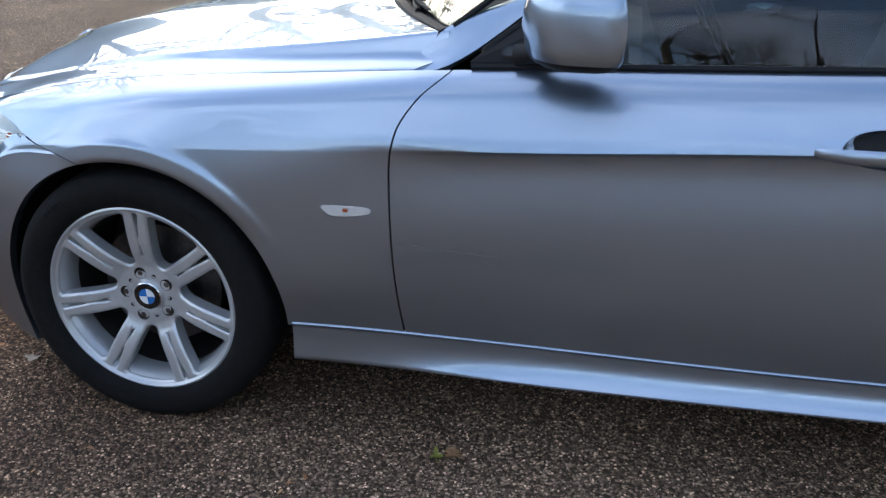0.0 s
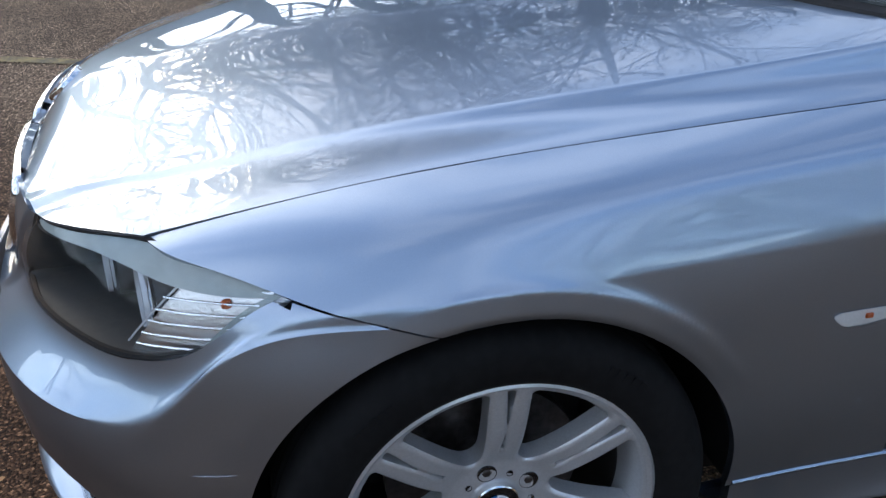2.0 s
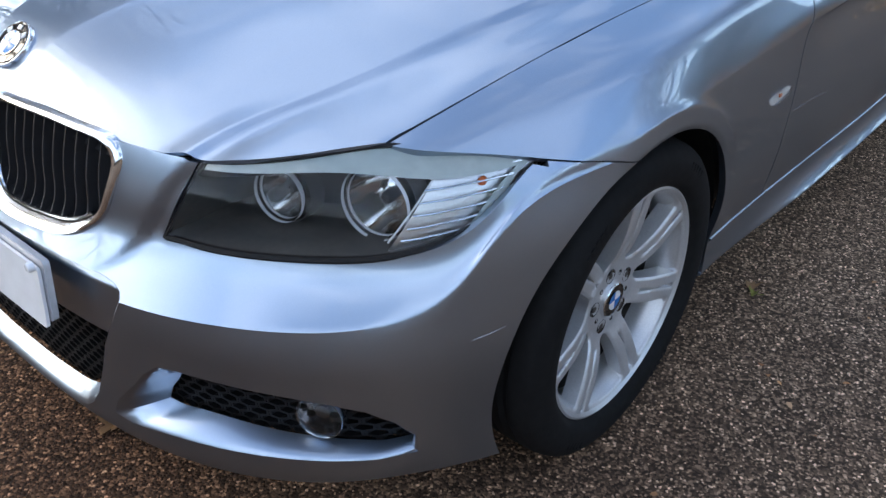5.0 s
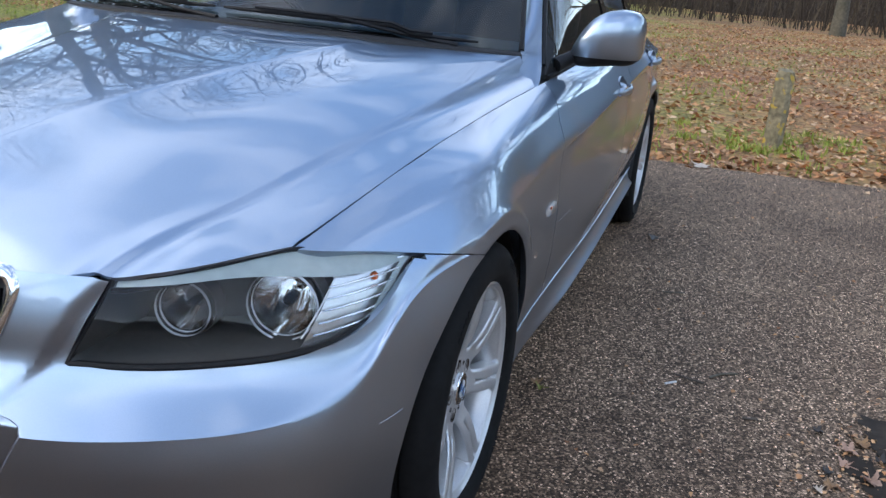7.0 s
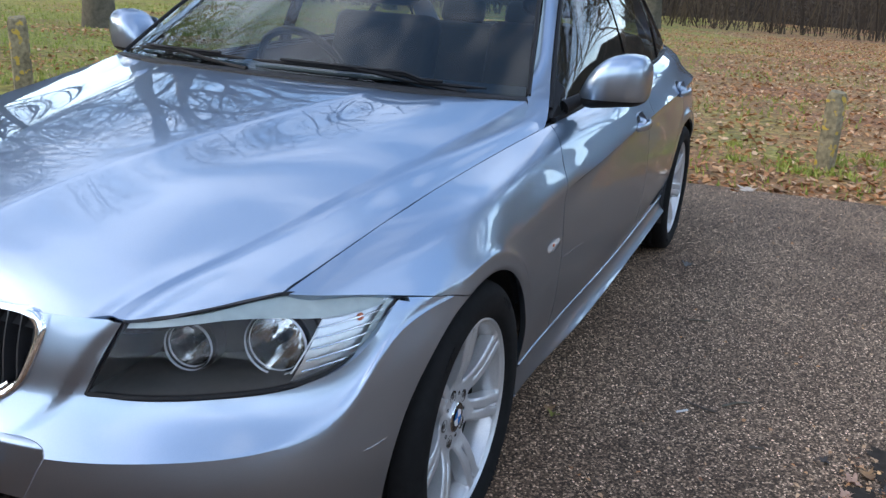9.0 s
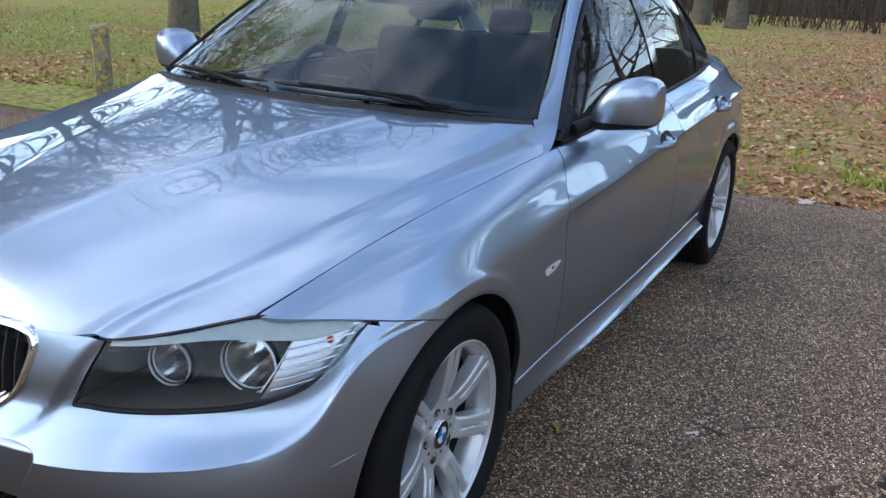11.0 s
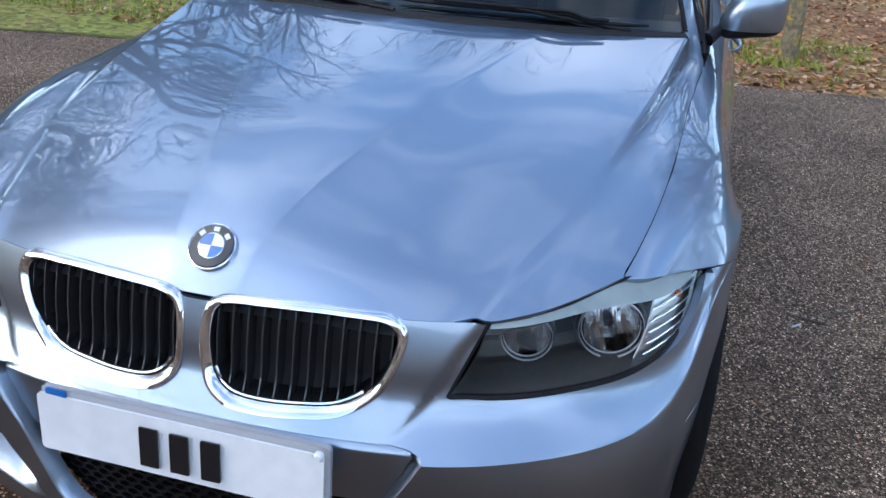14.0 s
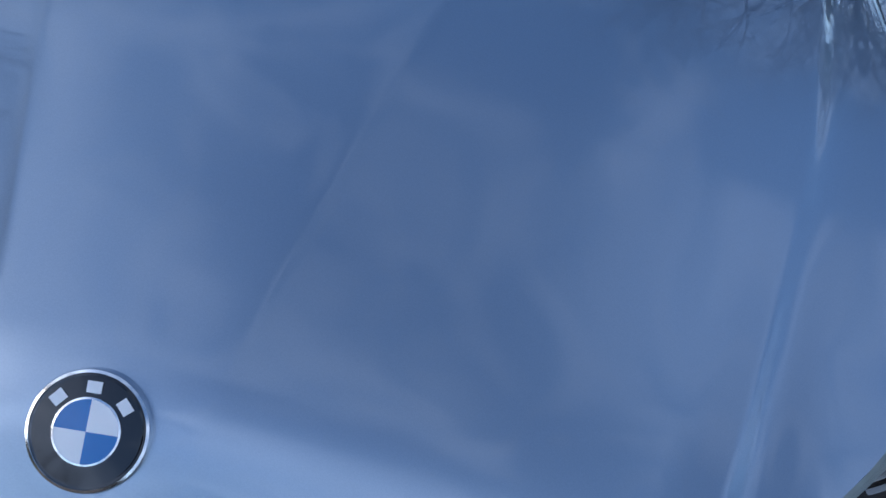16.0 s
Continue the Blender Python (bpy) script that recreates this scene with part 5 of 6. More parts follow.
# door mirrors
for sgn, door in zip((-1, 1), doors):
    mirror = tagged(new("door_mirror"), "silver-blue door mirror on a black foot")
    mirror.parent = car
    T = [0, .06, .16, .32, .5, .7, .84, .92, .97, 1.0]
    fcx, fcz = hermite(T, [.910, .916, .924, .933, .942, .952, .962, .968, .972, .974]), hermite(T, [.938, .942, .955, .972, .982, .987, .987, .986, .985, .984])
    fhx, fhz = hermite(T, [.020, .045, .066, .082, .088, .086, .078, .068, .054, .030]), hermite(T, [.014, .034, .054, .069, .075, .076, .072, .064, .052, .030])
    rows = []
    ts = np.linspace(0, 1, 40)
    for t in ts:
        y = .800 + .186 * t
        for a in np.linspace(0, 2 * math.pi, 41)[:-1]:
            ca, sa = math.cos(a), math.sin(a)
            px = float(fhx(t)) * math.copysign(abs(ca) ** .62, ca)
            pz = float(fhz(t)) * math.copysign(abs(sa) ** .56, sa)
            if px > 0:
                px = min(px, .062)
            else:
                px *= 1.0 + .10 * (pz > -.012) * min(1, (pz + .012) / .01) * (1 - abs(sa)) * 0.6
            rows.append((float(fcx(t)) + px, -y, float(fcz(t)) + pz))
    fs = [[i * 40 + a, i * 40 + (a + 1) % 40, i * 40 + 40 + (a + 1) % 40, i * 40 + 40 + a] for i in range(39) for a in range(40)]
    fs.append(list(range(39 * 40, 40 * 40)))
    hv, hf = np.array(rows), fs
    low_g = lambda p: p[:, 2] - .931
    mesh_object("shell", *flip_y(clip(hv, hf, low_g), sgn), PAINT, mirror, True, 50)
    mesh_object("lower_trim", *flip_y(clip(hv, hf, lambda p: -low_g(p)), sgn), BLACK, mirror)
    gl = [(1.0105, -(.815 + .16 * (.5 + .5 * math.cos(a))), .982 + .058 * math.copysign(abs(math.sin(a)) ** .7, math.sin(a))) for a in np.linspace(0, 2 * math.pi, 33)[:-1]]
    mesh_object("glass", *flip_y((gl, [list(range(32))]), sgn), CHROME, mirror, False)
    foot = tube([(.830, -.770, .902), (.862, -.785, .912), (.890, -.805, .925), (.915, -.835, .936)], [.022, .020, .018, .014], 10)
    mesh_object("foot", *flip_y(foot, sgn), BLACK, mirror)
    tri_ = [(.735, -.770, .884), (.86, -.778, .892), (.875, -.757, .955), (.865, -.725, .985)]
    tri_ = np.array(tri_)
    mesh_object("corner_trim", *flip_y((np.concatenate([tri_, tri_ + (0, .02, 0)]), [[0, 1, 2, 3], [7, 6, 5, 4], [0, 4, 5, 1], [1, 5, 6, 2], [2, 6, 7, 3], [3, 7, 4, 0]]), sgn), BLACK, mirror, False)


# wipers
def screen_point(u, w, lift=0.0):
    i = min(max(int(round(u * 39)), 0), 39)
    j = min(max((w + 1) / 2 * 40, 0), 39.999)
    k = int(j)
    p = SCREEN[i * 41 + k] * (1 - (j - k)) + SCREEN[i * 41 + k + 1] * (j - k)
    return p + np.array((-.35, 0, .94)) * lift * .8


for w0, w1, u0, u1, pivot in ((.84, .10, .02, .03, .06), (.06, -.86, .02, .01, -.80)):
    wiper = tagged(new("wiper"), "black windscreen wiper at rest")
    wiper.parent = car
    pts = [screen_point(u0 + (u1 - u0) * t, w0 + (w1 - w0) * t, .014) for t in np.linspace(0, 1, 14)]
    mesh_object("blade", *tube(pts, [.003] + [.0055] * 12 + [.003], 6), BLACK, wiper)
    spine = [p + np.array((-.012, 0, .010)) for p in pts[2:-2]]
    mesh_object("spoiler", *tube(spine, .0045, 5), BLACK, wiper)
    root = np.array(screen_point(0, pivot, .0)) + np.array((-.016, 0, -.002))
    arm = [root, root * .6 + (pts[6] + np.array((-.016, 0, .002))) * .4, pts[7] * .5 + pts[6] * .5 + np.array((-.012, 0, .006)), pts[6] + np.array((-.004, 0, .006))]
    mesh_object("arm", *tube(polyline(arm, 16), [.007] * 4 + [.005] * 12, 6), BLACK, wiper)

# scratches and a speck on the paint
SCUFF = material("pale_paint_scuff", (0.55, 0.56, 0.57), 0.6, spread=.2, scale=200)
mesh_object("scuff", *tube(polyline([(-.408, -.8095, .432), (-.38, -.8195, .4345), (-.352, -.8292, .439)], 8), [.0002, .0003, .0006, .0004, .0006, .0004, .0003, .0002], 5), SCUFF, bumper)
FAINT = material("faint_paint_scratch", (0.16, 0.165, 0.175), 0.7)
mesh_object("scratch", *tube([(.610, -.8712, .5255), (.65, -.8712, .524), (.70, -.8714, .522), (.762, -.8722, .519), (.83, -.8732, .515)], [.0003, .0008, .0010, .0008, .0003], 5), FAINT, doors[0])
mesh_object("speck", *tube([(-.460, -.553, .7195), (-.457, -.555, .7198)], .0010, 5), BLACK, bonnet)

# cabin
mesh_object("cabin_tub", *box(.56, 3.0, -.70, .70, .22, .30), INTERIOR, car, False)
rows = []
for t in np.linspace(0, 1, 12):
    for y in np.linspace(-.68, .68, 31):
        rows.append((.56 + .62 * t, y, .925 - .06 * t ** 2 - .30 * max(0, t - .85) / .15 + .03 * (abs(abs(y) - .36) < .2) * t * (1 - t) * 4 - .03 * (y / .68) ** 2))
mesh_object("dashboard", *flanged(np.array(rows), grid_faces(12, 31), .03), INTERIOR, car)
for y in (-.37, .37):
    seat = new("front_seat")
    seat.parent = car
    cushion = bevelled(*box(1.28, 1.78, y - .25, y + .25, .34, .52), .05, 3)
    mesh_object("cushion", *cushion, INTERIOR, seat)
    back = bevelled(*box(-.065, .065, -.25, .25, 0, .62), .05, 3)
    m = pose(1.80, y, .48, 0, 16, 0)
    mesh_object("backrest", [tuple(m @ Vector(p)) for p in back[0]], back[1], INTERIOR, seat)
    head = bevelled(*box(-.05, .05, -.13, .13, .66, .84), .045, 3)
    mesh_object("headrest", [tuple(m @ Vector(p)) for p in head[0]], head[1], INTERIOR, seat)
bench = new("rear_seat")
bench.parent = car
mesh_object("cushion", *bevelled(*box(2.12, 2.56, -.62, .62, .34, .54), .05, 3), INTERIOR, bench)
m = pose(2.58, 0, .5, 0, 22, 0)
back = bevelled(*box(-.07, .07, -.62, .62, 0, .56), .05, 3)
mesh_object("backrest", [tuple(m @ Vector(p)) for p in back[0]], back[1], INTERIOR, bench)
for y in (-.36, 0, .36):
    head = bevelled(*box(-.045, .045, y - .12, y + .12, .56, .70), .04, 3)
    mesh_object("headrest", [tuple(m @ Vector(p)) for p in head[0]], head[1], INTERIOR, bench)
m = pose(1.26, .37, .86, 0, 62, 0)
ring = [tuple(m @ Vector((.185 * math.cos(a), .185 * math.sin(a), 0))) for a in np.linspace(0, 2 * math.pi, 49)[:-1]]
sw = new("steering_wheel")
sw.parent = car
mesh_object("rim", *tube(ring, .015, 8, True), BLACK, sw)
hubv = bevelled(*box(-.06, .06, -.08, .08, -.03, .02), .02, 2)
mesh_object("hub", [tuple(m @ Vector(p)) for p in hubv[0]], hubv[1], BLACK, sw)
mesh_object("interior_mirror", *bevelled(*box(1.06, 1.09, -.12, .12, 1.205, 1.265), .012, 2), BLACK, car)


# ---- the place ----
def ground_height(x, y):
    """Level where the car stands, rising a little behind it."""
    x, y = np.asarray(x, float), np.asarray(y, float)
    d = np.clip(x - (4.7 - 0.2 * np.clip(y, 0, 9)), 0, None)
    rough = 0.02 * np.sin(x * 1.7 + y * .6) * np.sin(y * 1.3 - x * .4) + 0.012 * np.sin(x * 4.1 + 1) * np.sin(y * 3.7)
    return 0.045 * np.minimum(d, 3.0) + rough * np.minimum(1, d)


def island_material(name, colors, rough=0.8, noise_scale=25.0, bump=0.0):
    """A material whose colour is drawn per loose piece from a ramp."""
    m = bpy.data.materials.new(name)
    m.use_nodes = True
    n, l = m.node_tree.nodes, m.node_tree.links
    b = n["Principled BSDF"]
    b.inputs["Roughness"].default_value = rough
    geo = n.new("ShaderNodeNewGeometry")
    ramp = n.new("ShaderNodeValToRGB")
    ramp.color_ramp.interpolation = "LINEAR"
    for k, c in enumerate(colors):
        pos = k / (len(colors) - 1)
        e = ramp.color_ramp.elements[k] if k < 2 and len(colors) == 2 else (ramp.color_ramp.elements[0] if k == 0 else ramp.color_ramp.elements.new(pos) if k < len(colors) - 1 else ramp.color_ramp.elements[-1])
        e.position, e.color = pos, (*c, 1)
    l.new(geo.outputs["Random Per Island"], ramp.inputs["Fac"])
    t = n.new("ShaderNodeTexNoise")
    t.inputs["Scale"].default_value = noise_scale
    co = n.new("ShaderNodeTexCoord")
    l.new(co.outputs["Object"], t.inputs["Vector"])
    mix = n.new("ShaderNodeMix")
    mix.data_type, mix.blend_type = "RGBA", "MULTIPLY"
    mix.inputs[0].default_value = 0.35
    l.new(ramp.outputs["Color"], mix.inputs[6])
    l.new(t.outputs["Fac"], mix.inputs[7])
    l.new(mix.outputs[2], b.inputs["Base Color"])
    return m


def tarmac_material():
    """Worn tarmac: dark binder, pale and brown stone chips of several sizes, broad stains."""
    m = bpy.data.materials.new("tarmac")
    m.use_nodes = True
    n, l = m.node_tree.nodes, m.node_tree.links
    b = n["Principled BSDF"]
    co = n.new("ShaderNodeTexCoord")
    heights = []
    color = None
    for scale, lo, hi, tint in ((150.0, 0.30, 0.85, ((.026, .022, .018), (.085, .073, .062), (.21, .185, .16))),
                                (210.0, 0.72, 0.95, ((.0, .0, .0), (.16, .14, .12), (.55, .51, .46)))):
        v = n.new("ShaderNodeTexVoronoi")
        v.inputs["Scale"].default_value = scale
        l.new(co.outputs["Object"], v.inputs["Vector"])
        sep = n.new("ShaderNodeSeparateColor")
        l.new(v.outputs["Color"], sep.inputs["Color"])
        ramp = n.new("ShaderNodeValToRGB")
        ramp.color_ramp.elements[0].position, ramp.color_ramp.elements[0].color = lo, (*tint[0], 1)
        ramp.color_ramp.elements[1].position, ramp.color_ramp.elements[1].color = 1.0, (*tint[2], 1)
        e = ramp.color_ramp.elements.new(hi)
        e.color = (*tint[1], 1)
        l.new(sep.outputs["Red"], ramp.inputs["Fac"])
        if color is None:
            color = ramp.outputs["Color"]
        else:
            mx = n.new("ShaderNodeMix")
            mx.data_type, mx.blend_type = "RGBA", "ADD"
            mx.inputs[0].default_value = 1.0
            l.new(color, mx.inputs[6])
            l.new(ramp.outputs["Color"], mx.inputs[7])
            color = mx.outputs[2]
        heights.append(v.outputs["Distance"])
    broad = n.new("ShaderNodeTexNoise")
    broad.inputs["Scale"].default_value, broad.inputs["Detail"].default_value = 1.3, 7.0
    l.new(co.outputs["Object"], broad.inputs["Vector"])
    stain = n.new("ShaderNodeValToRGB")
    stain.color_ramp.elements[0].position, stain.color_ramp.elements[0].color = 0.33, (1.62, 1.23, 0.93, 1)
    stain.color_ramp.elements[1].position, stain.color_ramp.elements[1].color = 0.66, (2.55, 1.95, 1.47, 1)
    l.new(broad.outputs["Fac"], stain.inputs["Fac"])
    # shade ahead of the nose, put into the stones' colour as a wide brown patch
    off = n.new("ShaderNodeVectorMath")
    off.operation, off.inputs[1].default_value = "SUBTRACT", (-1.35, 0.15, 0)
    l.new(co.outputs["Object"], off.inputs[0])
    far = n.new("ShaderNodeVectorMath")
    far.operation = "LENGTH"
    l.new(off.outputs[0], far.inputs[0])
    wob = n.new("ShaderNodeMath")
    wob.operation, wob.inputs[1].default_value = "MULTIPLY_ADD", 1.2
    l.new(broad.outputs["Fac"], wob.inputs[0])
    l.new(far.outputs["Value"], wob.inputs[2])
    nose_shade = n.new("ShaderNodeMapRange")
    nose_shade.inputs["From Min"].default_value, nose_shade.inputs["From Max"].default_value = 1.3, 3.0
    nose_shade.inputs["To Min"].default_value, nose_shade.inputs["To Max"].default_value = 0.9, 0.0
    l.new(wob.outputs[0], nose_shade.inputs["Value"])
    shade_mix = n.new("ShaderNodeMix")
    shade_mix.data_type, shade_mix.blend_type = "RGBA", "MULTIPLY"
    l.new(nose_shade.outputs["Result"], shade_mix.inputs[0])
    l.new(color, shade_mix.inputs[6])
    shade_mix.inputs[7].default_value = (0.45, 0.33, 0.25, 1)
    color = shade_mix.outputs[2]
    mul = n.new("ShaderNodeMix")
    mul.data_type, mul.blend_type = "RGBA", "MULTIPLY"
    mul.inputs[0].default_value = 1.0
    l.new(color, mul.inputs[6])
    l.new(stain.outputs["Color"], mul.inputs[7])
    l.new(mul.outputs[2], b.inputs["Base Color"])
    b.inputs["Roughness"].default_value = 0.88
    b.inputs["Specular IOR Level"].default_value = 0.2
    bump = n.new("ShaderNodeBump")
    bump.inputs["Strength"].default_value, bump.inputs["Distance"].default_value = 0.7, 0.005
    bump.invert = True
    l.new(heights[0], bump.inputs["Height"])
    l.new(bump.outputs["Normal"], b.inputs["Normal"])
    return m


def litter_material():
    """Soil under grass and leaves: browns and greens in patches."""
    m = material("grass_and_leaf_litter", (0.1, 0.1, 0.05), 0.95, bump=1.0, scale=9, dist=0.03)
    n, l = m.node_tree.nodes, m.node_tree.links
    b = n["Principled BSDF"]
    co = n["Texture Coordinate"]
    patch = n.new("ShaderNodeTexNoise")
    patch.inputs["Scale"].default_value, patch.inputs["Detail"].default_value, patch.inputs["Roughness"].default_value = 0.45, 9.0, 0.68
    ramp = n.new("ShaderNodeValToRGB")
    ramp.color_ramp.elements[0].position, ramp.color_ramp.elements[0].color = 0.36, (0.30, 0.15, 0.07, 1)
    ramp.color_ramp.elements[1].position, ramp.color_ramp.elements[1].color = 0.66, (0.27, 0.30, 0.06, 1)
    e = ramp.color_ramp.elements.new(0.5)
    e.color = (0.33, 0.22, 0.09, 1)
    fine = n.new("ShaderNodeTexVoronoi")
    fine.inputs["Scale"].default_value = 22.0
    fr = n.new("ShaderNodeValToRGB")
    fr.color_ramp.elements[0].color, fr.color_ramp.elements[1].color = (0.32, 0.29, 0.26, 1), (1.4, 1.25, 1.1, 1)
    mul = n.new("ShaderNodeMix")
    mul.data_type, mul.blend_type = "RGBA", "MULTIPLY"
    mul.inputs[0].default_value = 1.0
    for t in (patch, fine):
        l.new(co.outputs["Object"], t.inputs["Vector"])
    sep = n.new("ShaderNodeSeparateXYZ")
    l.new(co.outputs["Object"], sep.inputs["Vector"])
    side = n.new("ShaderNodeMapRange")
    side.inputs["From Min"].default_value, side.inputs["From Max"].default_value = -1.0, 5.0
    side.inputs["To Min"].default_value, side.inputs["To Max"].default_value = -0.04, 0.13
    l.new(sep.outputs["Y"], side.inputs["Value"])
    total = n.new("ShaderNodeMath")
    l.new(patch.outputs["Fac"], total.inputs[0])
    l.new(side.outputs["Result"], total.inputs[1])
    l.new(total.outputs[0], ramp.inputs["Fac"])
    l.new(fine.outputs["Color"], fr.inputs["Fac"])
    l.new(ramp.outputs["Color"], mul.inputs[6])
    l.new(fr.outputs["Color"], mul.inputs[7])
    l.new(mul.outputs[2], b.inputs["Base Color"])
    return m


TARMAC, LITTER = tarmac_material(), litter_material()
BARK = material("bark", (0.15, 0.125, 0.09), 0.9, spread=0.5, scale=14, bump=0.8, dist=0.02, scale2=1.5, color2=(0.07, 0.065, 0.045))
TWIGS = material("twig_bark", (0.085, 0.066, 0.05), 0.85, spread=0.3, scale=4)


def weathered_wood():
    """Grey-brown post with upright grain and yellow lichen in spots."""
    m = material("weathered_wood", (0.33, 0.27, 0.16), 0.9, bump=0.7, dist=0.006, scale=30, color2=(0.13, 0.105, 0.06), scale2=5)
    n, l = m.node_tree.nodes, m.node_tree.links
    b = n["Principled BSDF"]
    wood = b.inputs["Base Color"].links[0].from_socket
    spots = n.new("ShaderNodeTexNoise")
    spots.inputs["Scale"].default_value, spots.inputs["Detail"].default_value = 11.0, 5.0
    l.new(n["Texture Coordinate"].outputs["Object"], spots.inputs["Vector"])
    ramp = n.new("ShaderNodeValToRGB")
    ramp.color_ramp.elements[0].position, ramp.color_ramp.elements[1].position = 0.57, 0.62
    l.new(spots.outputs["Fac"], ramp.inputs["Fac"])
    mix = n.new("ShaderNodeMix")
    mix.data_type = "RGBA"
    l.new(ramp.outputs["Color"], mix.inputs[0])
    l.new(wood, mix.inputs[6])
    mix.inputs[7].default_value = (0.50, 0.33, 0.05, 1)
    l.new(mix.outputs[2], b.inputs["Base Color"])
    return m


WOOD = weathered_wood()
LEAF = island_material("fallen_leaf", [(.26, .10, .04), (.62, .27, .10), (.80, .44, .20), (.42, .18, .065), (.90, .60, .35), (.20, .085, .035)], 0.75)
GRASS = island_material("grass_blade", [(.20, .27, .03), (.38, .45, .06), (.31, .33, .06), (.52, .48, .14)], 0.7)
MOSS = material("moss", (0.16, 0.19, 0.02), 0.95, spread=0.4, scale=60, bump=1.0, dist=0.006, color2=(0.06, 0.06, 0.02), scale2=6)

xs = np.concatenate([np.linspace(-300, -16, 10), np.linspace(-14, 60, 200), np.linspace(64, 300, 10)])
ys = np.concatenate([np.linspace(-300, -30, 10), np.linspace(-28, 45, 190), np.linspace(49, 300, 10)])
X, Y = np.meshgrid(xs, ys, indexing="ij")
Z = ground_height(X, Y) - .03
tagged(mesh_object("ground", np.stack([X, Y, Z], -1).reshape(-1, 3), grid_faces(len(xs), len(ys)), LITTER),
       "rough grass strewn with brown fallen leaves", "ground", kind="structure")
EDGE = polyline([(4.9, -16), (4.72, -4), (4.66, -2.0), (4.55, -1.0), (4.35, 0.5), (4.0, 2.5), (3.55, 4.2), (3.3, 6.0), (2.6, 9.0), (0.5, 14)], 260)
rows = []
for x, y in EDGE:
    j = 0.06 * noise.noise(Vector((y * 2.0, 0, 3))) + 0.035 * noise.noise(Vector((y * 7, 0, 1)))
    rows += [(-40, y, 0.0)] + [(xx, y, 0.0) for xx in np.linspace(-6, x + j - .05, 16)] + [(x + j, y, -.012), (x + j + .02, y, -.07)]
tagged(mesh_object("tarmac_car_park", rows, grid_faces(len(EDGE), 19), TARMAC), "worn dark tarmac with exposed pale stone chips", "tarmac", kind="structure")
rows = []
VERGE = EDGE[EDGE[:, 1] > 1.6]
for x, y in VERGE:
    a = 0.05 + 0.09 * noise.noise(Vector((y * 1.4, 5, 0))) + .05 * noise.noise(Vector((y * 6, 2, 0)))
    for w in np.linspace(0, 1, 5):
        rows.append((x - .03 - max(.02, a) * w - .02, y, .005 + .008 * math.sin(math.pi * w)))
tagged(mesh_object("moss_strip", rows, grid_faces(len(VERGE), 5, True), MOSS), "yellow-green moss along the edge of the tarmac", "moss", kind="stuff")

# faded yellow bay line on the far side of the car
YELLOW = material("faded_yellow_paint", (0.36, 0.26, 0.10), 0.8, spread=0.4, scale=50, color2=(0.12, 0.10, 0.07), scale2=9)
rows = []
for t in np.linspace(0, 1, 60):
    p = np.array((-2.6, 3.50)) * (1 - t) + np.array((.6, 2.30)) * t
    w = .045 + .012 * noise.noise(Vector((t * 40, 0, 0)))
    rows += [(p[0] - .35 * w, p[1] - w, .0045), (p[0] + .35 * w, p[1] + w, .0045)]
tagged(mesh_object("bay_line", rows, grid_faces(60, 2, True), YELLOW), "worn yellow bay line on the tarmac", "road marking", kind="structure")

# fallen leaves and grass
nr = np.random.RandomState(5)


def scatter(count, x0, x1, y0, y1, near=4.6):
    """Places beyond the edge of the tarmac, thinning with distance."""
    out = []
    while len(out) < count:
        x = x0 + (x1 - x0) * nr.rand() ** 1.7
        y = y0 + (y1 - y0) * nr.rand()
        if x > np.interp(y, EDGE[:, 1], EDGE[:, 0]) - .16 * abs(nr.randn()):
            out.append((x, y))
    return np.array(out)


def leaf_mesh(p, size, curl, z):
    """Bent, pointed leaves as loose pieces; p: places."""
    n = len(p)
    a = nr.rand(n) * 2 * math.pi
    s = size * (.6 + .8 * nr.rand(n))
    shape = np.array([(-.5, 0, 0), (-.18, .34, 1), (.22, .28, .8), (.55, 0, .1), (.22, -.28, .8), (-.18, -.34, 1), (0, 0, 0)])
    v = np.zeros((n, 7, 3))
    cx, sy = np.cos(a)[:, None], np.sin(a)[:, None]
    lx, ly = shape[:, 0] * s[:, None], shape[:, 1] * s[:, None] * (.7 + .5 * nr.rand(n))[:, None]
    v[..., 0] = p[:, :1] + lx * cx - ly * sy
    v[..., 1] = p[:, 1:] + lx * sy + ly * cx
    tilt = (nr.rand(n, 2) - .5) * curl
    v[..., 2] = z[:, None] + shape[:, 2] * s[:, None] * curl * (nr.rand(n)[:, None] - .3) * .6 + lx * tilt[:, :1] + ly * tilt[:, 1:]
    v[..., 2] += np.maximum(0, z - v[..., 2].min(1))[:, None]
    f = np.array([(6, 0, 1), (6, 1, 2), (6, 2, 3), (6, 3, 4), (6, 4, 5), (6, 5, 0)])
    faces = (np.arange(n)[:, None, None] * 7 + f[None]).reshape(-1, 3)
    return v.reshape(-1, 3), faces.tolist()


def raw_object(name, verts, faces, mat, smooth=False):
    me = bpy.data.meshes.new(name)
    me.from_pydata(verts.tolist() if hasattr(verts, "tolist") else verts, [], faces)
    if smooth:
        me.polygons.foreach_set("use_smooth", [True] * len(me.polygons))
    me.materials.append(mat)
    return new(name, me)


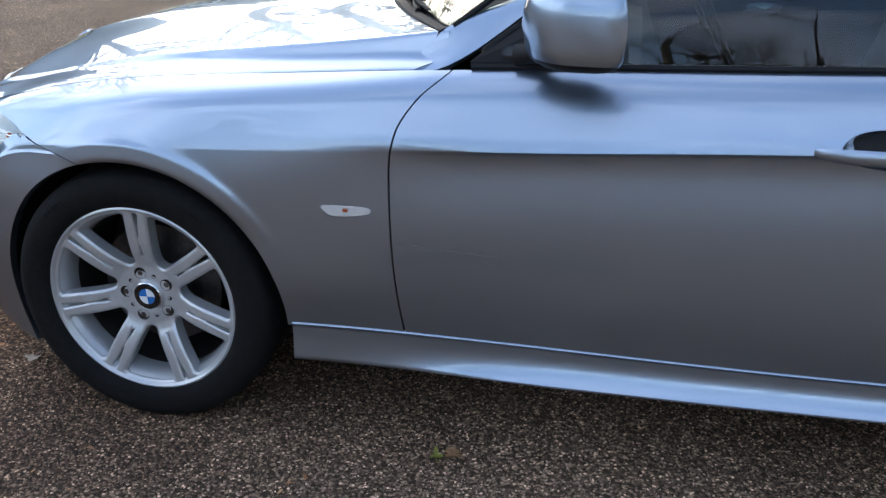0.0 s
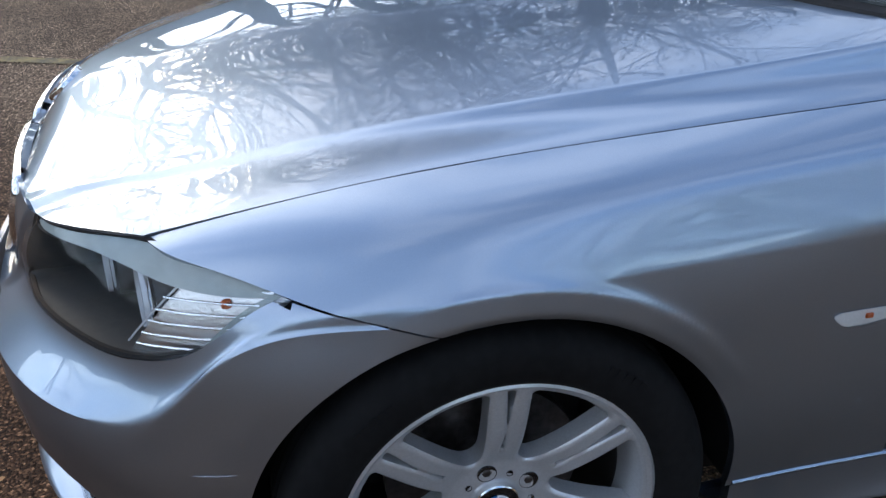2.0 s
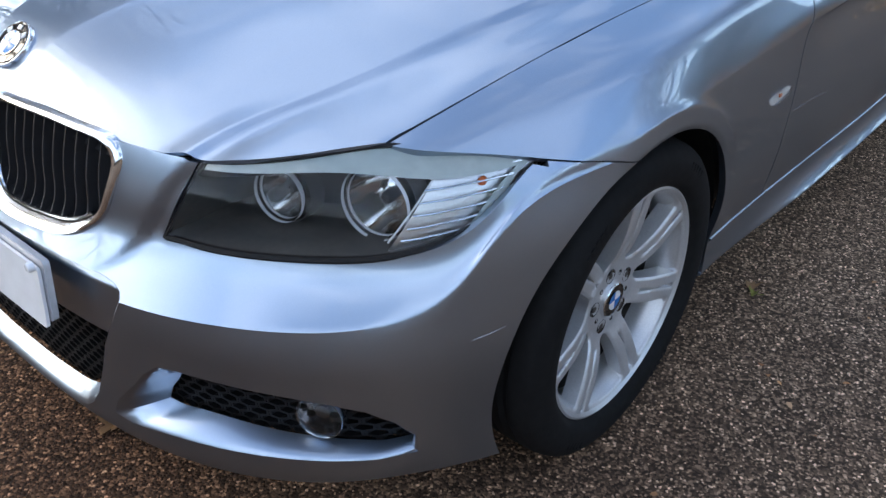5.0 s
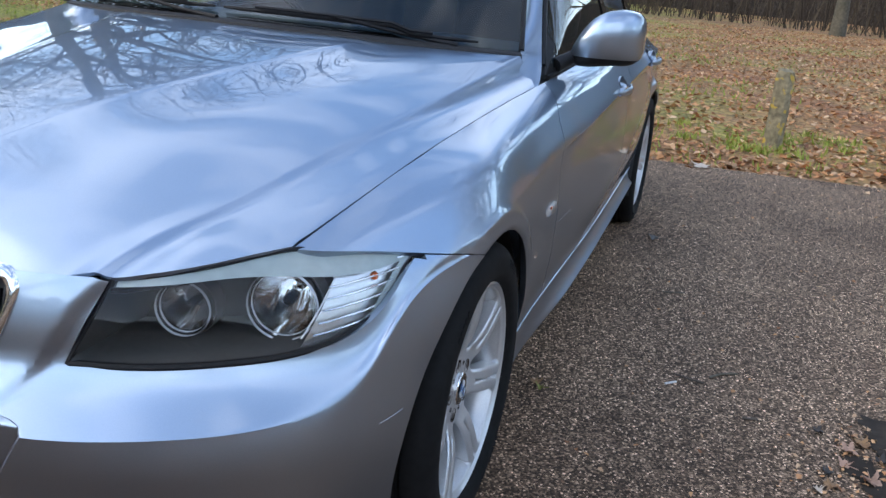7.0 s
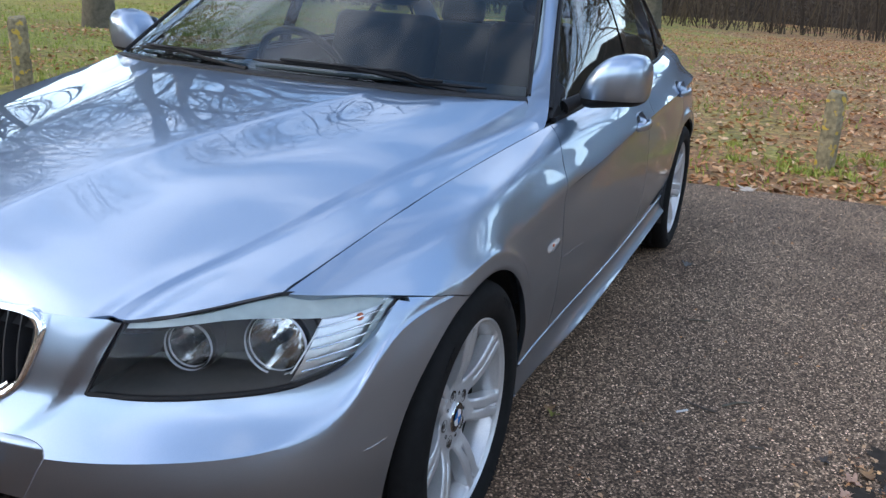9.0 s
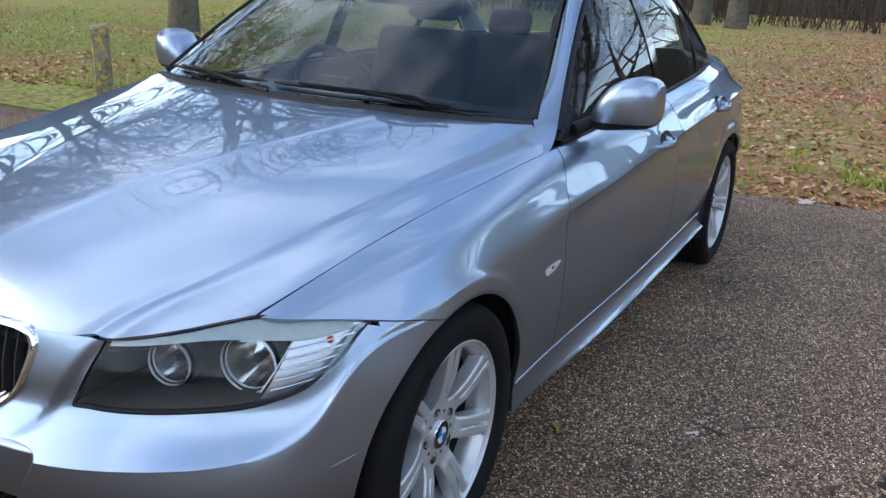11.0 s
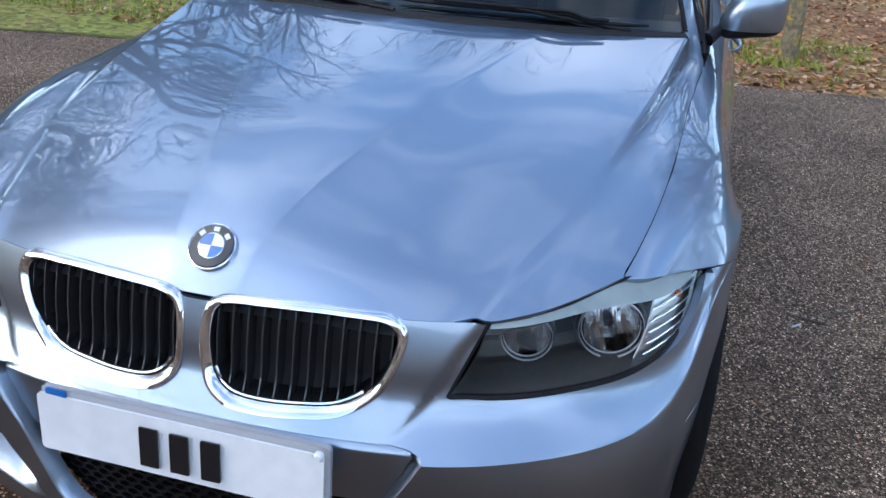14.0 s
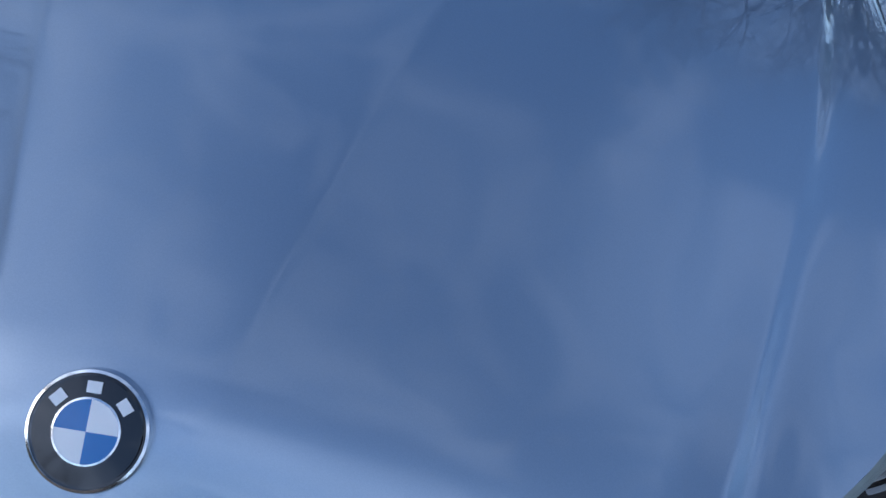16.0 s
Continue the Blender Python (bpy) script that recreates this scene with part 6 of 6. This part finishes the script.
p = scatter(84000, 4.3, 30, -13, 14)
keep = np.array([noise.noise(Vector((x * .5, y * .5, 2))) + .35 * noise.noise(Vector((x * 1.7, y * 1.7, 7))) - .13 * min(y, 5) + .34 > nr.rand() * .9 - .45 for x, y in p])
p = p[keep]
tagged(raw_object("fallen_leaves", *leaf_mesh(p, .050, .9, ground_height(p[:, 0], p[:, 1]) - .026), LEAF), "brown fallen leaves lying over the grass verge", "leaves", kind="stuff")
p = scatter(42000, 4.45, 26, -12, 16)
keep = np.array([-noise.noise(Vector((x * .5, y * .5, 2))) + .5 * noise.noise(Vector((x * 1.1, y * 1.1, 4))) + .085 * min(y, 5) - .02 > nr.rand() * .7 - .3 for x, y in p])
p = p[keep]
tufts = [(5.62 + .22 * nr.randn(), -1.585 + .22 * nr.randn()) for k in range(14)] + [(4.9 + 1.6 * nr.rand(), -4.5 + 5 * nr.rand()) for k in range(20)]
p = np.concatenate([p] + [np.array((x, y)) + .05 * nr.randn(36, 2) for x, y in tufts])
p = p[p[:, 0] > np.interp(p[:, 1], EDGE[:, 1], EDGE[:, 0]) + .04]
n = len(p)
h, a, lean = .03 + .05 * nr.rand(n), nr.rand(n) * 6.283, (nr.rand(n, 2) - .5) * .07
w = .006 + .007 * nr.rand(n)
z = ground_height(p[:, 0], p[:, 1]) - .032
v = np.zeros((n, 3, 3))
v[:, 0] = np.stack([p[:, 0] - w * np.cos(a), p[:, 1] - w * np.sin(a), z], 1)
v[:, 1] = np.stack([p[:, 0] + w * np.cos(a), p[:, 1] + w * np.sin(a), z], 1)
v[:, 2] = np.stack([p[:, 0] + lean[:, 0], p[:, 1] + lean[:, 1], z + h], 1)
tagged(raw_object("grass", v.reshape(-1, 3), np.arange(3 * n).reshape(-1, 3).tolist(), GRASS), "short winter grass between the fallen leaves", "grass", kind="stuff")


# trees
def grow_tree(seed, height, girth):
    """Trunk and bare crown of a tree as two meshes."""
    r = np.random.RandomState(seed)
    meshes = [([], []), ([], [])]

    def limb(start, way, length, radius, level):
        steps = (9, 7, 6, 4, 3)[level]
        p, d = np.array(start, float), np.array(way, float)
        path, radii = [p.copy()], [radius * (1.25 if level == 0 else 1.0)]
        for k in range(steps):
            d = d + r.randn(3) * (.05, .13, .17, .2, .22)[level] + np.array((0, 0, (.02, .05, .05, .03, -.01)[level]))
            d /= np.linalg.norm(d)
            p = p + d * length / steps
            path.append(p.copy())
            radii.append(radius * (1 - .72 * (k + 1) / steps) + .002)
        m = tube(path, radii, (9, 6, 5, 3, 3)[level], cap=False)
        store = meshes[0] if level == 0 else meshes[1]
        base = len(store[0])
        store[0].extend(m[0])
        store[1].extend([[i + base for i in q] for q in m[1]])
        if level == 4:
            return
        count = (10, 6, 6, 4)[level]
        for k in range(count):
            t = (.30 if level == 0 else .22) + (.68 if level == 0 else .76) * (k + r.rand()) / count
            i = min(int(t * steps), steps - 1)
            q = path[i] + (path[i + 1] - path[i]) * (t * steps - i)
            side = r.randn(3)
            side -= side.dot(d) * d
            side /= np.linalg.norm(side)
            axis = path[i + 1] - path[i]
            axis /= np.linalg.norm(axis)
            w = axis * (.45 if level else .35) + side * (.8 if level else .95) + np.array((0, 0, .25 if level < 2 else 0))
            w /= np.linalg.norm(w)
            limb(q, w, length * (.62, .60, .55, .5)[level] * (1.1 - .55 * t), radii[i] * (.52, .58, .55, .5)[level], level + 1)

    limb((0, 0, 0), (0, 0, 1), height, girth, 0)
    return meshes


forms = []
for seed, height, girth in ((4, 11.0, .24), (9, 9.5, .20), (15, 12.5, .30)):
    a, b = grow_tree(seed, height, girth)
    ma, mb = bpy.data.meshes.new("trunk"), bpy.data.meshes.new("crown")
    for me, g, mat in ((ma, a, BARK), (mb, b, TWIGS)):
        me.from_pydata([tuple(q) for q in g[0]], [], g[1])
        me.polygons.foreach_set("use_smooth", [True] * len(me.polygons))
        me.materials.append(mat)
    forms.append((ma, mb))
TREES_ROUND = [(10.1, 10.0, 0, 1.0), (29.5, 5.4, 2, 1.0), (28.4, 4.0, 0, 1.25), (30, -4, 1, 1.1), (26, -9, 2, 0.9), (27, 13, 1, 1.2),
    (22, 20, 2, 1.1), (14, 22, 0, 1.2), (3, 15, 1, 1.1), (-5, 13, 2, 0.9), (-11, 11, 0, 1.0), (-17, 5, 1, 1.0),
    (-23, -3, 2, 1.0), (-20, -13, 0, 1.0), (-10, -19, 1, 1.0)]
TREES_BEYOND = [(-2.5, -18, 2, 0.9), (4.5, -18, 0, 0.9), (11, -19, 1, 1.0), (18, -17, 2, 1.0), (-2, 21, 0, 1.3), (8, 17, 2, 0.9),
    (20, -22, 0, 1.2), (-22, 14, 2, 1.1), (-1, 12.5, 0, 1.1), (5.2, 13.5, 1, 1.25), (-8, 16, 2, 1.0), (-4, 17, 1, 1.2),
    (1.5, 18.5, 2, 1.1), (-13, 15, 1, 1.1), (33, 17, 2, 1.4)]
TREES_TALL = [(26, 24, 0, 1.6), (20, 28, 1, 1.7), (12, 30, 2, 1.6), (7, 22, 0, 2.0), (1, 23, 1, 2.1), (-6, 22, 2, 1.7),
    (38, 30, 1, 1.7), (34, -15, 2, 2.0), (38, 9, 0, 1.4), (15, -7.5, 2, 1.0), (17, -10, 0, 1.2), (13, -9.5, 1, 1.1),
    (20, -13, 1, 1.3), (-6, -19, 2, 0.85), (1, -18, 1, 1.0)]
TREES = TREES_ROUND + TREES_BEYOND + TREES_TALL + [(7.5, -19, 2, .9), (9.5, -17, 1, .9), (14, -18, 0, 1.0)]
tr = random.Random(11)
for x, y, k, s in TREES:
    tree = tagged(new("tree"), "tall bare winter tree with grey-brown bark", "tree", "bare trees round the car park")
    tree.matrix_basis = pose(x, y, float(ground_height(x, y)) - .12, 0, 0, tr.uniform(0, 360)) @ Matrix.Scale(s, 4)
    for name, me in zip(("trunk", "crown"), forms[k]):
        o = new(name, me)
        o.parent = tree

# thicket of thin stems beyond the grass
n = 9000
ang = nr.rand(n) * 2 * math.pi
rad = 31 + 12 * nr.rand(n) ** 1.5
cx, cy = 2.0, -2.0
px, py = cx + rad * np.cos(ang), cy + rad * np.sin(ang)
h = 1.6 + 3.6 * nr.rand(n) ** 1.6
w = .012 + .03 * nr.rand(n) ** 3
dx, dy = nr.randn(n) * .35 * h, nr.randn(n) * .35 * h
z0 = ground_height(px, py) - .05
v = np.zeros((n, 9, 3))
for k, t in enumerate((0, .5, 1.0)):
    for s in range(3):
        b = 2 * math.pi * s / 3
        v[:, k * 3 + s, 0] = px + dx * t ** 1.5 + w * (1 - .7 * t) * math.cos(b)
        v[:, k * 3 + s, 1] = py + dy * t ** 1.5 + w * (1 - .7 * t) * math.sin(b)
        v[:, k * 3 + s, 2] = z0 + h * t * (1 - .12 * t)
f = [(k * 3 + s, k * 3 + (s + 1) % 3, k * 3 + 3 + (s + 1) % 3, k * 3 + 3 + s) for k in range(2) for s in range(3)]
faces = (np.arange(n)[:, None, None] * 9 + np.array(f)[None]).reshape(-1, 4).tolist()
STEM = island_material("thicket_stem", [(.030, .022, .016), (.070, .050, .034), (.12, .088, .058), (.045, .032, .022)], 0.9, 3.0)
tagged(raw_object("thicket", v.reshape(-1, 3), faces, STEM), "tangled brown leafless thicket beyond the grass", "thicket", kind="stuff")
# far wood behind the thicket
rows = []
m = 240
for k in range(m + 1):
    a = 2 * math.pi * k / m
    top = 7.5 + 2.6 * noise.noise(Vector((math.cos(a) * 9, math.sin(a) * 9, 0))) + 1.2 * noise.noise(Vector((math.cos(a) * 31, math.sin(a) * 31, 4)))
    r = 47 + 2 * noise.noise(Vector((math.cos(a) * 5, math.sin(a) * 5, 2)))
    rows += [(cx + r * math.cos(a), cy + r * math.sin(a), -.3), (cx + (r + .5) * math.cos(a), cy + (r + .5) * math.sin(a), top * .5), (cx + (r + 1) * math.cos(a), cy + (r + 1) * math.sin(a), top)]
WOODS = material("far_wood", (0.060, 0.044, 0.030), 0.95, spread=0.5, scale=2.5, color2=(0.018, 0.014, 0.011), scale2=.4, bump=1.0, dist=.4)
tagged(mesh_object("backdrop", rows, grid_faces(m + 1, 3), WOODS), "dull brown winter woodland in the distance", "woodland", kind="structure")


# wooden posts
def wooden_post(x, y, height, width, lean, turn, label):
    rows = []
    for t in (0, .25, .5, .75, .93, 1.0):
        for k in range(16):
            a = 2 * math.pi * k / 16
            r = width / 2 * (1.0 - .06 * t) * (1.0 if t < .95 else .82) * (1 + .10 * math.cos(4 * a) + .04 * noise.noise(Vector((math.cos(a) * 2, math.sin(a) * 2, t * 3 + x))))
            rows.append((r * math.cos(a), r * math.sin(a), t * height - .15 * (t == 0) + (.012 * math.cos(a) if t == 1 else 0)))
    fs = [[i * 16 + k, i * 16 + (k + 1) % 16, i * 16 + 16 + (k + 1) % 16, i * 16 + 16 + k] for i in range(5) for k in range(16)] + [list(range(80, 96))]
    ob = mesh_object("wooden_post", rows, fs, WOOD, None, True, 45)
    ob.matrix_basis = pose(x, y, float(ground_height(x, y)) - .03, lean[0], lean[1], turn)
    return tagged(ob, label, "post")


wooden_post(5.62, -1.585, .59, .145, (1, 3), 20, "weathered wooden post with yellow lichen in leaf litter")
wooden_post(4.35, 5.35, .66, .19, (0, -2), 5, "weathered grey wooden post standing in the grass")
wooden_post(3.2, 9.6, .62, .18, (1, 1), 40, "weathered grey wooden post standing in the grass")

# loose bits on the tarmac
DARK_LEAF = material("wet_dark_leaf", (0.035, 0.026, 0.02), 0.5, spread=0.5, scale=60)
TAN_LEAF = material("tan_leaf", (0.34, 0.19, 0.08), 0.7, spread=0.4, scale=60, color2=(0.18, 0.09, 0.04))
PALE = material("pale_scrap", (0.62, 0.49, 0.37), 0.8, spread=0.2, scale=40)
CHALK = material("white_stick", (0.62, 0.6, 0.57), 0.7)


def single_leaf(x, y, size, mat, label, curl=.5, name="leaf"):
    """A dry lobed leaf, curled up at its lobes, with a stalk."""
    turn, lobes = nr.rand() * 6.283, 5
    rim_, n = [], 30
    for k in range(n):
        a = 2 * math.pi * k / n
        r = size * .5 * (.52 + .48 * abs(math.cos(lobes * a / 2)) ** .8) * (1 - .35 * (abs(a - math.pi) < .5)) * (.85 + .3 * nr.rand())
        lift = curl * .30 * size * (.5 + .5 * math.sin(2 * a + turn)) * (r / size * 2) ** 2 + curl * .06 * size * nr.rand()
        rim_.append((x + r * math.cos(a + turn), y + r * .8 * math.sin(a + turn), .004 + lift))
    ring = [(x + (p[0] - x) * .5, y + (p[1] - y) * .5, .004 + (p[2] - .004) * .25 + .05 * size * curl * nr.rand()) for p in rim_]
    v = np.array(rim_ + ring + [(x, y, .005)])
    f = [[k, (k + 1) % n, n + (k + 1) % n, n + k] for k in range(n)] + [[n + k, n + (k + 1) % n, 2 * n] for k in range(n)]
    m = len(v)
    stalk = tube([(x - size * .2 * math.cos(turn), y - size * .2 * math.sin(turn), .006), (x - size * .75 * math.cos(turn), y - size * .7 * math.sin(turn), .008)], .0012, 4)
    both = join((np.concatenate([v, v + (0, 0, -.0010)]), f + [[i + m for i in q[::-1]] for q in f]), stalk)
    return tagged(mesh_object(name, *both, mat, None, True, 50), label, "leaf", "loose leaves on the tarmac")


single_leaf(-.646, -.135, .075, TAN_LEAF, "curled golden-brown leaf lying on the tarmac", 1.0)
single_leaf(-.455, -.690, .045, PALE, "small pale dry leaf lying on the tarmac", .6)
single_leaf(2.50, -1.010, .075, DARK_LEAF, "curled dark brown leaf lying on the tarmac", .7)
single_leaf(4.49, -1.12, .17, PALE, "large pale dry leaf at the tarmac edge", .35)
single_leaf(4.62, -1.30, .16, TAN_LEAF, "tan leaf at the tarmac edge", .5)
PINK_LEAF = material("pinkish_dry_leaf", (0.42, 0.25, 0.17), 0.75, spread=0.35, scale=50)
for x, y, s, mat in ((.80, -1.735, .10, TAN_LEAF), (.74, -1.70, .09, PINK_LEAF), (.66, -1.685, .08, PINK_LEAF), (.60, -1.74, .10, PINK_LEAF), (.53, -1.64, .07, TAN_LEAF),
                     (.50, -1.61, .05, PALE), (.72, -1.78, .08, DARK_LEAF), (.60, -1.64, .06, DARK_LEAF), (.82, -1.63, .06, DARK_LEAF), (.45, -1.72, .07, DARK_LEAF)):
    single_leaf(x, y, s * .62, mat, "wet leaf in the damp patch on the tarmac", 1.0)
single_leaf(.70, -.87, .034, material("yellow_green_sprig", (0.20, 0.20, 0.03), 0.8, spread=.3, scale=50), "yellow-green weed sprig on the tarmac by the side skirt", 1.6, "weed_sprig")
single_leaf(.735, -.85, .045, TAN_LEAF, "small brown leaf on the tarmac by the side skirt", .6)
WET = material("wet_mud", (0.035, 0.026, 0.019), 0.8, spec=.15, spread=0.4, scale=30, bump=.4, dist=.004)
for x, y, r in ((.86, -1.86, .15), (.55, -1.80, .12), (.38, -1.74, .09), (.66, -1.72, .07)):
    ring = []
    for a in np.linspace(0, 2 * math.pi, 121)[:-1]:
        q = Vector((math.cos(a), math.sin(a), 0))
        e = 1 + .35 * noise.noise(q * 1.6 + Vector((x * 9, y, 0))) + .22 * noise.noise(q * 6 + Vector((x, y * 7, 0))) + .15 * noise.noise(q * 17 + Vector((y, x, 3)))
        ring.append((x + r * e * math.cos(a), y + r * .7 * e * math.sin(a)))
    pts = [(a, b, .0042) for a, b in ring] + [(x, y, .007)]
    tagged(mesh_object("damp_patch", pts, [[k, (k + 1) % 120, 120] for k in range(120)], WET), "dark damp mud patch on the tarmac", "mud", kind="structure")
# crumbs of leaf round the damp patch and along the tarmac
p = np.concatenate([np.stack([.62 + .20 * nr.randn(260), -1.74 + .10 * nr.randn(260)], 1), np.stack([-3 + 7.5 * nr.rand(700), -3.2 + 2.2 * nr.rand(700)], 1), np.stack([-2.6 + 2.2 * nr.rand(220), -1.2 + 2.4 * nr.rand(220)], 1)])
tagged(raw_object("leaf_crumbs", *leaf_mesh(p, .013, .8, np.full(len(p), .003)), LEAF), "small brown leaf crumbs strewn over the tarmac", "leaf crumbs", kind="stuff")
for pts, r, mat, label in (([(.915, -1.205, .004), (.945, -1.235, .004)], .0035, CHALK, "short white stick on the tarmac"),
                           ([(1.00, -1.225, .004), (.985, -1.26, .006), (.975, -1.315, .004)], .0032, TWIGS, "thin dark twig on the tarmac"),
                           ([(1.03, -1.33, .004), (1.075, -1.37, .006), (1.10, -1.41, .004)], .0036, BARK, "thin brown twig on the tarmac"),
                           ([(1.75, -1.12, .004), (1.78, -1.20, .005)], .003, BARK, "thin brown twig on the tarmac"),
                           ([(.80, -1.43, .004), (.81, -1.47, .005)], .004, TWIGS, "thin dark twig on the tarmac")):
    tagged(mesh_object("twig", *tube(polyline(pts, 6) if len(pts) > 2 else pts, r, 5), mat), label, "twig", "twigs on the tarmac")
